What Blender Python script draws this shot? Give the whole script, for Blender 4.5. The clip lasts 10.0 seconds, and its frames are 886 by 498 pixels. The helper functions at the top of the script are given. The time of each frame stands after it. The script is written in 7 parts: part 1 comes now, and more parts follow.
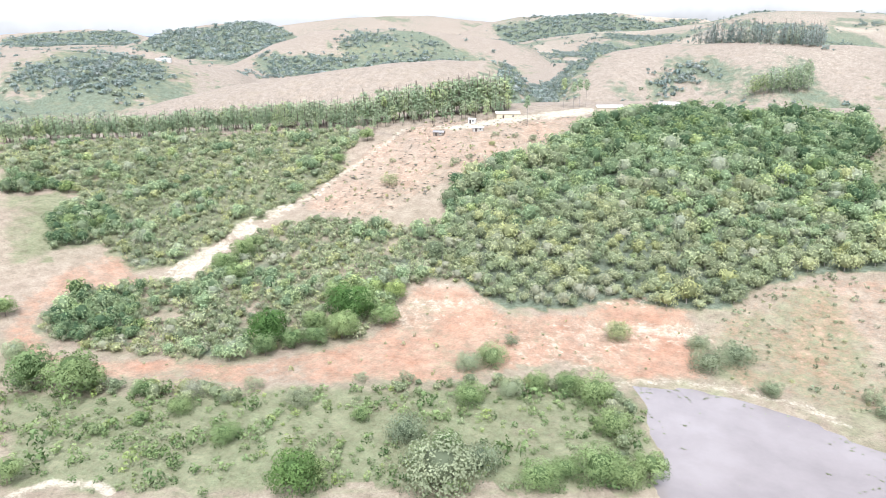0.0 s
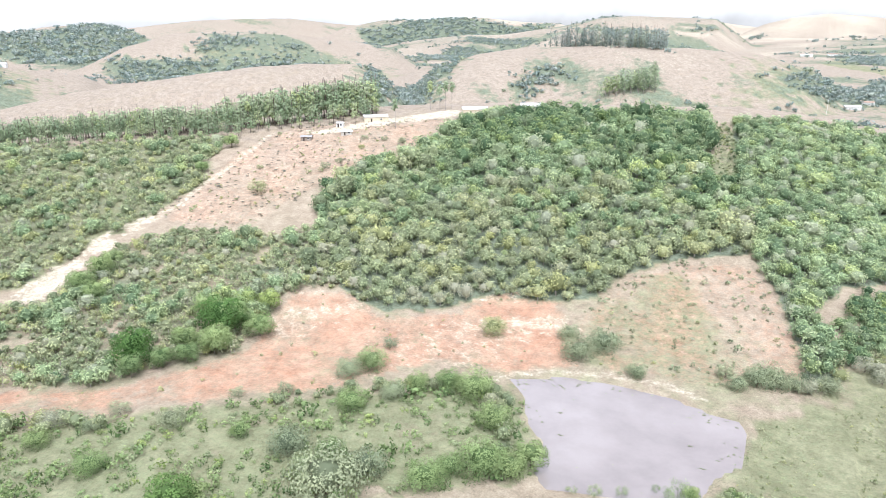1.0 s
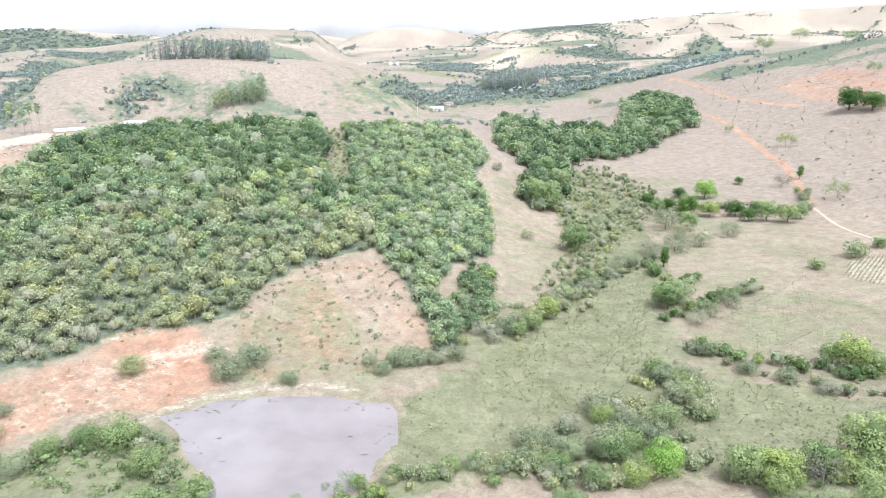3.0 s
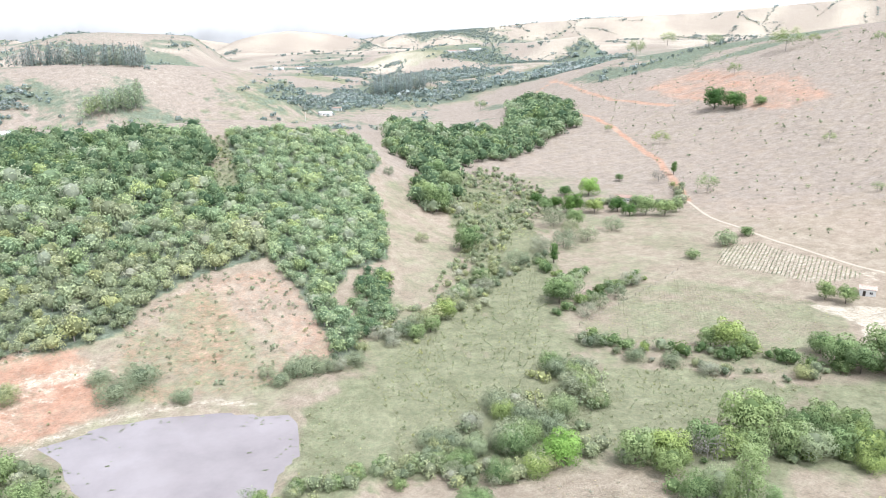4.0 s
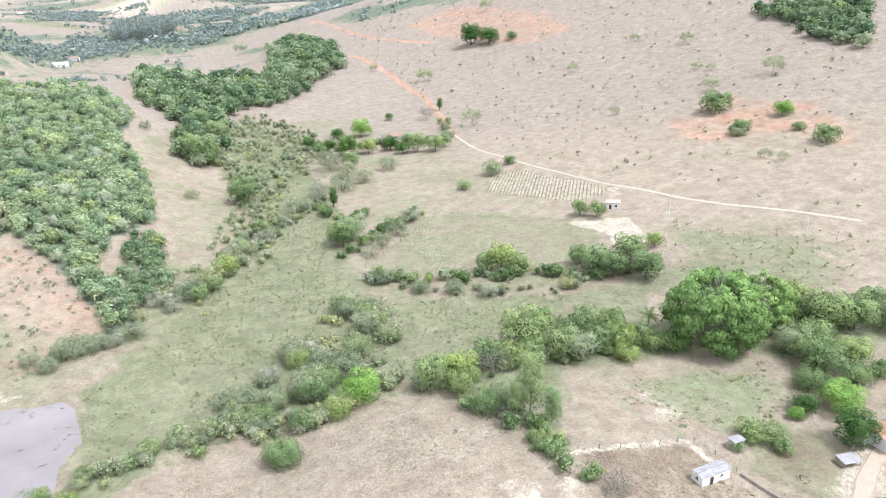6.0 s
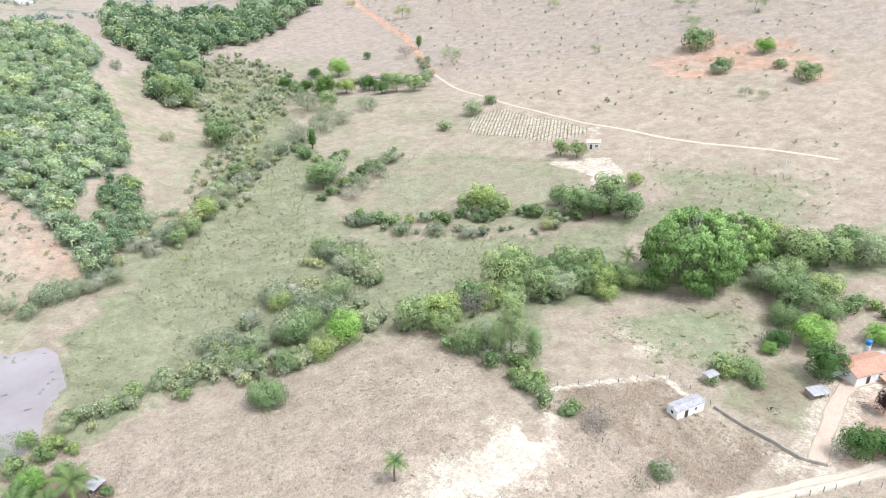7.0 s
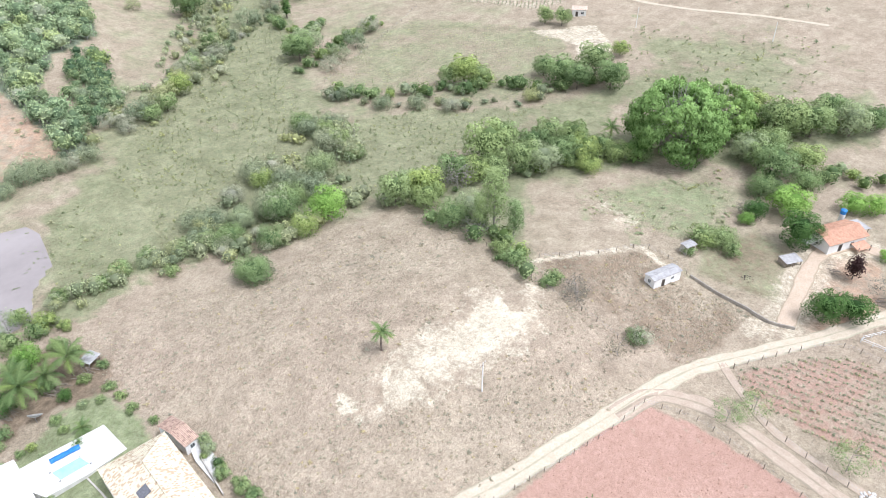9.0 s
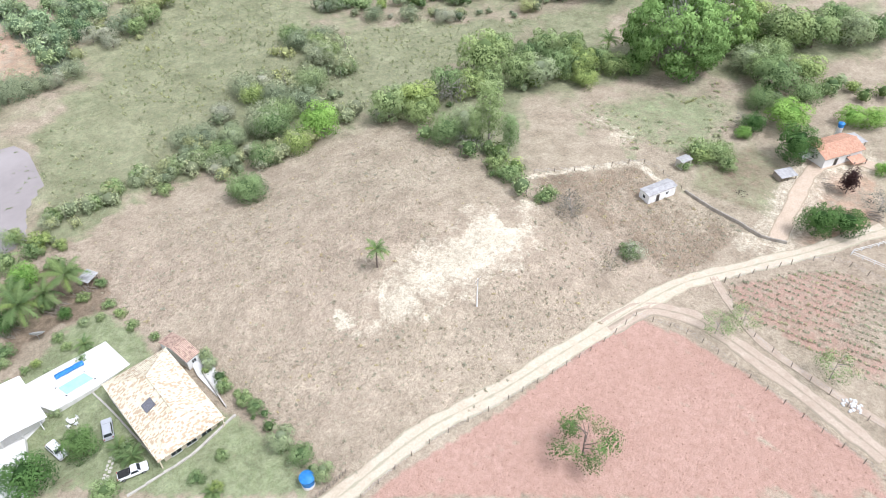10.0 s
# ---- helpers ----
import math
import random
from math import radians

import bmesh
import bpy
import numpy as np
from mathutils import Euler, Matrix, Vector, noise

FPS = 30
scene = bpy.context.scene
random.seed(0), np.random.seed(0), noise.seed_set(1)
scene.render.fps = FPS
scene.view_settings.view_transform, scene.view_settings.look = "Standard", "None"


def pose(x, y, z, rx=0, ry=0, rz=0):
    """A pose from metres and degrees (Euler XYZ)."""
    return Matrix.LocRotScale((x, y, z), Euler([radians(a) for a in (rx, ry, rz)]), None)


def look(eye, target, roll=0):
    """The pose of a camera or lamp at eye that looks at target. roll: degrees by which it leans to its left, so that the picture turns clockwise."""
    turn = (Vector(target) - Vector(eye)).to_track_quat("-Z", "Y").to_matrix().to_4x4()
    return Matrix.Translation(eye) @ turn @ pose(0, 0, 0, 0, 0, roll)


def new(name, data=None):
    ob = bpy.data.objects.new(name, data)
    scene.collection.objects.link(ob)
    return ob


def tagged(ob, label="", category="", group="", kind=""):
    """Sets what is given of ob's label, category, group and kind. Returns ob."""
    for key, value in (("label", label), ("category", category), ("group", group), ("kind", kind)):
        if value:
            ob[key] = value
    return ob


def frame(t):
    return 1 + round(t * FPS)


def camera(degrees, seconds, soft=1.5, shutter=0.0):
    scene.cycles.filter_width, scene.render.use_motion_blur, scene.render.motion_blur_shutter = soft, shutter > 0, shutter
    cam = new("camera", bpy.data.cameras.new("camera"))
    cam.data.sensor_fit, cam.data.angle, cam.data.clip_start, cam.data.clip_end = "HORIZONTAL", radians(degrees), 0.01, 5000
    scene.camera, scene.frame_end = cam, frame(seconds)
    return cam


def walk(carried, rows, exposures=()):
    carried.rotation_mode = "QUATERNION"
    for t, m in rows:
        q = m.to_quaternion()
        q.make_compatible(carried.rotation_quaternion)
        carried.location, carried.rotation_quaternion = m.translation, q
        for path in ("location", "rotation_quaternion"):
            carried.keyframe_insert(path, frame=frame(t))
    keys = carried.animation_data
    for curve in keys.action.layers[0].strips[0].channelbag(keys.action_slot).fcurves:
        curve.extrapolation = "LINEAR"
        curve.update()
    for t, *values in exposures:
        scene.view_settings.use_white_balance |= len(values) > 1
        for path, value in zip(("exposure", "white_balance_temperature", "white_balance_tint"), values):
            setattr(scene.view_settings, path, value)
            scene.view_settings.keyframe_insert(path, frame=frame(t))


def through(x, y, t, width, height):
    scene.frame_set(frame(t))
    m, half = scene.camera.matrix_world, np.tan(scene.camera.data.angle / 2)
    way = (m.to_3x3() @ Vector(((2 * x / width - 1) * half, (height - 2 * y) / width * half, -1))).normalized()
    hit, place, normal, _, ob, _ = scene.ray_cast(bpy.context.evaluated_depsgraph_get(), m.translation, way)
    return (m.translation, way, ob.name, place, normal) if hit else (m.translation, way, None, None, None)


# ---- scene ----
cam = camera(63.15, 10.0, 0.6)
EYE = Vector((0, 0, 98.0))
PATH = [  # seconds, bearing to the left, pitch, roll
    (0.0, 33.52, -17.68, -0.48),
    (0.5, 31.43, -17.65, -0.41),
    (1.0, 23.09, -17.49, -0.15),
    (1.5, 15.89, -17.27, -0.24),
    (2.0, 11.71, -17.13, -0.19),
    (2.5, 4.32, -16.95, -0.07),
    (3.0, -6.68, -16.69, -0.12),
    (3.2, -9.59, -16.61, -0.14),
    (4.3, -18.68, -16.28, -0.12),
    (4.5, -22.01, -16.18, -0.09),
    (5.0, -29.38, -15.97, -0.23),
    (5.5, -31.96, -16.28, -0.33),
    (6.0, -33.50, -20.93, -0.44),
    (6.2, -33.99, -23.26, -0.45),
    (7.3, -35.48, -26.59, -0.15),
    (7.5, -35.65, -28.23, -0.16),
    (8.0, -36.04, -33.34, -0.28),
    (8.5, -36.35, -34.79, -0.26),
    (9.0, -36.64, -35.51, -0.24),
    (9.5, -36.93, -41.56, -0.33),
    (10.0, -37.13, -42.12, -0.34),
]


def aim(yaw, pitch, roll):
    a, b = radians(yaw), radians(pitch)
    ahead = Vector((-math.sin(a) * math.cos(b), math.cos(a) * math.cos(b), math.sin(b)))
    return look(EYE, EYE + ahead, roll)


walk(cam, [(t, aim(y, p, r)) for t, y, p, r in PATH], [(0.0, 1.37, 5980, 13), (5.0, 1.33, 5900, 13), (7.3, 1.3, 5900, 13), (10.0, 1.18, 5980, 13)])

# ---- materials ----
def material(name, rough=0.9, metal=0.0, spec=0.3):
    m = bpy.data.materials.new(name)
    m.use_nodes = True
    b = m.node_tree.nodes["Principled BSDF"]
    b.inputs["Roughness"].default_value, b.inputs["Metallic"].default_value = rough, metal
    b.inputs["Specular IOR Level"].default_value = spec
    return m, m.node_tree.nodes, m.node_tree.links, b


def noise_tex(n, l, scale, detail=4.0, rough=0.6, coord=None, stretch=None):
    if coord is None:
        coord = n.new("ShaderNodeTexCoord").outputs["Object"]
    if stretch:
        mp = n.new("ShaderNodeMapping")
        mp.inputs["Scale"].default_value = stretch
        l.new(coord, mp.inputs["Vector"])
        coord = mp.outputs[0]
    t = n.new("ShaderNodeTexNoise")
    t.inputs["Scale"].default_value, t.inputs["Detail"].default_value, t.inputs["Roughness"].default_value = scale, detail, rough
    l.new(coord, t.inputs["Vector"])
    return t.outputs["Fac"]


def ramp(n, l, fac, stops):
    r = n.new("ShaderNodeValToRGB")
    while len(r.color_ramp.elements) < len(stops):
        r.color_ramp.elements.new(0.5)
    for e, (p, c) in zip(r.color_ramp.elements, stops):
        e.position, e.color = p, (c, c, c, 1) if isinstance(c, (int, float)) else (*c, 1)
    l.new(fac, r.inputs[0])
    return r.outputs[0]


def mix(n, l, fac, a, b, blend="MIX"):
    m = n.new("ShaderNodeMix")
    m.data_type, m.blend_type = "RGBA", blend
    for sock, v in ((m.inputs[0], fac), (m.inputs[6], a), (m.inputs[7], b)):
        if isinstance(v, (int, float)):
            sock.default_value = v
        elif isinstance(v, tuple):
            sock.default_value = (*v, 1)
        else:
            l.new(v, sock)
    return m.outputs[2]


def arith(n, l, op, a, b, clamp=False):
    m = n.new("ShaderNodeMath")
    m.operation, m.use_clamp = op, clamp
    for sock, v in zip(m.inputs, (a, b)):
        if isinstance(v, (int, float)):
            sock.default_value = v
        else:
            l.new(v, sock)
    return m.outputs[0]


def bump(n, l, b, fac, strength, dist):
    k = n.new("ShaderNodeBump")
    k.inputs["Strength"].default_value, k.inputs["Distance"].default_value = strength, dist
    l.new(fac, k.inputs["Height"])
    l.new(k.outputs[0], b.inputs["Normal"])


# ---- light: bright thin overcast ----
SUN_UP, SUN_BEARING = 62.0, -150.0  # degrees; bearing to the left of +y
world = bpy.data.worlds.new("overcast_sky")
scene.world = world
world.use_nodes = True
wn, wl = world.node_tree.nodes, world.node_tree.links
sky = wn.new("ShaderNodeTexSky")
sky.sky_type, sky.sun_disc = "NISHITA", False
sky.sun_elevation, sky.sun_rotation = radians(SUN_UP), radians(-SUN_BEARING)
sky.air_density, sky.dust_density, sky.ozone_density, sky.altitude = 1.0, 1.0, 1.0, 0
veil = wn.new("ShaderNodeHueSaturation")
veil.inputs["Saturation"].default_value = 0.2
cloud = ramp(wn, wl, noise_tex(wn, wl, 2.2, 6, 0.6, wn.new("ShaderNodeTexCoord").outputs["Generated"]), ((0.35, 0.6), (0.65, 1.25)))
wl.new(mix(wn, wl, 1.0, sky.outputs[0], cloud, "MULTIPLY"), veil.inputs["Color"])
wl.new(veil.outputs[0], wn["Background"].inputs[0])
wn["Background"].inputs[1].default_value = 0.14
sun = new("sun", bpy.data.lights.new("sun", "SUN"))
sun.data.energy, sun.data.angle, sun.data.color = 1.4, radians(14), (1.0, 0.98, 0.985)
sb, su = radians(SUN_BEARING), radians(SUN_UP)
sun.matrix_world = look((0, 0, 0), (math.sin(sb) * math.cos(su), -math.cos(sb) * math.cos(su), -math.sin(su)))


def simple(name, dark, light, scale=3.0, rough=0.8, metal=0.0, bumps=0.2, spec=0.3, fine=9.0):
    """A surface of two close tones, mottled at two scales."""
    m, n, l, b = material(name, rough, metal, spec)
    f = noise_tex(n, l, scale, 5)
    g = noise_tex(n, l, scale * fine, 3)
    c = mix(n, l, ramp(n, l, f, ((0.3, 0.0), (0.7, 1.0))), dark, light)
    c = mix(n, l, arith(n, l, "MULTIPLY", g, 0.35), c, tuple(v * 0.75 for v in dark))
    l.new(c, b.inputs["Base Color"])
    if bumps:
        bump(n, l, b, g, bumps, 0.02)
    return m


def leaf_material(name, dark, light, pale, through=0.25):
    """Foliage: tones vary by stand, by tree, by clump and by leaf; the mesh's tint also paints light from above."""
    m, n, l, b = material(name, 0.7, 0.0, 0.08)
    tint = n.new("ShaderNodeAttribute")
    tint.attribute_name = "tint"
    sep = n.new("ShaderNodeSeparateColor")
    l.new(tint.outputs["Color"], sep.inputs[0])
    info = n.new("ShaderNodeObjectInfo").outputs["Random"]
    geo = n.new("ShaderNodeNewGeometry")
    island = geo.outputs["Random Per Island"]
    stand = noise_tex(n, l, 0.035, 3, 0.6, geo.outputs["Position"])
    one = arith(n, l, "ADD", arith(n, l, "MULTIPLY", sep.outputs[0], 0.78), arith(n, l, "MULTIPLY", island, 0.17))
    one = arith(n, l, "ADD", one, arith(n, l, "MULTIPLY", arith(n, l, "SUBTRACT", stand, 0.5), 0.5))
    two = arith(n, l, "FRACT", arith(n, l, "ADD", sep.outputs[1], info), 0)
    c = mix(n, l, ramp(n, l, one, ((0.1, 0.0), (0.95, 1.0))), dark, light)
    # each tree has a hue of its own: bluish dark, plain, yellowish or greyish
    c = mix(n, l, 1.0, c, ramp(n, l, two, ((0.0, (0.7, 0.78, 0.78)), (0.3, (0.87, 0.93, 0.9)), (0.62, (1.0, 1.0, 1.0)), (0.74, (1.15, 1.12, 0.84)), (0.82, (1.0, 1.0, 1.0)))), "MULTIPLY")
    c = mix(n, l, ramp(n, l, two, ((0.86, 0.0), (1.0, 0.55))), c, pale)
    l.new(c, b.inputs["Base Color"])
    tr = n.new("ShaderNodeBsdfTranslucent")
    l.new(c, tr.inputs["Color"])
    ms = n.new("ShaderNodeMixShader")
    ms.inputs[0].default_value = through
    l.new(b.outputs[0], ms.inputs[1])
    l.new(tr.outputs[0], ms.inputs[2])
    l.new(ms.outputs[0], n["Material Output"].inputs["Surface"])
    return m


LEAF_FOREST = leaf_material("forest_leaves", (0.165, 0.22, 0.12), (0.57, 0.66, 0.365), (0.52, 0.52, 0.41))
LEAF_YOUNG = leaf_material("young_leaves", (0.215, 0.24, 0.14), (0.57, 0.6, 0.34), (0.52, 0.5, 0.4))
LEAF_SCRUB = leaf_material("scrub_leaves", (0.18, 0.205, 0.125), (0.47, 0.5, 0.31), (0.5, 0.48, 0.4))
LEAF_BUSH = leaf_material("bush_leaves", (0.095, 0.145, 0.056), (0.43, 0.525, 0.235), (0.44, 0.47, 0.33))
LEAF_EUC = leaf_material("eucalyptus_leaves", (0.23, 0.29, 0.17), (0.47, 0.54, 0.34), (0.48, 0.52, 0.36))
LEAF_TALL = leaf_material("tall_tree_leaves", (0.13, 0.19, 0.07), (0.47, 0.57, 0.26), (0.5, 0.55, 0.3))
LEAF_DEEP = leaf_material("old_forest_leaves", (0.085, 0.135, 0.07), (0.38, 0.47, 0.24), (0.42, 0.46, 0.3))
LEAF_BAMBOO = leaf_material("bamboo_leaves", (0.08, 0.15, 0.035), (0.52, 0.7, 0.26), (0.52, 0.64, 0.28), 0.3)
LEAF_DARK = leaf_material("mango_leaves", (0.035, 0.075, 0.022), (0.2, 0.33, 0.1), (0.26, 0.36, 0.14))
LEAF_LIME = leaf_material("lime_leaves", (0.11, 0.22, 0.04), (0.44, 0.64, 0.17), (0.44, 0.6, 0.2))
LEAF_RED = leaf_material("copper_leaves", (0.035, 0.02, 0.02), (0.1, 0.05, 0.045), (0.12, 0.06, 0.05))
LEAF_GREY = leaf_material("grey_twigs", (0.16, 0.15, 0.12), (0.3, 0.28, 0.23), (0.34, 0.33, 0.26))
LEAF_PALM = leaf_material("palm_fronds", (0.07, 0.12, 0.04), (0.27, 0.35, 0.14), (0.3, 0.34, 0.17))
# distance haze put into the colour: paler and greyer than near leaves
LEAF_HAZED = leaf_material("far_woods", (0.23, 0.275, 0.245), (0.4, 0.445, 0.4), (0.45, 0.47, 0.43))
BARK = simple("bark", (0.12, 0.095, 0.075), (0.24, 0.2, 0.17), 1.5, 0.95, bumps=0.6)
BARK_PALE = simple("pale_bark", (0.28, 0.25, 0.22), (0.46, 0.42, 0.38), 1.2, 0.9, bumps=0.4)


def ground_material():
    """Dry grass, with bare soils, sand, green growth and scrubby growth by the cover that is painted on the sheet. Far
    off, the pale cover also stands for haze.
    """
    m, n, l, b = material("ground", 0.95, 0.0, 0.1)
    co = n.new("ShaderNodeTexCoord").outputs["Object"]
    big = noise_tex(n, l, 0.012, 6, 0.6, co)
    mid = noise_tex(n, l, 0.09, 6, 0.65, co)
    small = noise_tex(n, l, 0.55, 5, 0.7, co)
    tiny = noise_tex(n, l, 2.2, 4, 0.75, co)

    def cover(name):
        a = n.new("ShaderNodeAttribute")
        a.attribute_name = name
        s = n.new("ShaderNodeSeparateColor")
        l.new(a.outputs["Color"], s.inputs[0])
        return s.outputs

    def edge(mask, grain, wide=0.35):
        # the mask's edge frayed by a grain
        v = arith(n, l, "ADD", mask, arith(n, l, "MULTIPLY", arith(n, l, "SUBTRACT", grain, 0.5), 1.1))
        return ramp(n, l, v, ((0.5 - wide / 2, 0.0), (0.5 + wide / 2, 1.0)))

    one, two, wild = cover("cover"), cover("growth"), cover("wild")
    dry = mix(n, l, ramp(n, l, mid, ((0.32, 0.0), (0.68, 1.0))), (0.335, 0.28, 0.2), (0.47, 0.4, 0.3))
    dry = mix(n, l, ramp(n, l, big, ((0.38, 0.0), (0.62, 0.85))), dry, (0.44, 0.35, 0.27))
    dry = mix(n, l, ramp(n, l, small, ((0.5, 0.0), (0.72, 0.36))), dry, (0.3, 0.27, 0.185))
    dry = mix(n, l, ramp(n, l, tiny, ((0.45, 0.0), (0.72, 0.6))), dry, (0.52, 0.455, 0.34))
    red = mix(n, l, ramp(n, l, mid, ((0.3, 0.0), (0.7, 1.0))), (0.5, 0.275, 0.175), (0.59, 0.4, 0.285))
    red = mix(n, l, ramp(n, l, small, ((0.52, 0.0), (0.74, 0.6))), red, (0.46, 0.39, 0.3))
    pale = mix(n, l, ramp(n, l, small, ((0.35, 0.0), (0.7, 1.0))), (0.58, 0.505, 0.385), (0.74, 0.67, 0.525))
    green = mix(n, l, ramp(n, l, mid, ((0.32, 0.0), (0.68, 1.0))), (0.228, 0.24, 0.135), (0.36, 0.362, 0.225))
    green = mix(n, l, ramp(n, l, small, ((0.45, 0.0), (0.72, 0.7))), green, (0.19, 0.22, 0.125))
    lush = mix(n, l, ramp(n, l, small, ((0.35, 0.0), (0.7, 1.0))), (0.23, 0.275, 0.14), (0.345, 0.375, 0.225))
    brown = mix(n, l, ramp(n, l, small, ((0.35, 0.0), (0.7, 1.0))), (0.2, 0.155, 0.11), (0.36, 0.28, 0.2))
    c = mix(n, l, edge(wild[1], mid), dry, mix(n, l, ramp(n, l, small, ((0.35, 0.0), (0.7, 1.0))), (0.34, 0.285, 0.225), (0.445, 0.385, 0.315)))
    c = mix(n, l, edge(two[0], mid), c, green)
    c = mix(n, l, edge(two[1], small), c, lush)
    c = mix(n, l, edge(two[2], small), c, brown)
    c = mix(n, l, edge(wild[0], mid, 0.25), c, mix(n, l, ramp(n, l, small, ((0.35, 0.0), (0.68, 1.0))), (0.14, 0.18, 0.12), (0.26, 0.3, 0.22)))
    c = mix(n, l, edge(one[0], small), c, red)
    c = mix(n, l, edge(one[1], small), c, pale)
    tilled = mix(n, l, ramp(n, l, mid, ((0.3, 0.0), (0.7, 1.0))), (0.47, 0.3, 0.235), (0.52, 0.345, 0.275))
    soil = edge(one[2], small)
    c = mix(n, l, arith(n, l, "MULTIPLY", ramp(n, l, tiny, ((0.36, 1.0), (0.56, 0.0))), 0.26), c, (0.2, 0.17, 0.115))
    grain = noise_tex(n, l, 0.95, 7, 0.8, co)
    blotch = noise_tex(n, l, 0.2, 5, 0.7, co)
    c = mix(n, l, 1.0, c, ramp(n, l, grain, ((0.34, (0.7, 0.69, 0.66)), (0.46, (0.95, 0.95, 0.95)), (0.66, (1.13, 1.12, 1.1)))), "MULTIPLY")
    c = mix(n, l, 1.0, c, ramp(n, l, blotch, ((0.34, (0.82, 0.81, 0.8)), (0.62, (1.1, 1.1, 1.1)))), "MULTIPLY")
    c = mix(n, l, soil, c, mix(n, l, ramp(n, l, grain, ((0.35, 0.0), (0.6, 1.0))), (0.4, 0.25, 0.19), tilled))
    straw = noise_tex(n, l, 6.5, 4, 0.8, co)
    c = mix(n, l, 1.0, c, ramp(n, l, straw, ((0.36, (0.8, 0.79, 0.77)), (0.5, (0.98, 0.98, 0.98)), (0.66, (1.13, 1.13, 1.12)))), "MULTIPLY")
    l.new(c, b.inputs["Base Color"])
    h = arith(n, l, "ADD", small, arith(n, l, "MULTIPLY", tiny, 0.5))
    bump(n, l, b, h, 0.8, 0.5)
    return m


GROUND = ground_material()


def water_material():
    """Muddy water: a dull body under a clear, nearly still surface."""
    m, n, l, b = material("pond_water", 0.035, 0.0, 1.0)
    f = noise_tex(n, l, 0.05, 5)
    l.new(mix(n, l, ramp(n, l, f, ((0.35, 0.0), (0.65, 1.0))), (0.26, 0.225, 0.21), (0.34, 0.3, 0.28)), b.inputs["Base Color"])
    b.inputs["IOR"].default_value = 1.5
    bump(n, l, b, noise_tex(n, l, 0.7, 5), 0.05, 0.05)
    return m


WATER = water_material()

# ---- relief: profiles of the land along bearings from the middle of the valley (bearing: distance, height) ----
PROFILES = {
    90: ((60, 0), (150, -2), (240, -4), (350, 14), (480, 34), (620, 14), (850, 10), (1500, 12), (3000, 14), (4700, 6)),
    70: ((60, 0), (150, -2), (240, -5), (350, 14), (480, 37), (620, 14), (850, 10), (1500, 12), (3000, 14), (4700, 6)),
    55: ((60, 0), (150, -3), (235, -6), (300, 1), (400, 20), (480, 33), (620, 12), (850, 10), (1500, 12), (3000, 14), (4700, 6)),
    40: ((60, 0), (150, -4), (230, -5), (290, 9), (360, 20), (440, 36), (520, 35), (650, 8), (850, 10), (1500, 12), (3000, 14), (4700, 6)),
    25: ((60, 0), (150, -5), (245, -4), (300, 12), (380, 32), (450, 46), (520, 44), (650, 14), (850, 10), (1500, 12), (3000, 14), (4700, 6)),
    10: ((60, 0), (130, -6), (200, -6.5), (245, -4), (300, 10), (380, 33), (460, 49), (540, 40), (700, 6), (850, 10), (1500, 12), (3000, 14), (4700, 6)),
    -4: ((60, 0), (110, -2), (150, -6), (225, -5), (330, 13), (420, 32), (490, 45), (560, 34), (760, 4), (1000, 8), (1500, 18), (2500, 34), (3500, 42), (4700, 30)),
    -17: ((60, 0), (110, 1), (150, -5), (225, -6), (330, -4), (520, 1), (680, 14), (820, 2), (1000, 10), (1500, 20), (2500, 36), (3500, 44), (4700, 30)),
    -30: ((60, 1), (105, 4), (150, 0), (195, -5), (265, -5), (380, -4), (460, -3), (600, 8), (850, 44), (1050, 76), (1300, 50), (2500, 40), (4700, 118)),
    -45: ((60, 1), (115, 4), (160, 0), (215, -3), (305, 1), (480, 14), (680, 60), (860, 108), (1000, 116), (1400, 80), (4700, 90)),
    -60: ((60, 1), (130, 0), (190, 0), (300, 7), (440, 26), (620, 72), (800, 124), (1000, 133), (1400, 100), (4700, 90)),
    -75: ((60, 1), (130, 0), (190, 1), (300, 12), (440, 32), (620, 74), (800, 126), (1000, 134), (1400, 100), (4700, 90)),
    -90: ((60, 1), (130, 1), (190, 2), (300, 14), (440, 34), (620, 70), (800, 110), (1000, 120), (1400, 100), (4700, 90)),
    -135: ((60, 1), (200, 3), (400, 10), (800, 40), (1400, 70), (4700, 90)),
    180: ((60, 1), (200, 3), (400, 10), (800, 30), (1400, 60), (4700, 90)),
    135: ((60, 0), (200, 1), (400, 8), (800, 30), (1400, 60), (4700, 90)),
}
LOG_R = np.linspace(math.log(8), math.log(5200), 500)
BEARINGS = np.array(sorted(PROFILES), float)


def smooth_rows(a, width):
    k = np.exp(-0.5 * (np.arange(-3 * width, 3 * width + 1) / width) ** 2)
    pad = np.pad(a, ((0, 0), (3 * width, 3 * width)), mode="edge")
    return np.stack([np.convolve(row, k / k.sum(), "valid") for row in pad])


COLUMNS = smooth_rows(np.stack([np.interp(np.exp(LOG_R), *np.array(PROFILES[int(b)]).T) for b in BEARINGS]), 4)
FINE_B = np.arange(-180, 181, 1.0)


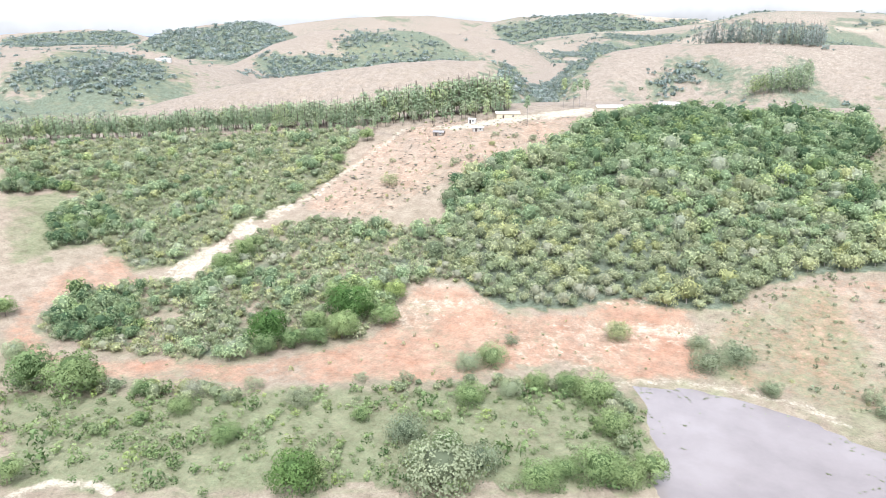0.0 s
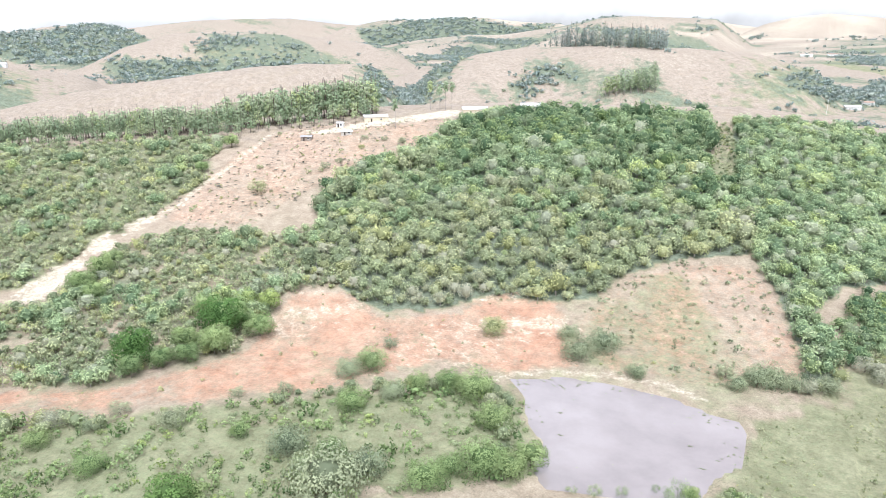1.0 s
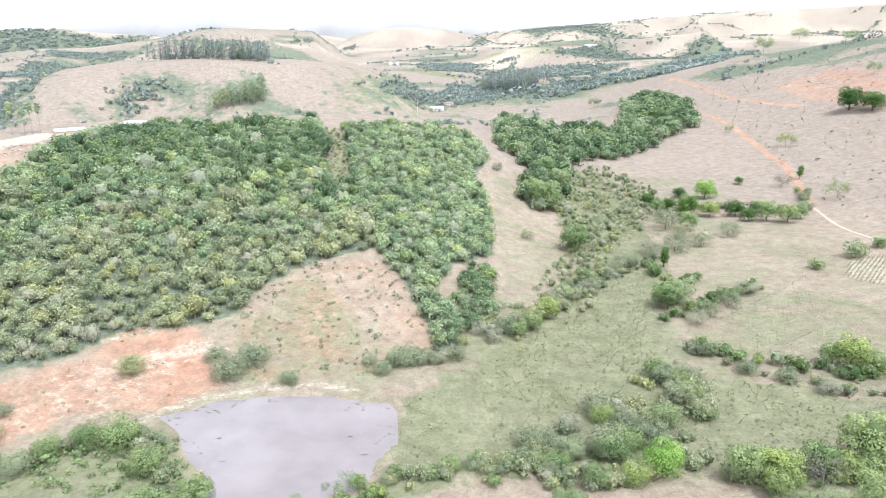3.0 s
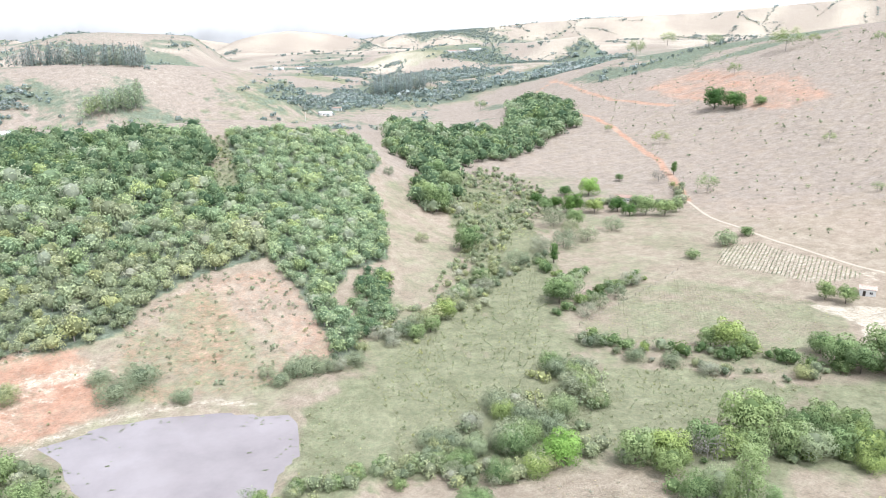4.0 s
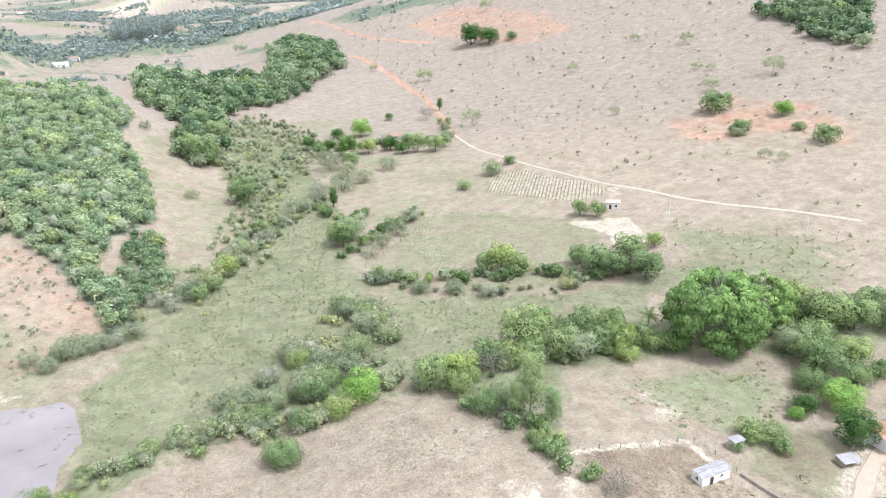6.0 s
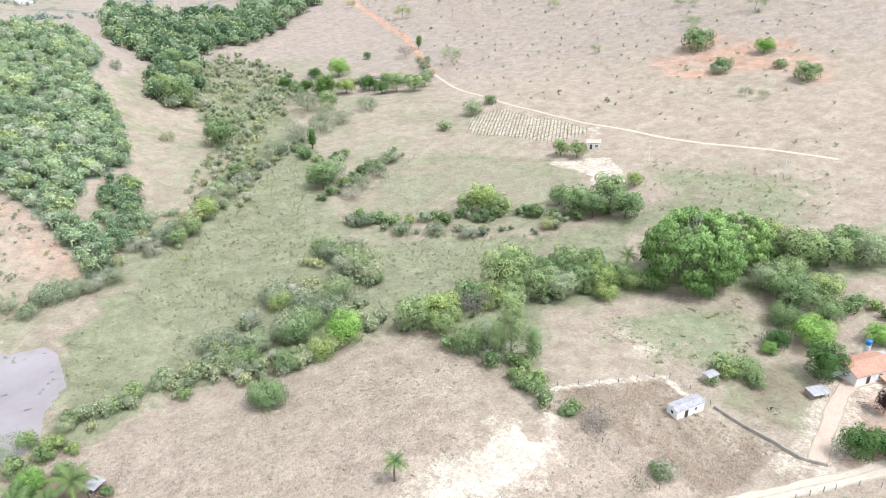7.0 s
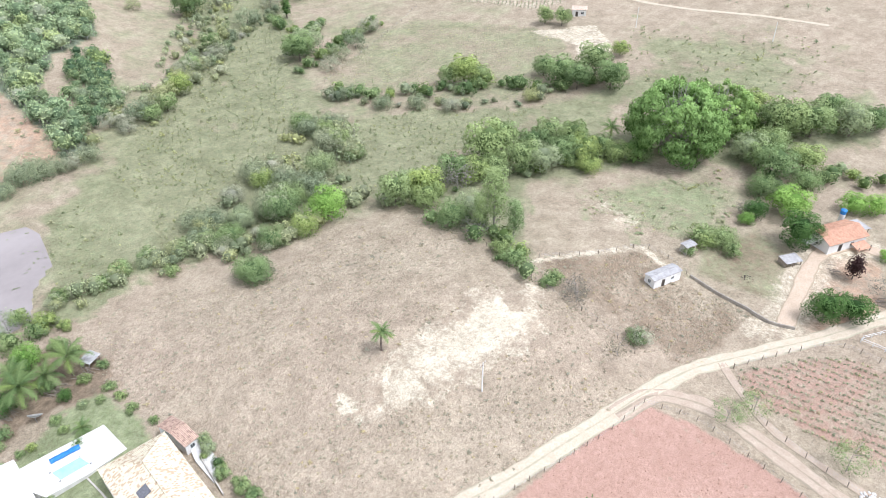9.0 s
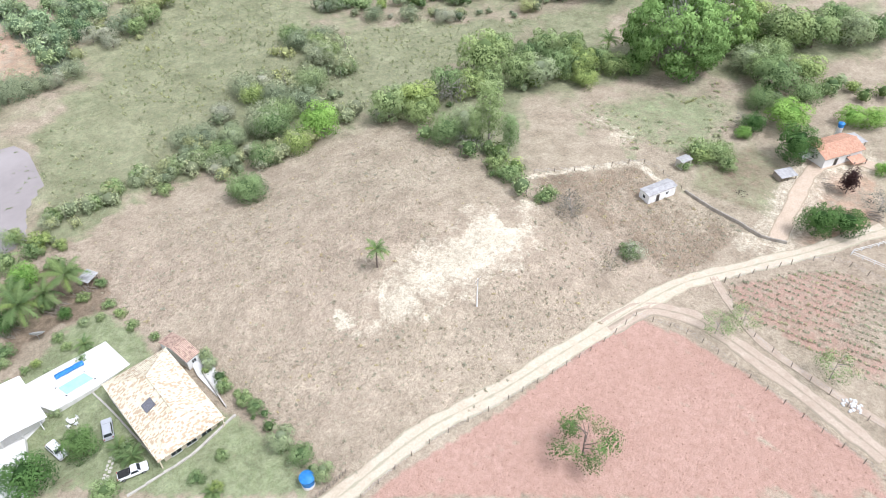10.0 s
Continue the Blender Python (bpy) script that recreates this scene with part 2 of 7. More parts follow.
def spread_columns():
    """Cubic interpolation of the columns between bearings, all the way round."""
    bs = np.concatenate([BEARINGS[-2:] - 360, BEARINGS, BEARINGS[:2] + 360])
    cs = np.concatenate([COLUMNS[-2:], COLUMNS, COLUMNS[:2]])
    out = []
    for b in FINE_B:
        i = max(1, min(len(bs) - 3, int(np.searchsorted(bs, b, "right")) - 1))
        s = (b - bs[i]) / (bs[i + 1] - bs[i])
        m0 = (cs[i + 1] - cs[i - 1]) / (bs[i + 1] - bs[i - 1]) * (bs[i + 1] - bs[i])
        m1 = (cs[i + 2] - cs[i]) / (bs[i + 2] - bs[i]) * (bs[i + 1] - bs[i])
        out.append((2 * s**3 - 3 * s**2 + 1) * cs[i] + (s**3 - 2 * s**2 + s) * m0 + (3 * s**2 - 2 * s**3) * cs[i + 1] + (s**3 - s**2) * m1)
    return np.array(out)


SPREAD = spread_columns()


def waves(x, y, size, seed):
    """A smooth roll of the ground, about -1 to 1, with humps about size metres apart."""
    rng = np.random.RandomState(seed)
    out = 0 * x
    for _ in range(7):
        a, k, p = rng.uniform(0, 6.283), 6.283 / size * rng.uniform(0.6, 1.5), rng.uniform(0, 6.283)
        out = out + np.sin(k * (x * np.cos(a) + y * np.sin(a)) + p)
    return out / 4


# crests of the far hills: distance, length of the front slope, (bearing, height) along the crest
RIDGES = (
    (3700, 500, ((54.2, 20), (56.0, 54), (58.5, 68), (61.9, 57), (63.9, 50))),
    (2300, 700, ((43.8, 40), (45.4, 77), (47.8, 92), (50.2, 90), (53.3, 74), (57.2, 24))),
    (3900, 700, ((28.4, 74), (31.4, 92), (34.4, 116), (37.8, 115), (41.2, 106), (43.7, 88), (46.2, 68))),
    (3300, 500, ((14.2, 90), (16.9, 96), (20.1, 116), (24.2, 106), (27.6, 106), (30.5, 74))),
    (1550, 420, ((27.1, 46), (30.1, 60), (34.4, 75), (39.5, 81), (42.9, 78), (46.3, 51), (48.9, 17))),
    (2500, 800, ((3.1, 104), (8.7, 114), (11.2, 109), (14.2, 82), (18.4, 57), (21.7, 56), (25.8, 36), (30.1, -7))),
    (1050, 380, ((47.4, 14), (48.9, 31), (53.6, 48), (58.0, 60), (60.8, 63), (64.1, 56))),
    (780, 190, ((27.9, 45), (30.1, 55), (33.6, 58), (37.9, 55), (43.1, 46), (49.8, 34), (54.7, 21), (57.0, 17))),
    (980, 260, ((-5.6, 18), (-3.3, 43), (0.1, 60), (4.5, 65), (5.0, 66), (12.1, 68), (16.0, 66), (20.4, 59), (23.6, 41), (25.7, 4))),
    (3400, 500, ((-9.4, 84), (-6.8, 112), (-4.0, 126), (-1.9, 113), (-0.1, 87))),
    (4200, 600, ((-55.8, 294), (-50.4, 287), (-46.6, 281), (-42.7, 268), (-38.6, 241), (-34.4, 216), (-26.0, 189), (-22.1, 172), (-16.8, 133), (-13.0, 114), (-9.0, 86), (-4.9, 53), (-0.7, 56), (3.6, 99), (7.9, 105), (14.3, 64))),
    (2100, 500, ((-26.1, 100), (-21.3, 81), (-18.0, 82), (-15.0, 73), (-11.1, 52), (-7.5, 31), (-2.5, 1))),
)


def height(x, y):
    """Height of the ground at plan points (arrays)."""
    x, y = np.asarray(x, float), np.asarray(y, float)
    r = np.hypot(x, y).clip(9, 5100)
    u = (np.log(r) - LOG_R[0]) / (LOG_R[1] - LOG_R[0])
    v = np.degrees(np.arctan2(-x, y)) + 180
    i, j = u.astype(int).clip(0, 498), v.astype(int).clip(0, 359)
    u, v = u - i, v - j
    z = (SPREAD[j, i] * (1 - u) + SPREAD[j, i + 1] * u) * (1 - v) + (SPREAD[j + 1, i] * (1 - u) + SPREAD[j + 1, i + 1] * u) * v
    far = ((r - 500) / 700).clip(0, 1)
    z = z + (waves(x, y, 420, 3) * (3 + 4 * ((r - 1100) / 900).clip(0, 1)) + waves(x, y, 140, 4) * 1.2) * far
    b = np.degrees(np.arctan2(-x, y))
    for dist, front, crest in RIDGES if r.max() > 560 else ():
        q = np.array(crest, float)
        reach = dist * (1 + 0.03 * waves(b * 20, b * 0, 260, 8))
        top = np.interp(b, np.concatenate([[q[0, 0] - 4], q[:, 0], [q[-1, 0] + 4]]), np.concatenate([[-20], q[:, 1], [-20]]))
        u = ((r - reach) / np.where(r < reach, front, front * 0.8)).clip(-1, 1)
        z = np.maximum(z, top - (top + 12) * (0.5 - 0.5 * np.cos(math.pi * u)) - np.where(abs(u) < 1, 0, 99))
    mid = ((r - 200) / 150).clip(0, 1)
    z = z + waves(x, y, 60, 5) * 0.7 * mid + waves(x, y, 22, 6) * 0.15
    return z


# ---- plan: outlines on the ground ----
def inside(x, y, outline, fray=1.5):
    """Which plan points lie inside an outline, whose edge wanders a little."""
    if fray:
        x, y = x + waves(x, y, 14, 11) * fray, y + waves(x, y, 14, 12) * fray
    hit = np.zeros(np.shape(x), bool)
    for (x0, y0), (x1, y1) in zip(outline, outline[1:] + outline[:1]):
        if y0 != y1:
            hit ^= ((y0 > y) != (y1 > y)) & (x < (x1 - x0) * (y - y0) / (y1 - y0) + x0)
    return hit


def near_line(x, y, line):
    """Distance of plan points from a line of points."""
    best = np.full(np.shape(x), 1e9)
    for (x0, y0), (x1, y1) in zip(line, line[1:]):
        dx, dy = x1 - x0, y1 - y0
        s = (((x - x0) * dx + (y - y0) * dy) / (dx * dx + dy * dy)).clip(0, 1)
        best = np.minimum(best, np.hypot(x - x0 - s * dx, y - y0 - s * dy))
    return best


FOREST_MAIN = [(-187, 293), (-180, 317), (-161, 344), (-153, 398), (-132, 410), (-102, 425), (-62, 440), (-26, 441), (-19, 403), (-13, 363), (2, 364), (6, 299), (-15, 291), (-38, 273), (-45, 255), (-66, 244), (-85, 240), (-93.7, 228.2), (-115, 215.1), (-128, 217), (-138, 222), (-155, 228), (-170, 257)]
FOREST_RIGHT = [(-11, 446), (28, 461), (71, 486), (86, 461), (65, 406), (66, 361), (59, 305), (39, 289), (27, 263), (34.3, 231.4), (26.9, 215), (21.9, 233.6), (18, 261), (8, 296), (0, 357), (-6, 406)]
SCRUB_LEFT = [(-422, 196), (-401, 250), (-352, 307), (-282, 338), (-247, 276), (-246, 241), (-252, 218), (-247, 179), (-255, 160), (-270, 160), (-285, 168), (-292, 149), (-322, 168), (-328, 188), (-355, 182), (-361, 164)]
SCRUB_MID = [(-237, 211), (-223, 232), (-186, 239), (-168, 252), (-145, 239), (-123, 222), (-127.7, 213.7), (-137, 221), (-154, 208), (-150.3, 191.7), (-145.2, 169.3), (-158.3, 161.4), (-170, 137.3), (-189.5, 126.5), (-231, 111), (-245, 117), (-253, 135), (-243, 154), (-232, 172), (-234, 201)]
CLAY_BANK = [(-150.1, 199), (-151, 211), (-134, 220), (-123.4, 213.5), (-111.7, 213.2), (-92.7, 225.6), (-82, 245), (-58, 245), (-46.3, 228.1), (-43.2, 202.9), (-59.6, 190.7), (-81.9, 190), (-102.1, 161.7), (-118.3, 151.1), (-148.3, 142.8), (-178.5, 122), (-186.2, 117.3), (-195.5, 124.2), (-167.6, 135.8), (-154.1, 156.3), (-144.6, 172.1)]
BARE_HILL = [(-254, 294), (-258, 327), (-254, 366), (-217, 384), (-160, 403), (-163, 348), (-190, 295), (-193, 256), (-204, 240), (-233, 237), (-243, 241), (-248, 273)]
LEFT_SOIL = [(-246, 103), (-261, 116), (-274, 139), (-280, 167), (-254, 160), (-239, 159), (-253, 135), (-252, 122), (-236, 112), (-222.2, 108), (-186.8, 124.5), (-161.8, 137), (-140.5, 163.6), (-125.6, 145.6), (-174.1, 115.1), (-218.9, 98.9), (-229.3, 94.1)]
POND_EDGE = [(-59.7, 190.5), (-53.4, 194.3), (-43.7, 197.9), (-31.5, 198.6), (-12.2, 197.6), (-0.1, 192.3), (8.1, 190.3), (8.6, 179.6), (7.8, 168), (1.6, 160.3), (-1, 149.2), (-14.3, 145.5), (-35, 141.2), (-39.7, 147.4), (-40.4, 159.7), (-46.7, 167.1), (-53.1, 183.1)]
CLEARED = [(7, 294), (21, 257), (26.5, 230.2), (23.3, 214.9), (-2, 204.3), (-32.4, 205), (-53.2, 226), (-48.3, 242.7), (-40, 271), (-18, 287)]
MARSH = [(10.9, 187.3), (68, 253), (96, 301), (119, 456), (173, 474), (157, 374), (140, 298), (106, 241), (102.8, 196.2), (133, 181.7), (161.8, 156.8), (136.3, 152.3), (85.9, 143.9), (62.3, 141), (34, 152.2), (5.1, 157.2)]
LEFT_MEADOW = [(-213.2, 85.9), (-182.3, 102), (-143, 130.5), (-102.3, 158.7), (-60.5, 185.1), (-50.8, 180.9), (-36.4, 145.1), (-64.8, 124), (-96.5, 102.3), (-127.1, 80.3), (-159.1, 59.6)]
POND_RIM = [(9, 192), (23.8, 200.2), (33.4, 164.6), (17.2, 143.6), (-0.9, 142.8), (3.1, 159.1), (9, 166.7)]
BRIGHT = [(38.5, 74.4), (47.2, 73.1), (56.8, 72.4), (63.2, 72.0), (80.6, 73.7), (83.3, 80.0), (78.9, 89.1), (68.6, 87.6), (60.8, 84.7), (52.2, 83.8), (42.8, 81.2)]
RED_FIELD = [(81.2, 50.1), (84.8, 42.6), (86.3, 31.8), (86.9, 19.5), (86.6, 5.6), (82.9, 3.6), (23.4, 49.5), (30.6, 49.7), (49.8, 48.6), (70.4, 49.7)]
FIELD_TRACKS = ([(31.6, 45.4), (45.2, 43.3), (60.1, 38.5), (68.6, 29.6), (72.2, 21.7), (76.1, 12.7)], [(75.5, 47.7), (72.7, 37.6), (73.9, 28.2), (79.1, 16.4)], [(83.1, 43.8), (82.1, 33.3), (79.6, 23.8), (74, 13.2)])
CROP_NEAR = [(102.1, 45.1), (115.1, 39.6), (122.8, 34.6), (126, 26.4), (102, 13.7), (99.2, 25), (97.7, 40)]
LAWN = [(-11, 109.5), (4.6, 117.2), (9.2, 101.2), (7.6, 86.3), (14.5, 74.5), (22, 56.8), (16.3, 55.4), (-19.8, 84.7), (-15.5, 106.8)]
BROWN_YARD = [(94.2, 91.7), (120, 81.1), (118.1, 69.6), (118, 50.6), (103.6, 50.9), (96.6, 52.1), (92.7, 69.7), (92.1, 87.7)]
PLOT_ROWS = [(220, 289), (238, 285), (236, 263), (241, 245), (240, 225), (236, 222), (226, 223), (218, 227), (214, 242), (202, 267)]
PLOT_GREEN = [(116, 230), (135, 241), (165, 257), (179, 260), (205, 213), (204, 196), (195, 179), (178, 176), (162.9, 167.5), (146.2, 172), (130.5, 189.9), (120.4, 211.5)]
PLOT_BARE = [(201, 215), (212, 203), (217, 201), (222, 195), (214, 179), (206, 171), (194, 176), (203, 188), (201, 202)]
HILL_RED = [(491, 715), (491, 557), (459, 475), (412, 480), (400, 623), (415, 715)]
HILL_PINK = [(330, 274), (386, 279), (395, 221), (376, 184), (340, 164), (342, 206), (306, 234)]
VALLEY_PALE = [(74, 416), (123, 487), (91, 376), (107, 336), (91, 288), (64, 253), (48.1, 241), (59, 299), (65, 356)]
ROAD_MAIN = [(16.4, 52.2), (21.3, 52.4), (37.4, 53.1), (52.4, 51.5), (70.7, 51.3), (91.8, 50.9), (102.1, 48.4), (121.7, 41.3), (141.8, 34.9)]
ROAD_FARM = [(75.3, 50.9), (84.2, 50.1), (88.8, 45.8), (90.9, 39.9), (90.6, 23.9), (89.2, 7)]
ROAD_PATH = [(102, 48), (99.7, 44), (95.4, 34.7), (94.3, 24.1), (94.9, 10)]
ROAD_DRIVE = [(121.4, 46.9), (132.6, 50.9), (149, 55.8), (158.2, 52.9), (161.6, 45.6)]
ROAD_FAR = [(273, 127), (267, 149), (257, 180), (251, 211), (245, 234), (244, 272), (248, 337), (260, 378)]
ROAD_RED = [(260, 378), (271, 404), (299, 474), (324, 581), (334, 645), (334, 695)]
ROAD_HILL = [(360, 880), (411, 923), (397, 825), (383, 710), (394, 614)]
GULLY = [(-241, 161), (-248, 177), (-247, 201), (-253, 214), (-253, 230), (-242, 253), (-247, 276), (-252, 326), (-258, 349)]
MEADOW_PATH = [(-155.7, 60.3), (-155.5, 65.2), (-151.6, 69.6), (-144.4, 73.5), (-139, 73.5)]
DAM_TRACK = [(-63.3, 186.6), (-59.5, 191.3), (-47.8, 200.5), (-30.5, 204.1), (-12.6, 203.1), (-3.7, 199)]
CROP_FAR = [(311, 1929), (398, 2015), (649, 1993), (627, 1893), (418, 1780)]
CROP_FAR_2 = [(96, 1559), (132, 1643), (213, 1406), (177, 1324)]
FAR_WOODS = (
    [(-904, 450), (-858, 485), (-825, 551), (-772, 567), (-726, 531), (-728, 462), (-784, 425), (-825, 393)],
    [(-1796, 1215), (-1778, 1323), (-1671, 1391), (-1731, 1569), (-1607, 1595), (-1527, 1547), (-1330, 1300), (-1300, 1130), (-1440, 1109), (-1633, 1141)],
    [(-1100, 1000), (-998, 979), (-878, 997), (-744, 1085), (-690, 1180), (-640, 1010), (-760, 880), (-902, 857)],
    [(-351, 628), (-389, 683), (-430, 780), (-461, 957), (-389, 889), (-346, 902), (-322, 633), (-332, 605)],
    [(-750, 1552), (-805, 1948), (-719, 1956), (-620, 1600)],
    [(-1618, 2837), (-1470, 2815), (-1335, 2968), (-1078, 2943), (-923, 3039), (-837, 3225), (-800, 2750), (-1120, 2660), (-1397, 2577)],
    [(-3271, 1606), (-3258, 1737), (-3060, 1877), (-3050, 2059), (-2500, 1800), (-2618, 1689), (-2832, 1457), (-2918, 1427)],
    [(-929, 1042), (-932, 1127), (-766, 1117), (-763, 1188), (-898, 1021)],
    [(-259, 806), (-247, 870), (-217, 882), (-196, 837), (-221, 833), (-242, 779)],
    [(-858, 2160), (-719, 2160), (-613, 2136), (-603, 2051), (-775, 2038)],
    [(32, 877), (55, 938), (158, 1248), (225, 1209), (252, 1126), (166, 1006), (79, 876), (39, 867)],
    [(230, 1411), (367, 1660), (517, 1680), (605, 1595), (368, 1345), (287, 1289)],
    [(392, 3001), (552, 3310), (785, 4006), (566, 3241)],
    [(863, 3978), (1037, 3886), (1288, 3981), (1440, 3858), (1242, 3914), (916, 3719)],
    [(-567, 2297), (-393, 2126), (-233, 2149), (-376, 2031)],
    [(142, 1798), (260, 1902), (310, 1793), (241, 1529), (157, 1582)],
    [(452, 1800), (627, 1886), (752, 1686), (937, 1835), (780, 1647), (583, 1756)],
    [(883, 3992), (1295, 3890), (1566, 3587), (1936, 3797), (1547, 3543), (1084, 3823)],
    [(248, 1143), (406, 1223), (724, 1530), (1249, 2196), (455, 1001), (355, 1070), (275, 1039)],
)
YARD_TRAIL = [(93.1, 91.3), (104.9, 88.2), (119.2, 82.2), (117.6, 74.5)]
PALM_YARD = [(-8.8, 138.8), (0.9, 136.8), (9, 124.2), (8.5, 113.5), (2.8, 114.8), (-7.5, 116.1), (-14, 113.9)]
CREEK_BANK = [(81.4, 134.5), (80.1, 149.7), (65.3, 147.4), (43.7, 147.6), (14.6, 148.1), (4.7, 145.9), (4.9, 153.3), (37.1, 165.9), (74.3, 165.3), (111.9, 151.4), (145.5, 138.5), (178.7, 122.8), (238, 90), (206, 73.1), (168.6, 90.2), (158.5, 106.8), (118.1, 121.3), (90.7, 89.7), (90.3, 104.5), (92.3, 124.8)]
YARD_GRASS = [(127.3, 108.1), (137.5, 107.7), (166.1, 91.5), (142.9, 72.8), (128.4, 77.9), (123, 90.7), (120, 99.1)]
LOW_PASTURE = [(206, 167), (226, 183), (247, 160), (263, 122), (204.5, 90.8), (196.9, 111.2), (189.6, 144.8)]
RED_SPOTS = ([(-80, 243), (-59, 249), (-44.1, 208.8), (-51.5, 198.8), (-65.5, 198.6), (-68.8, 223.8)], [(-151, 209), (-134, 219), (-121.5, 211.4), (-127.5, 198), (-146.7, 200.7)], [(-203.2, 115.5), (-192.5, 128.7), (-178.8, 126.9), (-187.6, 113)])
PALE_SPOTS = ([(-241, 162), (-248, 180), (-247, 201), (-240, 200), (-236, 181), (-232, 167)], [(-248, 203), (-254, 217), (-241, 218), (-238, 205)], [(-248, 225), (-252, 240), (-245, 248), (-241, 236), (-241, 225)], [(241.9, 225.9), (246.6, 224.9), (238.7, 216.5), (234.9, 217.0)], [(-242, 353), (-209, 389), (-170, 426), (-161, 412), (-194, 382), (-227, 353)])
FAR_SCRUB = (
    [(-650, 420), (-700, 560), (-860, 640), (-950, 520), (-850, 400)],
    [(-929, 1042), (-700, 1200), (-560, 1150), (-600, 980), (-880, 990)],
    [(-30, 795), (19, 958), (211, 1221), (411, 1180), (359, 1020), (169, 959), (60, 837)],
    [(-18, 865), (51, 1037), (209, 1212), (363, 1286), (663, 1584), (1286, 2262), (508, 894), (464, 1107), (297, 1056), (145, 934), (20, 817)],
)
PATCHES = [(125.4, 92.9, 6.1), (116.5, 49.5, 6.9), (131.1, 47.3, 4.8), (125.4, 100.4, 4.3)]
RIDE_STRIP = [(-28, 441), (-10, 446), (-2, 404), (3, 357), (8, 298), (0, 300), (-14, 363), (-21, 403)]
SLOPE_GREEN = [(-50.7, 240.5), (-41.4, 256.2), (-30.6, 277.6), (-16.2, 280.8), (-6.7, 259.7), (1.5, 249.2), (4.8, 201.7), (-12.2, 203.9), (-41.8, 206.3)]
WEST_MEADOW = [(-359.2, 163.0), (-349.7, 181.6), (-325.1, 186.5), (-322.8, 168.8), (-291.7, 149.5), (-285.0, 131.8), (-292.4, 127.5)]
VALLEY_FLOOR = [(24.8, 214.3), (33.2, 232.1), (44.3, 240.7), (59.4, 245.4), (81.9, 269.1), (99.5, 291.2), (128.2, 307.6), (135.2, 290.6), (111.5, 226.0), (119.6, 187.3), (149.5, 165.2), (188.6, 153.3), (214.5, 156.0), (244.5, 127.6), (215.6, 110.4), (204.4, 117.5), (175.7, 139.7), (152.9, 123.9), (115.4, 147.5), (87.5, 142.0), (56.2, 139.6), (28.1, 156.5), (8.0, 167.6), (10.7, 190.2)]
COTTAGE_YARD = [(123.9, 49.8), (137.9, 54.3), (149.1, 55.9), (166.4, 49.2), (142.3, 36.0), (128.5, 38.0), (121.6, 43.7)]
YARD_WEEDS = [(120.1, 69.6), (134.7, 74.7), (148.3, 71.8), (145.4, 59.2), (125.8, 50.4), (123.3, 58.5)]
POND_Z = -6.2


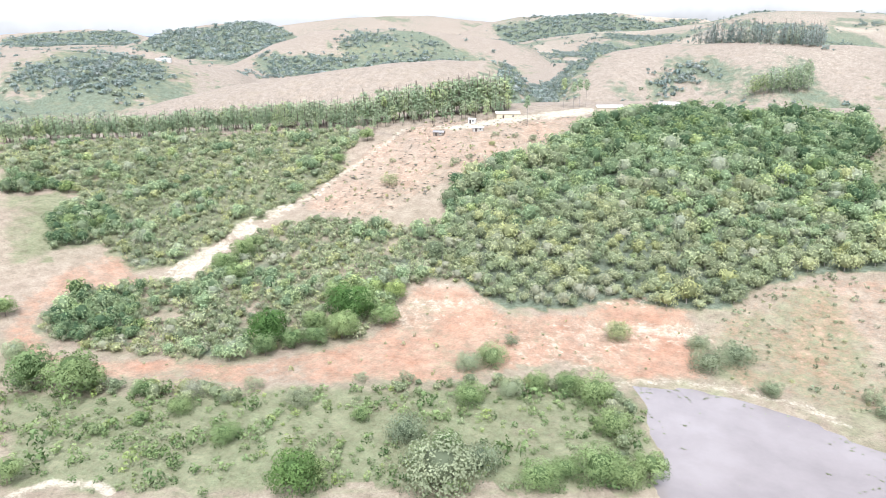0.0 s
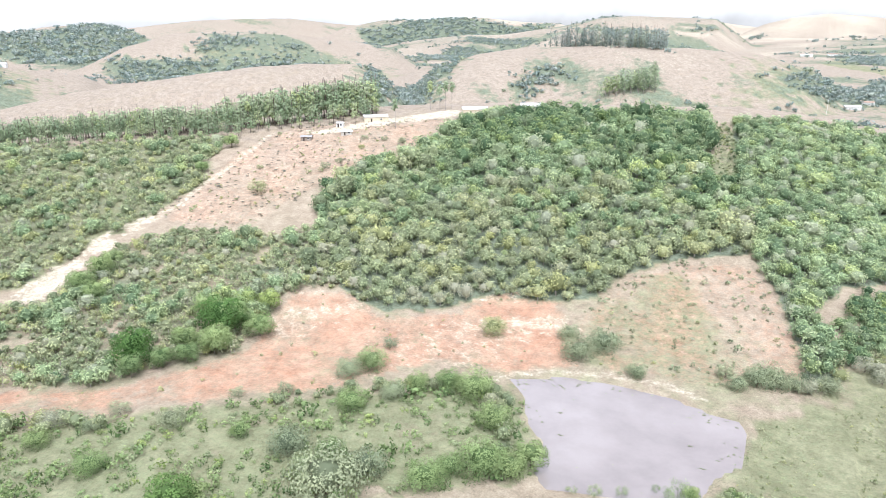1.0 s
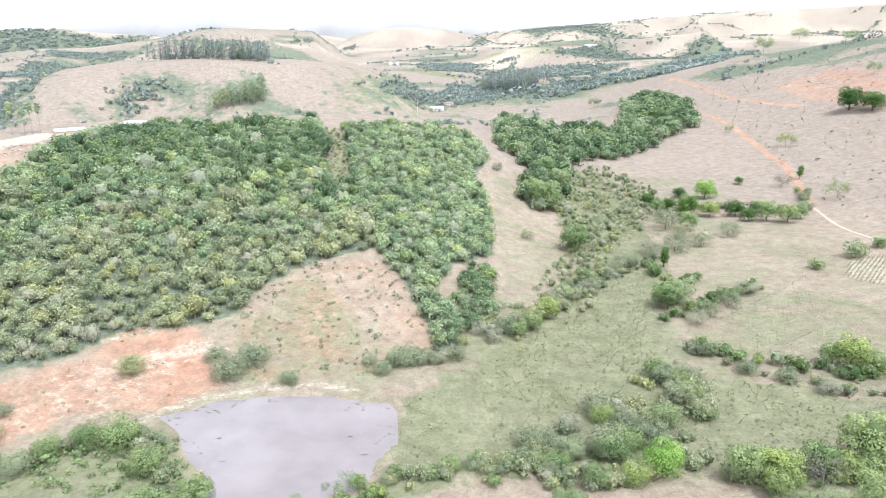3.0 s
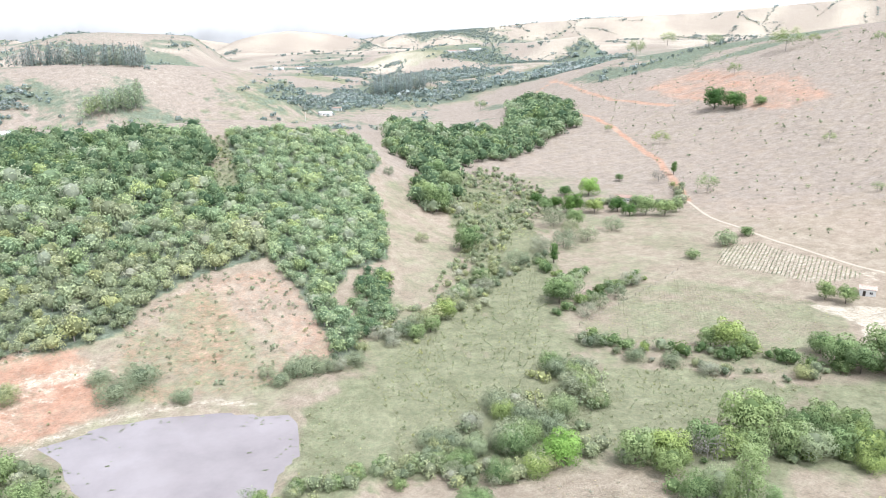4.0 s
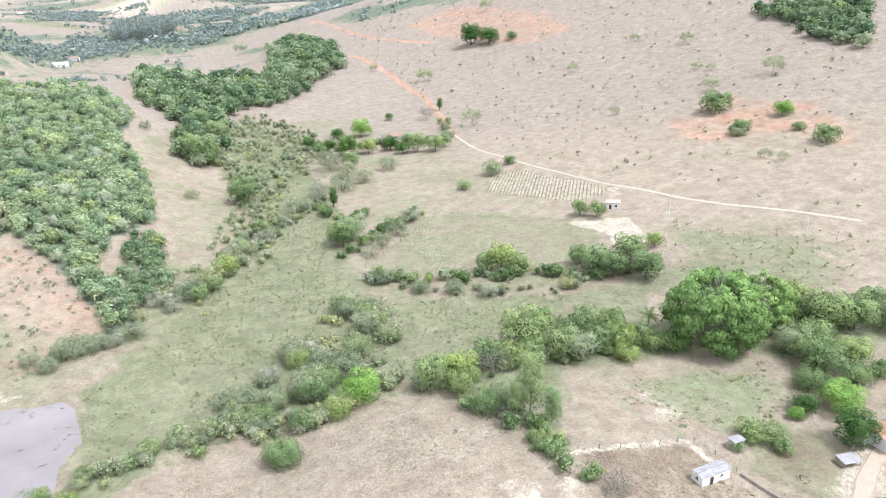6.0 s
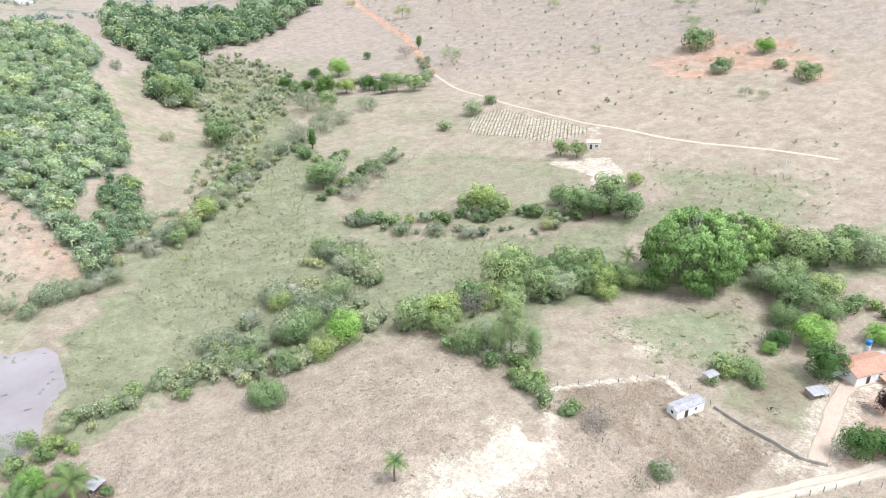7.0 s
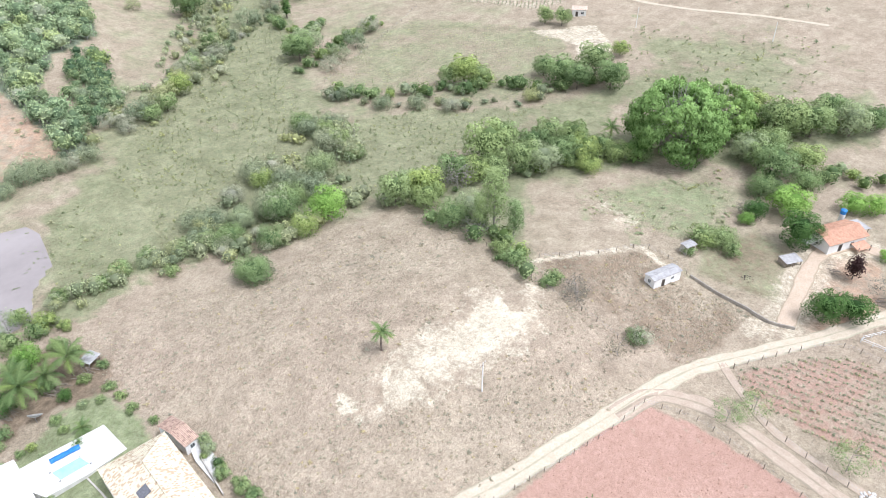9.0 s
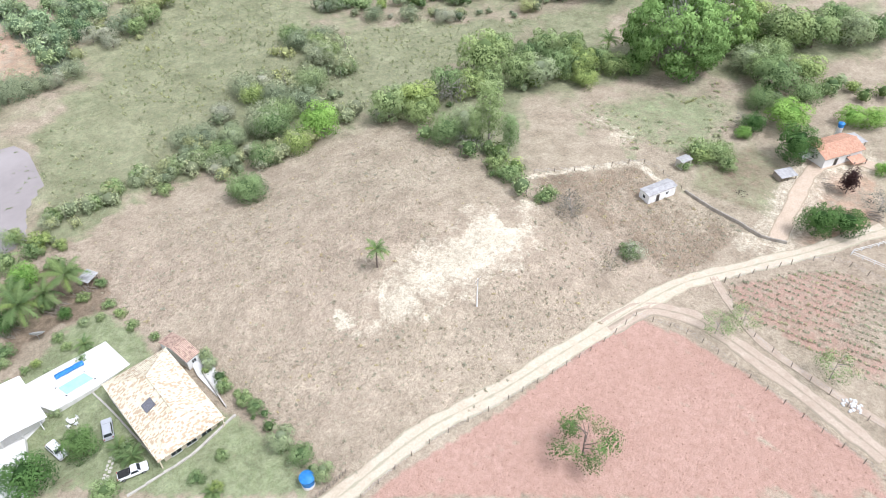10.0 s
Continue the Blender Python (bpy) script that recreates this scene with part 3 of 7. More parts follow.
def ground_sheet():
    """One sheet of ground from below the eye to the horizon, finer where it is near and in view."""
    rs = np.concatenate([[0.01, 12], np.arange(24, 160, 1.4), np.arange(160, 520, 2.8), np.arange(520, 1000, 6.0), np.arange(1000, 4700, 40.0)])
    bs = np.concatenate([np.arange(-76, 76, 0.36), np.arange(78, 282, 3.0)])
    a, r = np.meshgrid(np.radians(bs), rs)
    x, y = -np.sin(a) * r, np.cos(a) * r
    z = height(x, y)
    pond = inside(x, y, POND_EDGE, 0)
    rim = near_line(x, y, POND_EDGE + POND_EDGE[:1])
    z = np.where(pond, np.minimum(z, POND_Z - 0.1 * rim), np.maximum(z, np.where(rim < 25, POND_Z + 0.07 * rim, -99)))
    zz, xs, ys = z.ravel(), x.ravel(), y.ravel()
    nb, nr = len(bs), len(rs)
    i, j = np.meshgrid(np.arange(nr - 1), np.arange(nb), indexing="ij")
    k = (j + 1) % nb
    quads = np.stack([i * nb + j, i * nb + k, (i + 1) * nb + k, (i + 1) * nb + j], -1).reshape(-1, 4)
    me = bpy.data.meshes.new("ground")
    me.vertices.add(len(xs)), me.loops.add(quads.size), me.polygons.add(len(quads))
    me.vertices.foreach_set("co", np.stack([xs, ys, zz], 1).ravel())
    me.loops.foreach_set("vertex_index", quads.ravel())
    me.polygons.foreach_set("loop_start", np.arange(0, quads.size, 4))
    me.polygons.foreach_set("use_smooth", np.ones(len(quads), bool))
    one, two, wild = np.zeros((len(xs), 4)), np.zeros((len(xs), 4)), np.zeros((len(xs), 4))
    one[:, 3] = two[:, 3] = wild[:, 3] = 1
    dist = np.hypot(xs, ys)

    def paint(target, channel, outline, value=1.0, fray=1.5):
        o, soft = np.array(outline), max(fray, 0.6)
        pad = 3 * soft + 4
        k = np.nonzero((xs > o[:, 0].min() - pad) & (xs < o[:, 0].max() + pad) & (ys > o[:, 1].min() - pad) & (ys < o[:, 1].max() + pad))[0]
        px, py = xs[k], ys[k]
        d = near_line(px, py, outline + outline[:1]) * np.where(inside(px, py, outline, fray), 1, -1)
        if fray >= 1:
            value = value * (1 + 0.22 * waves(px, py, 26, 51) + 0.16 * waves(px, py, 8, 52))
        target[k, channel] = np.maximum(target[k, channel], value * (0.5 + d / soft / 2).clip(0, 1))

    def line(target, channel, points, wide, value=1.0):
        o = np.array(points)
        k = np.nonzero((xs > o[:, 0].min() - 12) & (xs < o[:, 0].max() + 12) & (ys > o[:, 1].min() - 12) & (ys < o[:, 1].max() + 12))[0]
        d = near_line(xs[k] + waves(xs[k], ys[k], 9, 21) * 0.4, ys[k], points)
        target[k, channel] = np.maximum(target[k, channel], value * (1 - (d - wide / 2).clip(0, wide) / wide))

    for o in (FOREST_MAIN, FOREST_RIGHT):
        paint(two, 0, o, 0.9), paint(wild, 0, o, 0.75)
    paint(two, 0, RIDE_STRIP, 0.62, 3), paint(two, 0, SLOPE_GREEN, 0.6, 6), paint(two, 0, WEST_MEADOW, 0.66, 4), paint(two, 0, VALLEY_FLOOR, 0.68, 5), paint(two, 0, VALLEY_PALE, 0.46, 5)
    paint(one, 0, COTTAGE_YARD, 0.5, 2), paint(two, 0, YARD_WEEDS, 0.6, 2), paint(two, 2, YARD_WEEDS, 0.42, 2)
    paint(two, 0, SCRUB_LEFT, 0.95, 4), paint(two, 0, SCRUB_MID, 0.5, 4)
    paint(two, 0, MARSH, 0.95, 4), paint(two, 0, LEFT_MEADOW, 0.85, 4), paint(two, 1, LEFT_MEADOW, 0.42, 4)
    paint(two, 0, POND_RIM, 0.9, 3), paint(two, 1, POND_RIM, 0.35, 3)
    paint(two, 0, PLOT_GREEN, 0.54, 0.6), paint(two, 1, LAWN, 0.9)
    paint(two, 2, BROWN_YARD, 0.55), paint(two, 2, PALM_YARD, 0.9), paint(two, 0, CREEK_BANK, 0.8, 3)
    paint(two, 0, YARD_GRASS, 0.5, 3), paint(two, 1, YARD_GRASS, 0.56, 6), paint(two, 0, LOW_PASTURE, 0.62, 16)
    for px, py, r in PATCHES:
        d = np.hypot(xs - px, ys - py)
        one[:, 1] = np.maximum(one[:, 1], 0.48 * (1.3 - d / r).clip(0, 1))
    for o in RED_SPOTS:
        paint(one, 0, o, 0.7, 4)
    for o in PALE_SPOTS:
        paint(one, 1, o, 0.72, 3)
    for o in FAR_SCRUB:
        paint(two, 0, o, 0.8, 40), paint(wild, 0, o, 0.58, 40)
    streak = waves(xs * 0.2, zz * 9 + 0.04 * ys, 26, 81) + 0.5 * waves(xs, ys, 7, 82)
    bank = inside(xs, ys, CLAY_BANK, 3)
    one[:, 1] = np.maximum(one[:, 1], np.where(bank, 0.2 + 0.32 * streak, 0))
    paint(one, 0, CLAY_BANK, 0.6, 3), paint(one, 0, BARE_HILL, 0.42, 3), paint(one, 1, BARE_HILL, 0.28, 3), paint(one, 0, LEFT_SOIL, 0.5, 3)
    paint(one, 0, CLEARED, 0.39, 3), paint(one, 1, CLEARED, 0.16, 3), paint(one, 0, HILL_RED, 0.52, 12), paint(one, 0, HILL_PINK, 0.52, 8)
    paint(one, 1, BRIGHT, 0.78, 5), paint(one, 1, PLOT_BARE, 0.62, 0.5), paint(one, 1, PLOT_ROWS, 0.45, 0.5)
    paint(one, 2, RED_FIELD, 1.0, 0.4), paint(one, 2, CROP_NEAR, 0.5, 0.4), paint(two, 2, CROP_NEAR, 0.4, 0.4)
    line(one, 1, GULLY, 2.0, 0.6), line(one, 1, DAM_TRACK, 2.0, 0.52), line(one, 1, ROAD_FAR, 2, 0.3)
    line(one, 1, MEADOW_PATH, 1.6, 0.8), line(one, 0, ROAD_RED, 3, 0.8), line(one, 0, ROAD_HILL, 3.5, 0.7)
    line(one, 1, ROAD_DRIVE, 6, 0.55), line(one, 1, YARD_TRAIL, 1.1, 0.7)
    # far land: woods and pastures in patches
    low = ((6 - zz) / 8).clip(0, 1) * ((dist - 130) / 30).clip(0, 1) * ((620 - dist) / 100).clip(0, 1)
    two[:, 0] = np.maximum(two[:, 0], low * (0.42 + 0.12 * waves(xs, ys, 45, 36)))
    far = ((dist - 650) / 200).clip(0, 1)
    two[:, 0] = np.maximum(two[:, 0], far * ((waves(xs, ys, 330, 35) + 0.5 * waves(xs, ys, 110, 37) - 0.1) / 0.7).clip(0, 1) * 0.72)
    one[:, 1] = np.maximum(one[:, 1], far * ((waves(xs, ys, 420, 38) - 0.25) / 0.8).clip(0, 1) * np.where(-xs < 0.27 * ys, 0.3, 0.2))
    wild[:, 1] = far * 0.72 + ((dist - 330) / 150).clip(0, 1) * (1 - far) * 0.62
    wild[:, 0] = np.maximum(wild[:, 0], far * ((waves(xs, ys, 330, 35) + 0.5 * waves(xs, ys, 110, 37) + 0.25) / 1.0).clip(0, 1) * 0.66)
    wild[:, 0] = np.maximum(wild[:, 0], ((dist - 1500) / 900).clip(0, 1) * (0.4 + 0.16 * waves(xs, ys, 600, 39)))
    paint(wild, 0, SCRUB_LEFT, 0.4, 4), paint(wild, 0, SCRUB_MID, 0.4, 4)
    for o in FIELD_TRACKS:
        d = near_line(xs, ys, o)
        one[:, 2] = one[:, 2] * np.where(d < 1.2, 0.56 + 0.44 * d / 1.2, 1)
        one[:, 1] = np.maximum(one[:, 1], 0.5 * (1.6 - d).clip(0, 1))
    # haze painted in: green and woodland cover fade out beyond 2500 m
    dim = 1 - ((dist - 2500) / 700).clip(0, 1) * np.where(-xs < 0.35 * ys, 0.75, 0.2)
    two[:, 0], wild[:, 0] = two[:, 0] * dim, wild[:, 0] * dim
    for o in FAR_WOODS:
        paint(two, 0, o, 0.95, 20), paint(wild, 0, o, 0.9, 20)
    paint(two, 0, CROP_FAR, 0.9, 6), paint(two, 0, CROP_FAR_2, 0.9, 6)
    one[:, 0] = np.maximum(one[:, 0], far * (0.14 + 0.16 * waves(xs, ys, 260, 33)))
    # pale cover comes in from 1250 m outwards
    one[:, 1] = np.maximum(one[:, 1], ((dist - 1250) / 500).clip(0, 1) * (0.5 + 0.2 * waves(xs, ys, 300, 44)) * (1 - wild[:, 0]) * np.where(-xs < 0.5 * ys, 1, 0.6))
    # from 3100 m more pale cover, as haze put into the land's colour
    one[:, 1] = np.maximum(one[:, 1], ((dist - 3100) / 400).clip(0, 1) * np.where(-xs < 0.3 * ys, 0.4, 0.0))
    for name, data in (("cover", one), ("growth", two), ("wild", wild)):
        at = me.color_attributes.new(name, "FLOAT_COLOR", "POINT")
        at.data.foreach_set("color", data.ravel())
    me.update(calc_edges=True)
    ob = new("ground", me)
    me.materials.append(GROUND)
    return tagged(ob, "dry grassland valley and hills with bare red soil", "ground", kind="structure")


ground_sheet()


def part(name, bm, mat, parent=None, label=""):
    me = bpy.data.meshes.new(name)
    bm.to_mesh(me)
    bm.free()
    me.materials.append(mat)
    ob = new(name, me)
    if parent:
        ob.parent = parent
    if label:
        ob["label"] = label
    return ob


def pond():
    bm = bmesh.new()
    vs = [bm.verts.new((x * 1.0, y, POND_Z)) for x, y in POND_EDGE]
    cx, cy = sum(p[0] for p in POND_EDGE) / len(POND_EDGE), sum(p[1] for p in POND_EDGE) / len(POND_EDGE)
    for v in vs:
        d = Vector((v.co.x - cx, v.co.y - cy))
        v.co.x, v.co.y = v.co.x + d.normalized().x * 2.5, v.co.y + d.normalized().y * 2.5
    bm.faces.new(vs)
    ob = part("water_pond", bm, WATER)
    return tagged(ob, "still muddy farm pond reflecting the pale sky", "pond", kind="structure")


pond()

# ---- trees and bushes ----
def tri_mesh(name, verts, tris, mats, slots=None, tint=None):
    me = bpy.data.meshes.new(name)
    me.vertices.add(len(verts)), me.loops.add(tris.size), me.polygons.add(len(tris))
    me.vertices.foreach_set("co", np.asarray(verts, np.float32).ravel())
    me.loops.foreach_set("vertex_index", np.asarray(tris, np.int32).ravel())
    me.polygons.foreach_set("loop_start", np.arange(0, tris.size, 3, dtype=np.int32))
    for m in mats:
        me.materials.append(m)
    if slots is not None:
        me.polygons.foreach_set("material_index", np.asarray(slots, np.int32))
    if tint is not None:
        at = me.color_attributes.new("tint", "FLOAT_COLOR", "POINT")
        at.data.foreach_set("color", np.concatenate([tint, np.ones((len(tint), 4 - tint.shape[1]))], 1).astype(np.float32).ravel())
    me.update(calc_edges=True)
    return me


def core_shape(rng, rx, rz, zc, ns=7, nr=4):
    """A lumpy closed body inside a crown."""
    v, f = [(0, 0, zc - rz)], []
    for i in range(1, nr):
        p = math.pi * i / nr - math.pi / 2
        for j in range(ns):
            a, k = 6.283 * j / ns, rng.uniform(0.75, 1.1)
            v.append((rx * k * math.cos(p) * math.cos(a), rx * k * math.cos(p) * math.sin(a), zc + rz * k * math.sin(p)))
    v.append((0, 0, zc + rz))
    for j in range(ns):
        k = (j + 1) % ns
        f.append((0, 1 + k, 1 + j))
        for i in range(nr - 2):
            a, b = 1 + i * ns, 1 + (i + 1) * ns
            f += [(a + j, a + k, b + k), (a + j, b + k, b + j)]
        e = 1 + (nr - 2) * ns
        f.append((e + j, e + k, len(v) - 1))
    return np.array(v), np.array(f)


def leaf_cards(rng, pts, normals, size, droop=0.0, slim=1.0):
    """Small pointed leaf sprays, a triangle each, facing roughly along the normals."""
    n = len(pts)
    nn = normals / (np.linalg.norm(normals, axis=1, keepdims=True) + 1e-9) + rng.normal(0, 0.3, (n, 3))
    nn /= np.linalg.norm(nn, axis=1, keepdims=True) + 1e-9
    t = np.cross(nn, rng.normal(0, 1, (n, 3)))
    t /= np.linalg.norm(t, axis=1, keepdims=True) + 1e-9
    b = np.cross(nn, t)
    s = size * rng.uniform(0.6, 1.35, (n, 1))
    t, b = t * s * slim, b * s
    down = np.array([[0, 0, -1.0]]) * s * droop
    k = rng.uniform(-0.6, 0.6, (n, 1))
    v = np.stack([pts - b * 0.75 - t * 0.85, pts - b * 0.75 + t * 0.85, pts + b + t * k + down], 1).reshape(-1, 3)
    return v, np.arange(n * 3).reshape(-1, 3)


def crown_shape(seed, leaves, size, tall=0.9, base=0.12, clumps=11, spread=0.33, core=True, ragged=0.2, lobe=1.0, droop=0.0):
    """A crown about 1 wide, standing on z = 0: clumps of leaf sprays on a lumpy body. Gives points, triangles and
    tints, which paint a lit top and a shaded inside.
    """
    rng = np.random.RandomState(seed)
    cs, rs = [], []
    for k in range(clumps):
        a = 6.283 * (k * 0.618 + rng.uniform(0, 0.12))
        h = (k + 0.5) / clumps
        out = math.sin(math.acos(1 - 2 * (0.32 + 0.66 * h))) if h < 0.98 else 0.1
        rr = spread * rng.uniform(0.75, 1.1) * (0.5 + 0.62 * out)
        cs.append((rr * math.cos(a), rr * math.sin(a), tall * (base + (1 - base) * (0.2 + 0.62 * h)) + rng.uniform(-0.04, 0.04)))
        rs.append(rng.uniform(0.17, 0.25) * (1.1 - 0.25 * h) * lobe)
    cs, rs = np.array(cs), np.array(rs)
    which = rng.choice(clumps, leaves, p=rs**2 / (rs**2).sum())
    d = rng.normal(0, 1, (leaves, 3)) + [0, 0, 0.45]
    d /= np.linalg.norm(d, axis=1, keepdims=True)
    p = cs[which] + d * (rs[which] * rng.uniform(1 - ragged, 1.06 + ragged * 0.5, leaves))[:, None] * [1, 1, 0.8]
    d2 = d + 0.9 * (p - [0, 0, tall * 0.4])
    v, f = leaf_cards(rng, p, d2, size, droop)
    # tint paints light from above: high and upward leaves lighter, plus a clump tone
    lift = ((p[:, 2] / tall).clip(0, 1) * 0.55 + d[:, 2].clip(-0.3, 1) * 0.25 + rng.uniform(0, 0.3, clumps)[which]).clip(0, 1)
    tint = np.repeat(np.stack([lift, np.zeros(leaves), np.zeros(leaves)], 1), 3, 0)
    # body added to close the gaps; its dark tint paints the shade inside
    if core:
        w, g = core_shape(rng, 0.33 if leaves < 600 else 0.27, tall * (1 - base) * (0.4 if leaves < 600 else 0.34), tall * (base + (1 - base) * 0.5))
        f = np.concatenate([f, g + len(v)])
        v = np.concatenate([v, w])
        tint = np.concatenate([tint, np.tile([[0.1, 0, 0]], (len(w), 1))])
    return v, f, tint


def limb(p, q, r0, r1, ns=6, bend=0.0, rng=None):
    """A tapered, slightly bent stem from p to q."""
    p, q = np.array(p, float), np.array(q, float)
    ax = (q - p) / np.linalg.norm(q - p)
    s = np.cross(ax, [0.3, 0.9, 0.2])
    s /= np.linalg.norm(s)
    t = np.cross(ax, s)
    v = []
    for k in (0, 0.5, 1):
        c = p + (q - p) * k + (s * bend if k == 0.5 else 0)
        r = r0 + (r1 - r0) * k
        v += [c + r * (math.cos(6.283 * j / ns) * s + math.sin(6.283 * j / ns) * t) for j in range(ns)]
    f = []
    for i in (0, ns):
        for j in range(ns):
            k = (j + 1) % ns
            f += [(i + j, i + k, i + ns + k), (i + j, i + ns + k, i + ns + j)]
    return np.array(v), np.array(f)


def joined(pieces):
    vs, fs, n = [], [], 0
    for v, f in pieces:
        vs.append(v), fs.append(f + n)
        n += len(v)
    return np.concatenate(vs), np.concatenate(fs)


def trunk_shape(seed, tall, thick, forks=4, reach=0.28, start=0.25):
    rng = np.random.RandomState(seed)
    out = [limb((0, 0, -0.12), (rng.uniform(-0.03, 0.03), rng.uniform(-0.03, 0.03), tall * 0.8), thick, thick * 0.35, 6, 0.01)]
    for k in range(forks):
        a = 6.283 * (k / forks + rng.uniform(0, 0.15))
        z = tall * (start + 0.12 * k)
        out.append(limb((0, 0, z), (reach * math.cos(a), reach * math.sin(a), z + tall * rng.uniform(0.22, 0.34)), thick * 0.5, thick * 0.15, 5, 0.02))
    return joined(out)


KINDS = {}


def tree_kind(key, leaf, variants, trunk, bark=BARK, **shape):
    """Meshes of a kind of tree, some variants of it."""
    made = []
    for k in range(variants):
        seed = sum(ord(c) for c in key) * 7 + k
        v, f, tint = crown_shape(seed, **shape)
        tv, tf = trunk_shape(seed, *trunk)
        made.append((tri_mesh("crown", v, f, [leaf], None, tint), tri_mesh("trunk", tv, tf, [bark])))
    KINDS[key] = made


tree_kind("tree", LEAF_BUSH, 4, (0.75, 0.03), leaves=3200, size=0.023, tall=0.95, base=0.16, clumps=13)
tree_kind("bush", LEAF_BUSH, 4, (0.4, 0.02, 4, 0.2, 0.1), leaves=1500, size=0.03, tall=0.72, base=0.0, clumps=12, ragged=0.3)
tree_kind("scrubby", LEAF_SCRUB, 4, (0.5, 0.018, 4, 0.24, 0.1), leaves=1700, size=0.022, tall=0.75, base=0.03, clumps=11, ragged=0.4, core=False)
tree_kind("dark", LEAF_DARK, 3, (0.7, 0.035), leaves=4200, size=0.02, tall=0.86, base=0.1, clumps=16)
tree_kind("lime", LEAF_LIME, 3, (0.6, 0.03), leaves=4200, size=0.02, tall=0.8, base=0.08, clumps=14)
tree_kind("copper", LEAF_RED, 1, (1.2, 0.03), leaves=1600, size=0.034, tall=1.55, base=0.05, clumps=18, spread=0.25)
tree_kind("grey", LEAF_GREY, 3, (0.7, 0.02, 7, 0.34, 0.1), BARK_PALE, leaves=700, size=0.02, tall=0.85, base=0.05, clumps=12, ragged=0.6, core=False)
tree_kind("open", LEAF_BUSH, 3, (0.85, 0.02, 6, 0.3, 0.3), BARK_PALE, leaves=2000, size=0.017, tall=0.95, base=0.25, clumps=12, ragged=0.5, core=False, spread=0.42)
tree_kind("column", LEAF_TALL, 2, (1.7, 0.03, 6, 0.2, 0.1), BARK_PALE, leaves=4600, size=0.021, tall=2.4, base=0.05, clumps=20, spread=0.2, core=False, ragged=0.35)
tree_kind("lone", LEAF_DARK, 1, (0.8, 0.022, 7, 0.3, 0.2), leaves=3200, size=0.017, tall=0.95, base=0.16, clumps=12, spread=0.47, core=False, ragged=0.45)
tree_kind("cypress", LEAF_DARK, 1, (1.5, 0.05, 3, 0.1), leaves=800, size=0.045, tall=1.9, base=0.05, clumps=12, spread=0.2)
tree_kind("bush_large", LEAF_BUSH, 4, (0.4, 0.014, 5, 0.2, 0.1), leaves=4200, size=0.0165, tall=0.66, base=0.0, clumps=22, ragged=0.35)
tree_kind("shrub_large", LEAF_SCRUB, 3, (0.45, 0.012, 6, 0.24, 0.1), leaves=3000, size=0.018, tall=0.6, base=0.0, clumps=18, ragged=0.4)
WORDS = {
    "bush_large": ("bush", "broad tangled green bush by the water", "bush"),
    "shrub_large": ("shrub", "wide grey-green shrub with fine leaves", "shrub"),
    "tree": ("tree", "leafy green tree on the valley grass", "tree"),
    "bush": ("bush", "rounded green bush in rough grass", "bush"),
    "scrubby": ("shrub", "thin grey-green shrub in dry grass", "shrub"),
    "dark": ("shade_tree", "dense dark green shade tree", "tree"),
    "lime": ("fruit_tree", "bright green leafy fruit tree", "tree"),
    "copper": ("copper_tree", "tall dark copper-leaved tree in a yard", "tree"),
    "grey": ("bare_shrub", "nearly leafless grey twiggy shrub", "shrub"),
    "open": ("open_tree", "thin tree with a sparse open crown", "tree"),
    "column": ("tall_tree", "tall slender tree with pale green leaves", "tree"),
    "lone": ("field_tree", "open-crowned leafy tree alone in the ploughed field", "tree"),
    "cypress": ("cypress", "narrow dark upright tree in the pasture", "tree"),
}
count = [0]


def at_ground(x, y):
    return float(height(x, y))


def plant(key, x, y, wide, group="", label="", stretch=1.0):
    """One tree of a kind, wide metres across, standing on the ground."""
    count[0] += 1
    rng = random.Random(count[0])
    v = rng.randrange(len(KINDS[key]))
    name, words, cat = WORDS[key]
    m = pose(x, y, at_ground(x, y) - 0.05, 0, 0, rng.uniform(0, 360)) @ Matrix.Diagonal((wide, wide, wide * stretch * rng.uniform(0.88, 1.12), 1))
    root = new(name)
    root.matrix_basis = m
    root.empty_display_size = 0.3
    for data, n in zip(KINDS[key][v], ("crown", "trunk")):
        new(n, data).parent = root
    return tagged(root, label or words, cat, group)


def plant_all(key, spots, group="", label="", stretch=1.0):
    for x, y, w in spots:
        if w > 7 and key in ("bush", "scrubby") and math.hypot(x, y) < 230:
            plant({"bush": "bush_large", "scrubby": "shrub_large"}[key], x, y, w * 0.95, group, "", stretch)
            continue
        plant(key, x, y, max(w * 0.9, 0.8), group, label, stretch)


def scatter(outline, gap, seed, fray=1.5):
    """Plan points strewn over an outline, about gap metres apart."""
    rng = np.random.RandomState(seed)
    o = np.array(outline)
    (x0, y0), (x1, y1) = o.min(0), o.max(0)
    gx, gy = np.meshgrid(np.arange(float(x0), float(x1), gap), np.arange(float(y0), float(y1), gap * 0.87))
    gx[1::2] += gap / 2
    x, y = gx.ravel() + rng.uniform(-0.4, 0.4, gx.size) * gap, gy.ravel() + rng.uniform(-0.4, 0.4, gx.size) * gap
    ok = inside(x, y, outline, fray)
    return x[ok], y[ok]


def along(line, gap, wide, seed):
    """Plan points strewn along a line."""
    rng = np.random.RandomState(seed)
    out = []
    for (x0, y0), (x1, y1) in zip(line, line[1:]):
        d = math.hypot(x1 - x0, y1 - y0)
        for k in range(max(1, int(d / gap))):
            s = (k + rng.uniform(0, 1)) * gap / d
            out.append((x0 + (x1 - x0) * s + rng.uniform(-wide, wide), y0 + (y1 - y0) * s + rng.uniform(-wide, wide)))
    return np.array(out)[:, 0], np.array(out)[:, 1]


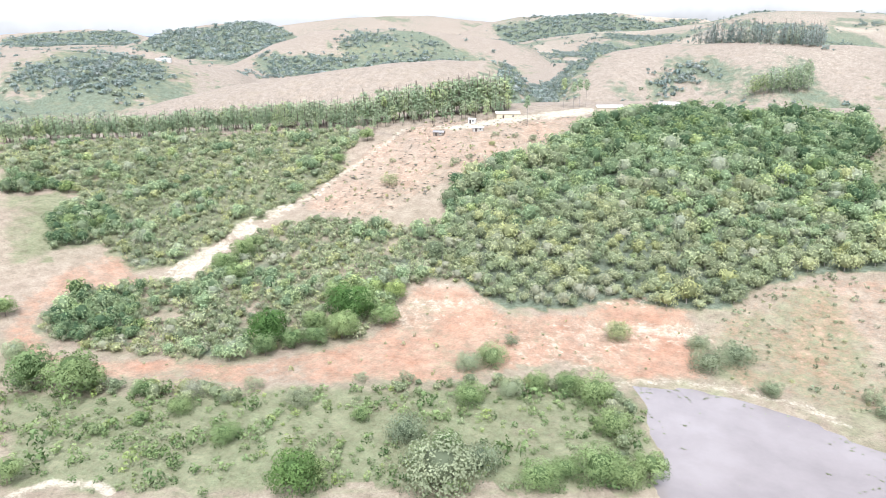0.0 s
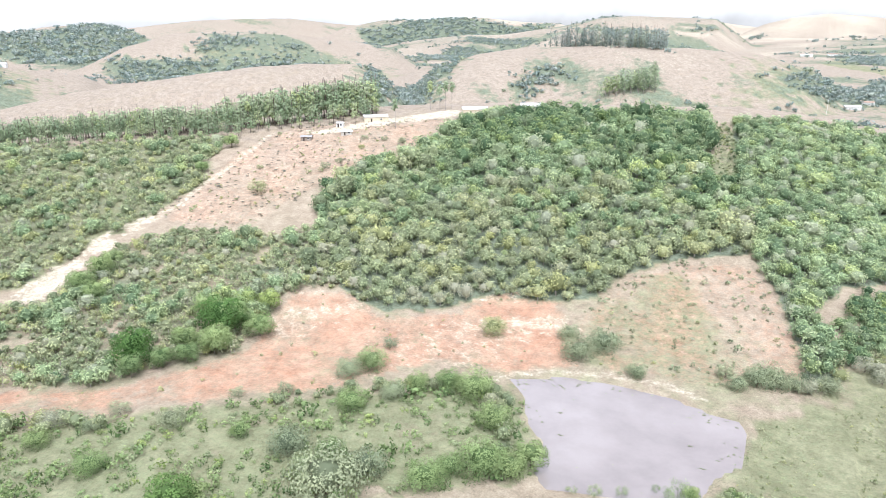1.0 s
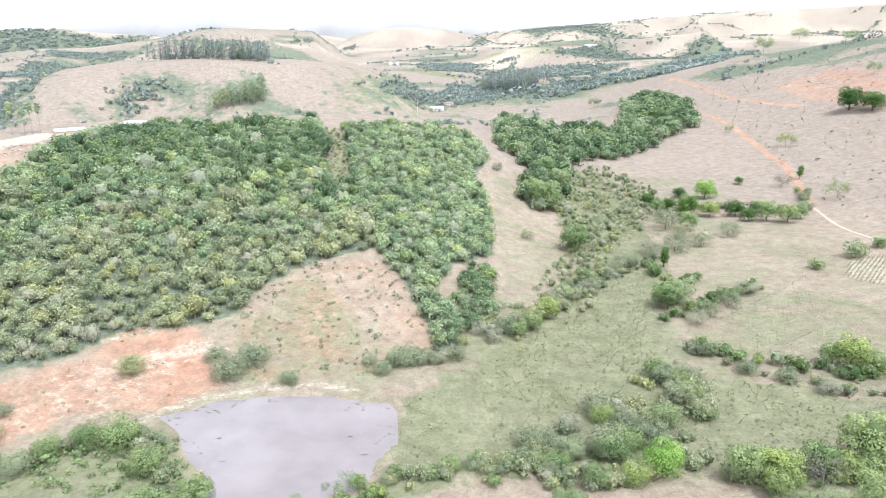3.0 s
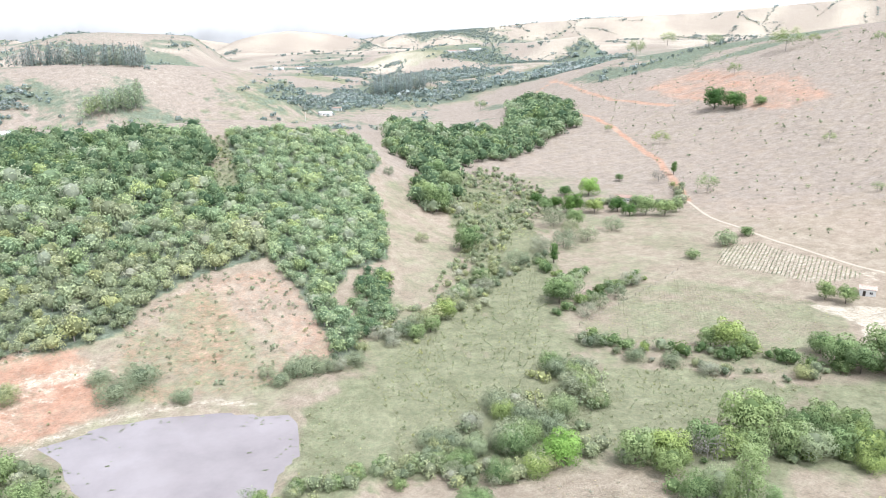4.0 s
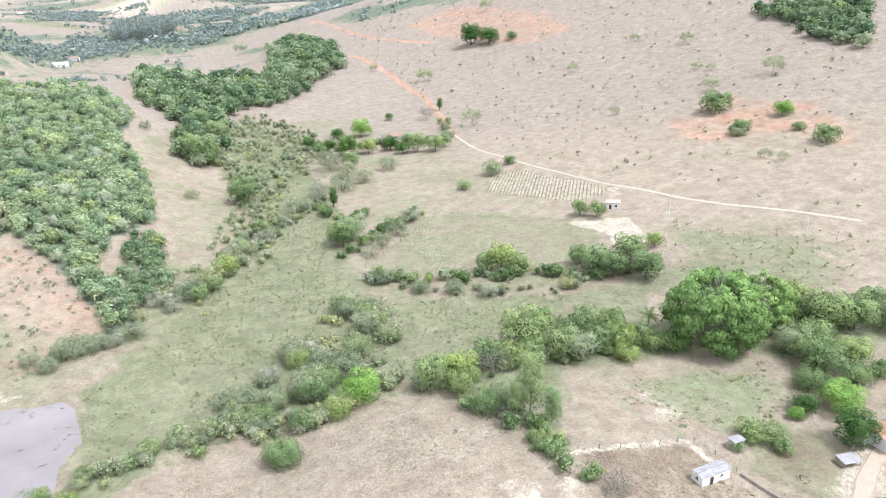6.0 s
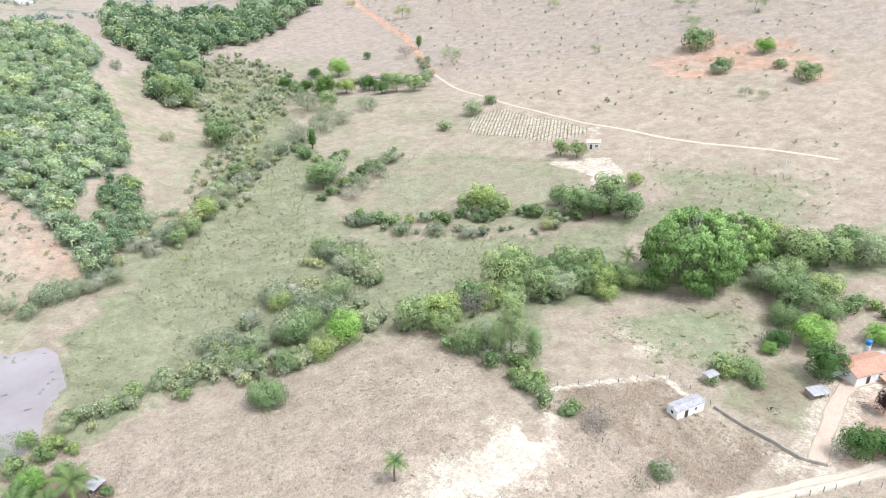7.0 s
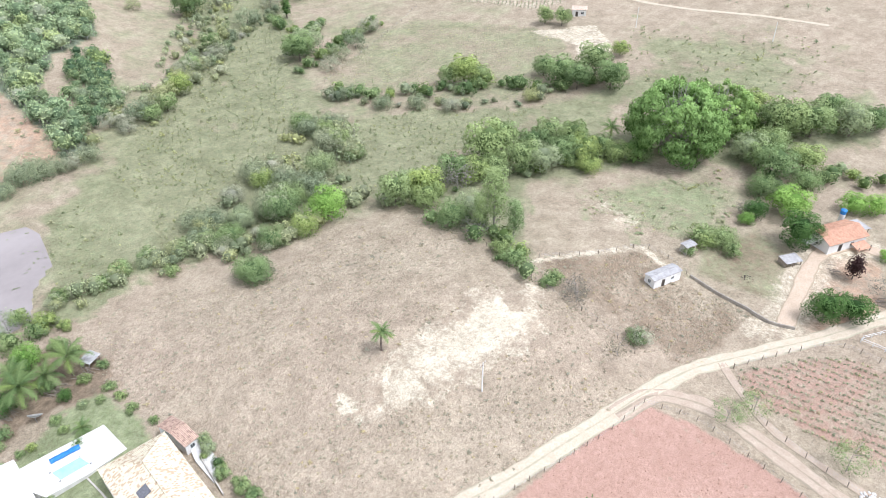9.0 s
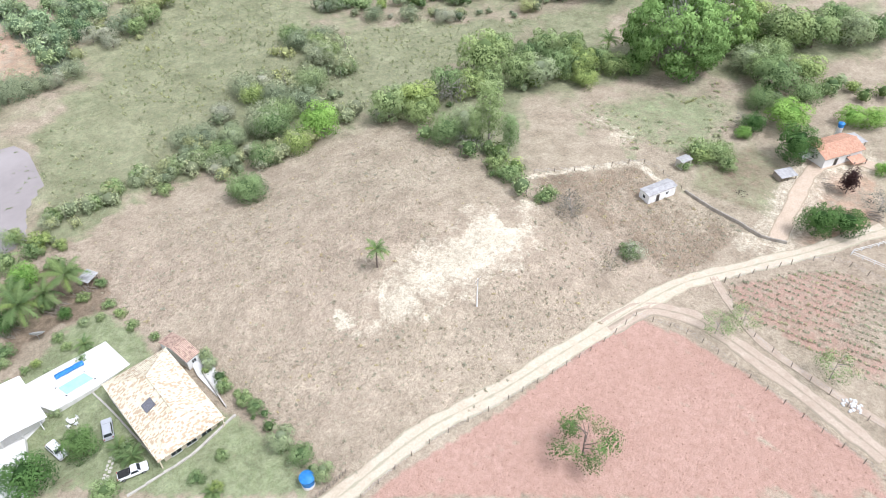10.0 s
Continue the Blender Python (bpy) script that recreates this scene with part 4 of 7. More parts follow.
def grove(name, label, category, xs, ys, sizes, leaf, shapes, bark=BARK, stems=None, seed=0, tall=None, hue=1.0):
    """Many trees of one wood, joined. sizes: widths; shapes: crown shapes; stems: stem shapes or none."""
    rng = np.random.RandomState(seed)
    zs = height(xs, ys)
    V, F, S, T, n = [], [], [], [], 0
    for i in range(len(xs)):
        k = rng.randint(len(shapes))
        a, w = rng.uniform(0, 6.283), sizes[i]
        h = w * (tall[i] if tall is not None else rng.uniform(0.85, 1.2))
        c, s = math.cos(a), math.sin(a)
        tone = rng.uniform(0, hue)
        lift = rng.uniform(-0.3, 0.26)
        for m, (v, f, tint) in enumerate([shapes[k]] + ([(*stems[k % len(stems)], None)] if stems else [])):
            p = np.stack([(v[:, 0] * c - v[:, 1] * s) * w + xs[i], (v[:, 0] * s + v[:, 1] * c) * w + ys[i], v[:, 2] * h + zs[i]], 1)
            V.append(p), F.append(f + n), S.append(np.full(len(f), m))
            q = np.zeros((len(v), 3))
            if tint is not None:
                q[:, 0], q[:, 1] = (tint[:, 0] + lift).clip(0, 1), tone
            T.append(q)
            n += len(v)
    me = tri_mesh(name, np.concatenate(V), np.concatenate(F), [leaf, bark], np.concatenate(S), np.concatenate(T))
    return tagged(new(name, me), label, category, kind="stuff")


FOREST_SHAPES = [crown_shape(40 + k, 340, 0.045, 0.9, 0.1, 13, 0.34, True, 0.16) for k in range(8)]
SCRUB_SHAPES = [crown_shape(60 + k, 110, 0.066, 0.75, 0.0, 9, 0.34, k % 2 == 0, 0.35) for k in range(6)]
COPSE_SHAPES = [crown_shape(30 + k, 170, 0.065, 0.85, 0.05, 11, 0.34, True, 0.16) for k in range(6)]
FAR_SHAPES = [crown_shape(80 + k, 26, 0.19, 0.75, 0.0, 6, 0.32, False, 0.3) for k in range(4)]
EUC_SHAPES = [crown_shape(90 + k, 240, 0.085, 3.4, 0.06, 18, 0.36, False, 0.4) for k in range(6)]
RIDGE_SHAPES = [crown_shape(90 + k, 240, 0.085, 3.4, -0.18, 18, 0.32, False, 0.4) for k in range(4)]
EUC_STEMS = [limb((0, 0, -0.1), (0.04, 0.02, 3.2), 0.035, 0.015, 4, 0.03)]
SMALL_STEM = [limb((0, 0, -0.1), (0.03, 0.02, 0.5), 0.035, 0.02, 4)]


def mixed(rng, n, lo, hi):
    return rng.uniform(lo, hi, n) * np.where(rng.uniform(0, 1, n) < 0.12, 1.35, 1.0)


rng = np.random.RandomState(5)
x, y = scatter(FOREST_MAIN, 5.0, 1)
up = ((np.hypot(x, y) - 260) / 150).clip(0, 1)
w = mixed(rng, len(x), 4.0, 8.2) * (0.74 + 0.45 * up)
grey = up + 0.25 * waves(x, y, 60, 61) + rng.uniform(-0.2, 0.2, len(x)) < 0.4
old = ~grey & (up + 0.35 * waves(x, y, 70, 62) + rng.uniform(-0.35, 0.35, len(x)) > 0.85)
grove("forest", "broad dark old trees near the hill's crest", "forest", x[old], y[old], w[old] * 1.1, LEAF_DEEP, FOREST_SHAPES, BARK_PALE, SMALL_STEM, 17)
grey_or_old = grey | old
grove("forest", "dense green forest on the hillside", "forest", x[~grey_or_old], y[~grey_or_old], w[~grey_or_old], LEAF_FOREST, FOREST_SHAPES, BARK_PALE, SMALL_STEM, 1)
grove("forest", "lighter grey-green young forest on the lower slope", "forest", x[grey], y[grey], w[grey] * 1.18, LEAF_YOUNG, FOREST_SHAPES, BARK_PALE, SMALL_STEM, 14)
x, y = scatter(FOREST_RIGHT, 5.0, 2)
grove("forest", "mixed green forest on the hill's shoulder", "forest", x, y, mixed(rng, len(x), 4.6, 7.4), LEAF_FOREST, FOREST_SHAPES, BARK_PALE, SMALL_STEM, 2)
RIDE = [(-24, 440), (-13, 443), (-6, 404), (0, 357), (6, 300), (1, 362), (-12, 363), (-18, 403)]
x, y = scatter(RIDE, 2.6, 19)
grove("scrubland", "low scrub along a cleared strip in the forest", "scrub", x, y, rng.uniform(1.0, 2.6, len(x)), LEAF_YOUNG, SCRUB_SHAPES, BARK_PALE, None, 19)
SCRUB_VALLEY = [(127, 474), (165, 509), (191, 477), (174, 392), (138, 348), (105, 309), (92, 295), (72, 261), (43.6, 230.9), (42, 249), (69, 274), (106, 336), (113, 385)]
MARSH_SHRUBS = [(63, 175.1), (85.6, 195.9), (103.3, 197.6), (102.8, 181.9), (88.1, 157.1), (72.4, 148.2), (61.1, 152.2), (43.7, 147.6), (26.8, 146.6), (14.1, 145.9), (34.7, 158.6)]
for o, seed, gap in ((SCRUB_LEFT, 3, 3.5), (SCRUB_MID, 4, 3.0), (SCRUB_VALLEY, 15, 4.6), (MARSH_SHRUBS, 16, 4.2)):
    x, y = scatter(o, gap, seed)
    ok = waves(x, y, 26, seed) + rng.uniform(-0.9, 0.9, len(x)) > (-0.95 if seed == 3 else -0.75 if seed == 4 else -0.3)
    x, y = x[ok], y[ok]
    big = (rng.uniform(0, 1, len(x)) + 0.35 * waves(x, y, 45, seed + 30) > 0.98) & (seed < 9)
    if seed < 9:
        grove("scrubland", "leafy green trees standing among the scrub", "trees", x[big], y[big], rng.uniform(4.2, 7.5, big.sum()), LEAF_FOREST, FOREST_SHAPES, BARK_PALE, SMALL_STEM, seed + 40)
    x, y = x[~big], y[~big]
    grove("scrubland", "grey-green scrub and small trees on the slope", "scrub", x, y, mixed(rng, len(x), 2.3, 5.0), LEAF_YOUNG, SCRUB_SHAPES, BARK_PALE, SMALL_STEM, seed)
FOREST_LEFT = [(-244, 118), (-253, 135), (-238, 153), (-209.3, 130.1), (-226, 110)]
DARK_LEFT = [(-321, 165), (-310, 188), (-294, 181), (-288, 154), (-296, 149)]
LINE_LEFT = [(-366, 166), (-360, 185), (-328, 188), (-351, 180), (-356, 161)]
WOOD_ROAD = [(314, 840), (345, 844), (344, 729), (303, 626), (261, 591), (239, 629)]
WOOD_VALLEY = [(143, 742), (166, 643), (215, 637), (257, 654), (272, 616), (247, 573), (207, 537), (173, 531), (146, 499), (121, 409), (100, 381), (91, 391), (111, 460), (108, 500), (97, 501)]
WOOD_RIGHT = [(510, 349), (540, 325), (560, 287), (476, 239), (476, 272), (499, 311)]
WOOD_CREST = [(561, 483), (581, 491), (607, 441), (581, 415), (565, 415), (551, 458)]
WOOD_LOW = [(38, 269), (46, 287), (54, 285), (48, 250), (41.3, 233.1), (35.3, 231.5), (34.1, 247.2)]
for o, seed, gap, w in ((FOREST_LEFT, 5, 4.0, 5.0), (DARK_LEFT, 6, 4.5, 6.0), (LINE_LEFT, 7, 4.0, 6.0), (WOOD_ROAD, 8, 9.5, 13.0), (WOOD_VALLEY, 9, 8.5, 10.5), (WOOD_RIGHT, 10, 7.5, 10.0), (WOOD_CREST, 12, 10.0, 13.0), (WOOD_LOW, 13, 3.6, 5.0)):
    x, y = scatter(o, gap, seed)
    if len(x):
        grove("copse", "dark green copse of broad trees", "copse", x, y, mixed(rng, len(x), w * 0.75, w * 1.2), LEAF_DEEP, FOREST_SHAPES if w < 8 else COPSE_SHAPES, BARK, SMALL_STEM, seed)


# eucalyptus plantation along the back of the hill
EUC_FRONT = [(-436, 185), (-430, 200), (-408, 255), (-358, 313), (-287, 344), (-269, 363), (-246, 382), (-213, 397)]


def plantation():
    rng = np.random.RandomState(77)
    xs, ys, hs = [], [], []
    for (x0, y0), (x1, y1), h in zip(EUC_FRONT, EUC_FRONT[1:], (15, 15, 16, 17, 20, 22, 23)):
        d = math.hypot(x1 - x0, y1 - y0)
        for row in range(6):
            for k in range(int(d / 2.7)):
                s = (k + rng.uniform(-0.5, 1.5)) * 2.7 / d
                px, py = x0 + (x1 - x0) * s, y0 + (y1 - y0) * s
                r = math.hypot(px, py)
                out = 1 + (row * 4.5 + rng.uniform(-2, 4.0) - (rng.uniform(0, 16) if row == 0 else 0)) / r
                xs.append(px * out), ys.append(py * out), hs.append(h * rng.uniform(0.55, 1.15) * (0.6 if row == 0 else 1))
    w = np.array(hs) / 2.9
    grove("eucalyptus_plantation", "rows of slender eucalyptus trees with leafy crowns", "plantation", np.array(xs), np.array(ys), w, LEAF_EUC, EUC_SHAPES, BARK, EUC_STEMS, 3, np.full(len(w), 0.85))


plantation()
EUC_SPOT = [(-159, 782), (-149, 806), (-102, 849), (-98, 824)]
x, y = scatter(EUC_SPOT, 6, 41, 0)
grove("eucalyptus_stand", "stand of pale eucalyptus on the far pasture", "plantation", x, y, np.full(len(x), 7.0), LEAF_EUC, EUC_SHAPES, BARK_PALE, EUC_STEMS, 4)
RIDGE_WOOD = [(-254, 946), (-243, 973), (-107, 968), (-104, 930)]
x, y = scatter(RIDGE_WOOD, 8, 42, 0)
grove("ridge_wood", "dark line of tall trees on the ridge", "wood", x, y, rng.uniform(5.5, 8.5, len(x)), LEAF_HAZED, RIDGE_SHAPES, BARK, EUC_STEMS, 5)



EUC_BLOCK = [(193, 1150), (241, 1298), (325, 1290), (308, 1201), (257, 1148)]


def far_woods():
    """Woods and lone trees on the far hills."""
    rng = np.random.RandomState(9)
    for k, o in enumerate(FAR_WOODS + FAR_SCRUB):
        thin = 0.45 if k >= len(FAR_WOODS) else 0.0
        d = np.hypot(*np.array(o).T).mean()
        q = np.array(o)
        area = abs(np.dot(q[:, 0], np.roll(q[:, 1], 1)) - np.dot(q[:, 1], np.roll(q[:, 0], 1))) / 2
        gap = max(7.0, math.sqrt(area / 700))
        x, y = scatter(o, gap, 50 + k, 0)
        x, y = x + rng.normal(0, d / 160 + gap * 0.2, len(x)), y + rng.normal(0, d / 160 + gap * 0.2, len(x))
        keep = rng.uniform(0, 1, len(x)) + 0.3 * waves(x, y, 90 + d / 12, 200 + k) > 0.75 + thin - near_line(x, y, o + o[:1]) / ((0.11 + thin) * math.sqrt(area))
        x, y = x[keep], y[keep]
        if len(x):
            grove("far_wood", "dark wood on the distant hills", "woods", x, y, gap * rng.uniform(0.5, 1.2, len(x)), LEAF_HAZED, FAR_SHAPES, BARK, None, 60 + k, np.full(len(x), min(0.9, 9 / gap + 0.2)))
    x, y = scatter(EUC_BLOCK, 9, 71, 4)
    grove("eucalyptus_stand", "block of tall eucalyptus in the far valley", "plantation", x[:500], y[:500], np.full(len(x[:500]), 7.0), LEAF_HAZED, EUC_SHAPES, BARK, EUC_STEMS, 72)
    n = 3400
    a, r = np.radians(rng.uniform(-30, 74, n)), rng.uniform(640, 3200, n)
    x, y = -np.sin(a) * r, np.cos(a) * r
    ok = waves(x, y, 330, 35) + 0.5 * waves(x, y, 110, 37) + rng.uniform(-0.4, 0.4, n) > 0.2
    ok &= ~((r < 900) & (np.degrees(a) > 35) & (np.degrees(a) < 58))
    xs, ys = [x[ok]], [y[ok]]
    # hedges and small clumps
    for k in range(90):
        q, s, turn = math.radians(rng.uniform(-30, 72)), rng.uniform(720, 3300), rng.uniform(0, 3.14)
        m = rng.randint(12, 42)
        if s < 900 and 0.6 < q < 1.0:
            continue
        u = np.arange(m) * rng.uniform(4.5, 8) * (0.7 + s / 3000) if k % 2 else rng.normal(0, 22, m)
        v = rng.normal(0, 3, m) if k % 2 else rng.normal(0, 14, m)
        xs.append(-math.sin(q) * s + u * math.cos(turn) - v * math.sin(turn)), ys.append(math.cos(q) * s + u * math.sin(turn) + v * math.cos(turn))
    for k in range(110):
        q, s, turn = math.radians(rng.uniform(-52, -8)), rng.uniform(3350, 4180), rng.uniform(0, 3.14)
        u, v = np.arange(rng.randint(5, 16)) * 16.0, rng.normal(0, 5, 15)
        v = np.resize(v, len(u))
        xs.append(-math.sin(q) * s + u * math.cos(turn) - v * math.sin(turn)), ys.append(math.cos(q) * s + u * math.sin(turn) + v * math.cos(turn))
    x, y = np.concatenate(xs), np.concatenate(ys)
    r = np.hypot(x, y)
    grove("far_trees", "scattered trees and hedges on distant pastures", "trees", x, y, rng.uniform(3, 8, len(x)) * (0.8 + r / 3500), LEAF_HAZED, FAR_SHAPES, BARK, None, 6)


far_woods()


def backdrop(name, dist, tone, low, crest, seed, span=(-80, 80)):
    """A far ridge behind everything, its haze painted in as a glow."""
    bm = bmesh.new()
    bs = np.radians(np.arange(span[0], span[1] + 0.1, 0.25))
    u = bs * dist
    top = EYE.z + dist * np.tan(np.radians(crest[0] + crest[1] * (waves(u, u * 0, 1900, seed) + 0.35 * waves(u, u * 0, 500, seed + 1) + 0.12 * waves(u, u * 0, 120, seed + 2))))
    rows = []
    for a, t in zip(bs, top):
        rows.append((bm.verts.new((-math.sin(a) * dist, math.cos(a) * dist, low)), bm.verts.new((-math.sin(a) * (dist + 60), math.cos(a) * (dist + 60), float(t)))))
    for (p, q), (r, s) in zip(rows, rows[1:]):
        bm.faces.new((p, r, s, q))
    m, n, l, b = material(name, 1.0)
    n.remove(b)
    # the ridge gives off the haze's colour instead of being lit
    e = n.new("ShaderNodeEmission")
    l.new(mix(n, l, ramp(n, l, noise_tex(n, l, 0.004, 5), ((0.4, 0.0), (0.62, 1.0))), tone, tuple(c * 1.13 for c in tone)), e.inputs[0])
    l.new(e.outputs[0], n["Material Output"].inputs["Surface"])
    return tagged(part("backdrop", bm, m), "glowing backdrop ridge far on the horizon in hazy blue-grey", "hills", kind="structure")


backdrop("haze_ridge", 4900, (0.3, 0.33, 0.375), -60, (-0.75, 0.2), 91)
backdrop("blue_haze_ridge", 4820, (0.14, 0.155, 0.19), -60, (-1.0, 0.16), 93, (52, 80))

# thickets along the creek and the field edges
CREEK_LINES = (
    [(3.9, 147.9), (19.1, 151.3), (35.2, 151.8), (48.9, 142.4), (62.6, 142.1), (76.7, 143.7), (84.4, 133.7)],
    [(86.2, 136.4), (98.4, 133.1), (112, 135.6), (121.8, 127.7), (132.9, 125.7), (149.3, 121.5), (158.9, 111)],
    [(179.9, 101.5), (195.7, 95.5), (206.4, 87.8), (217.6, 79.1)],
    [(88.1, 123.9), (90.4, 110.9), (90.2, 98.5), (89.2, 88)],
    [(74.3, 165.3), (91.8, 170.1), (100, 184.3), (88.6, 193.7)],
    [(108.3, 219.1), (120.3, 195.9), (136.8, 178.7), (159.8, 164.1), (173, 166.8)],
    [(43.3, 228.8), (63, 243), (87, 269), (107, 288), (139, 317)],
    [(9.2, 214), (19.5, 212.8), (30.5, 219.3)],
    [(110, 337), (144, 377), (185, 441), (189, 472), (176, 507), (124, 449)],
    [(15.4, 88.8), (15.5, 80.9), (17, 75.3), (18.3, 66.1), (19.5, 60.1), (21, 55.2)],
    [(162.3, 80), (173.3, 77.6), (184.2, 71.5), (188.5, 60.5)],
    [(-115.2, 148.4), (-101.4, 157.2), (-89.1, 168.8), (-73.9, 175.1), (-62.1, 180), (-51.9, 165.7), (-42.5, 143.2)],
    [(115, 580), (132, 551), (169, 560), (221, 597), (278, 630)],
    [(113, 462), (100, 396), (114, 408), (113, 354), (108, 317), (86, 270), (65, 246), (46.3, 234.2), (32.4, 227.9)],
    [(183, 446), (183, 402), (208, 404), (231, 386), (254, 375), (273, 411)],
    [(132, 306), (129, 275), (146, 281)],
    [(112, 239), (135, 254), (165, 267)],
    [(111.7, 215.7), (126.5, 197.1), (143.5, 186.8), (158.9, 180.7), (170.4, 164.5), (193.2, 155)],
    [(-219.9, 89.2), (-202.1, 93.2), (-188.7, 102.5), (-168.7, 111.1), (-149.2, 119.1)],
)
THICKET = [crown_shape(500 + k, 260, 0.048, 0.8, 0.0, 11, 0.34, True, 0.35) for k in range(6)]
for k, line in enumerate(CREEK_LINES):
    rg = np.random.RandomState(700 + k)
    x, y = along(line, 1.35 if k in (0, 1, 2) else 1.9 if k not in (4, 5, 7) else 3.6, 1.0 if k == 9 else 4.2 if k < 3 else 8.0 if k in (8, 13) else 3.2, 700 + k)
    ok = ~inside(x, y, POND_EDGE, 0)
    x, y = x[ok], y[ok]
    grove("thicket", "tangled green thicket of bushes and creepers", "thicket", x, y, rg.uniform(1.8, 5.4, len(x)) * (0.5 if k == 9 else 1.15 if k > 11 else 1), LEAF_SCRUB if k in (5, 6, 7) else LEAF_YOUNG if k in (0, 4, 8, 11, 13, 14, 18) else LEAF_BUSH, THICKET, BARK, None, 700 + k)

# single trees, place by place
plant_all("scrubby", [(-73.4, 216.2, 9.8), (-100.7, 192.2, 5.9), (-126.8, 147.0, 4.7), (-114.8, 153.4, 5.4), (-133.0, 127.2, 9.2), (-150.8, 117.4, 6.1), (-162.2, 114.8, 8.1), (-150.5, 126.6, 6.6), (-78.7, 117.0, 19.4), (-74.7, 128.1, 10.8), (-96.6, 128.4, 10.8), (-214.6, 276.8, 10.1)], "bushes by the clay bank")
plant_all("bush", [(-99.0, 176.1, 10.5), (-103.6, 170.2, 8.7), (-92.9, 152.8, 9.5), (-85.3, 163.5, 8.4), (-80.8, 170.6, 7.9), (-64.6, 173.6, 12.7), (-73.3, 175.6, 9.0), (-54.0, 160.9, 10.3), (-49.7, 140.5, 13.3), (-43.5, 142.4, 9.2), (-59.9, 129.9, 11.1), (-135.1, 103.0, 8.6), (-85.4, 129.8, 8.4), (-56.7, 136.9, 8.0), (-87.3, 122.5, 8.2), (-104.5, 103.5, 6.6), (-112.3, 129.4, 6.0), (-160.7, 96.4, 5.3), (-165.2, 86.3, 4.4), (-157.2, 106.2, 7.8), (-174.1, 107.4, 7.3)], "bushes by the clay bank")
plant_all("tree", [(-166.0, 181.9, 12.1), (-155.5, 181.9, 13.4), (-145.2, 182.3, 11.1), (-150.8, 167.7, 10.8), (-150.7, 195.7, 9.4), (-155.7, 158.6, 9.1), (-160.5, 153.0, 8.4), (-165.2, 144.9, 8.3), (-225.1, 180.8, 10.8), (-225.7, 191.1, 11.0), (-213.4, 176.2, 9.2), (-228.3, 199.9, 9.0), (-159.4, 193.3, 9.3)], "trees in the scrub", "leafy green tree among grey scrub")
plant_all("dark", [(-104.5, 96.2, 12.7), (-157.6, 178.2, 17.0), (-169.3, 151.3, 15.1)], "bushes by the clay bank")
plant_all("tree", [(-162.1, 63.5, 7.8), (-225.7, 97.3, 8.0), (-192.0, 95.9, 15.5), (-205.1, 91.4, 14.9), (-255.5, 109.6, 8.9), (-258.0, 288.9, 7.3), (-264.5, 321.4, 9.1), (-151.4, 166.4, 11.4), (-161.6, 164.9, 9.7), (-190.7, 101.1, 10.0), (-39.9, 147.8, 9.3)], "bushes by the clay bank")
plant_all("tree", [(117.7, 251.0, 14.3), (103.0, 387.8, 19.0), (102.1, 323.8, 15.6), (126.5, 442.4, 17.3), (122.8, 463.8, 16.2), (99.9, 408.4, 12.8), (60.1, 235.7, 7.9), (68.4, 246.2, 9.2), (53.3, 230.6, 7.7), (78.8, 263.2, 8.6), (94.6, 280.9, 9.1), (176.1, 360.7, 11.3)], "valley trees")
plant_all("cypress", [(138.1, 302.4, 5.3)], "valley trees")
plant_all("scrubby", [(-42.6, 211.3, 12.9), (-36.4, 219.4, 11.4), (-48.6, 222.7, 8.7), (12.4, 214.5, 11.0), (-23.5, 205.6, 7.2), (5.0, 208.2, 7.2), (1.4, 213.8, 6.4), (81.0, 334.1, 7.5), (85.3, 437.1, 7.5), (40.2, 232.1, 7.8), (20.5, 213.0, 7.3)], "shrubs on the cleared slope")
plant_all("scrubby", [(90.4, 191.7, 9.7), (89.5, 178.5, 10.6), (64.4, 174.0, 9.0), (72.3, 156.8, 10.9), (59.8, 154.7, 12.2), (92.9, 170.0, 8.7), (54.1, 168.1, 7.3), (98.1, 191.8, 8.1), (68.7, 165.4, 8.6), (17.9, 151.1, 5.4), (4.4, 150.6, 5.4), (39.9, 154.7, 6.9)], "marsh bushes")
plant_all("scrubby", [(58.6, 152.6, 7.5), (51.5, 154.4, 6.7), (42.1, 157.7, 6.7), (43.4, 147.0, 6.4), (54.0, 140.2, 7.0), (42.5, 165.9, 5.6), (25.9, 153.1, 5.8), (19.0, 152.8, 5.2), (13.8, 152.9, 4.9), (32.9, 153.3, 5.8)], "marsh bushes")
plant_all("dark", [(402.2, 559.0, 24.4), (408.9, 539.9, 21.9)], "pasture trees")
plant_all("open", [(324.4, 516.3, 13.4), (381.6, 401.7, 8.5), (334.1, 312.4, 7.0), (451.6, 357.8, 10.1), (419.3, 264.8, 13.3), (386.7, 285.2, 10.5), (445.7, 401.4, 8.0), (412.9, 315.9, 6.8), (415.8, 307.1, 6.0), (540.9, 643.5, 29.0), (563.2, 631.6, 11.3), (566.2, 553.4, 11.6), (563.1, 505.4, 16.5), (572.1, 363.7, 13.0), (532.2, 447.3, 12.0), (566.6, 320.0, 7.8), (472.0, 629.2, 13.1), (528.1, 917.7, 25.7), (1625.4, 2592.0, 60.1), (570.9, 805.3, 19.4), (290.8, 876.6, 15.3), (316.2, 588.2, 8.3), (279.7, 386.3, 13.6), (311.7, 194.4, 6.4), (313.6, 185.7, 5.8)], "pasture trees")
plant_all("bush", [(345.0, 184.5, 13.6), (352.6, 203.6, 7.5), (361.4, 260.3, 19.6), (337.4, 226.4, 11.9), (423.3, 525.0, 11.4), (223.0, 289.9, 11.8), (197.9, 279.8, 7.8), (240.4, 297.6, 7.4), (332.9, 224.8, 8.8)], "pasture trees")
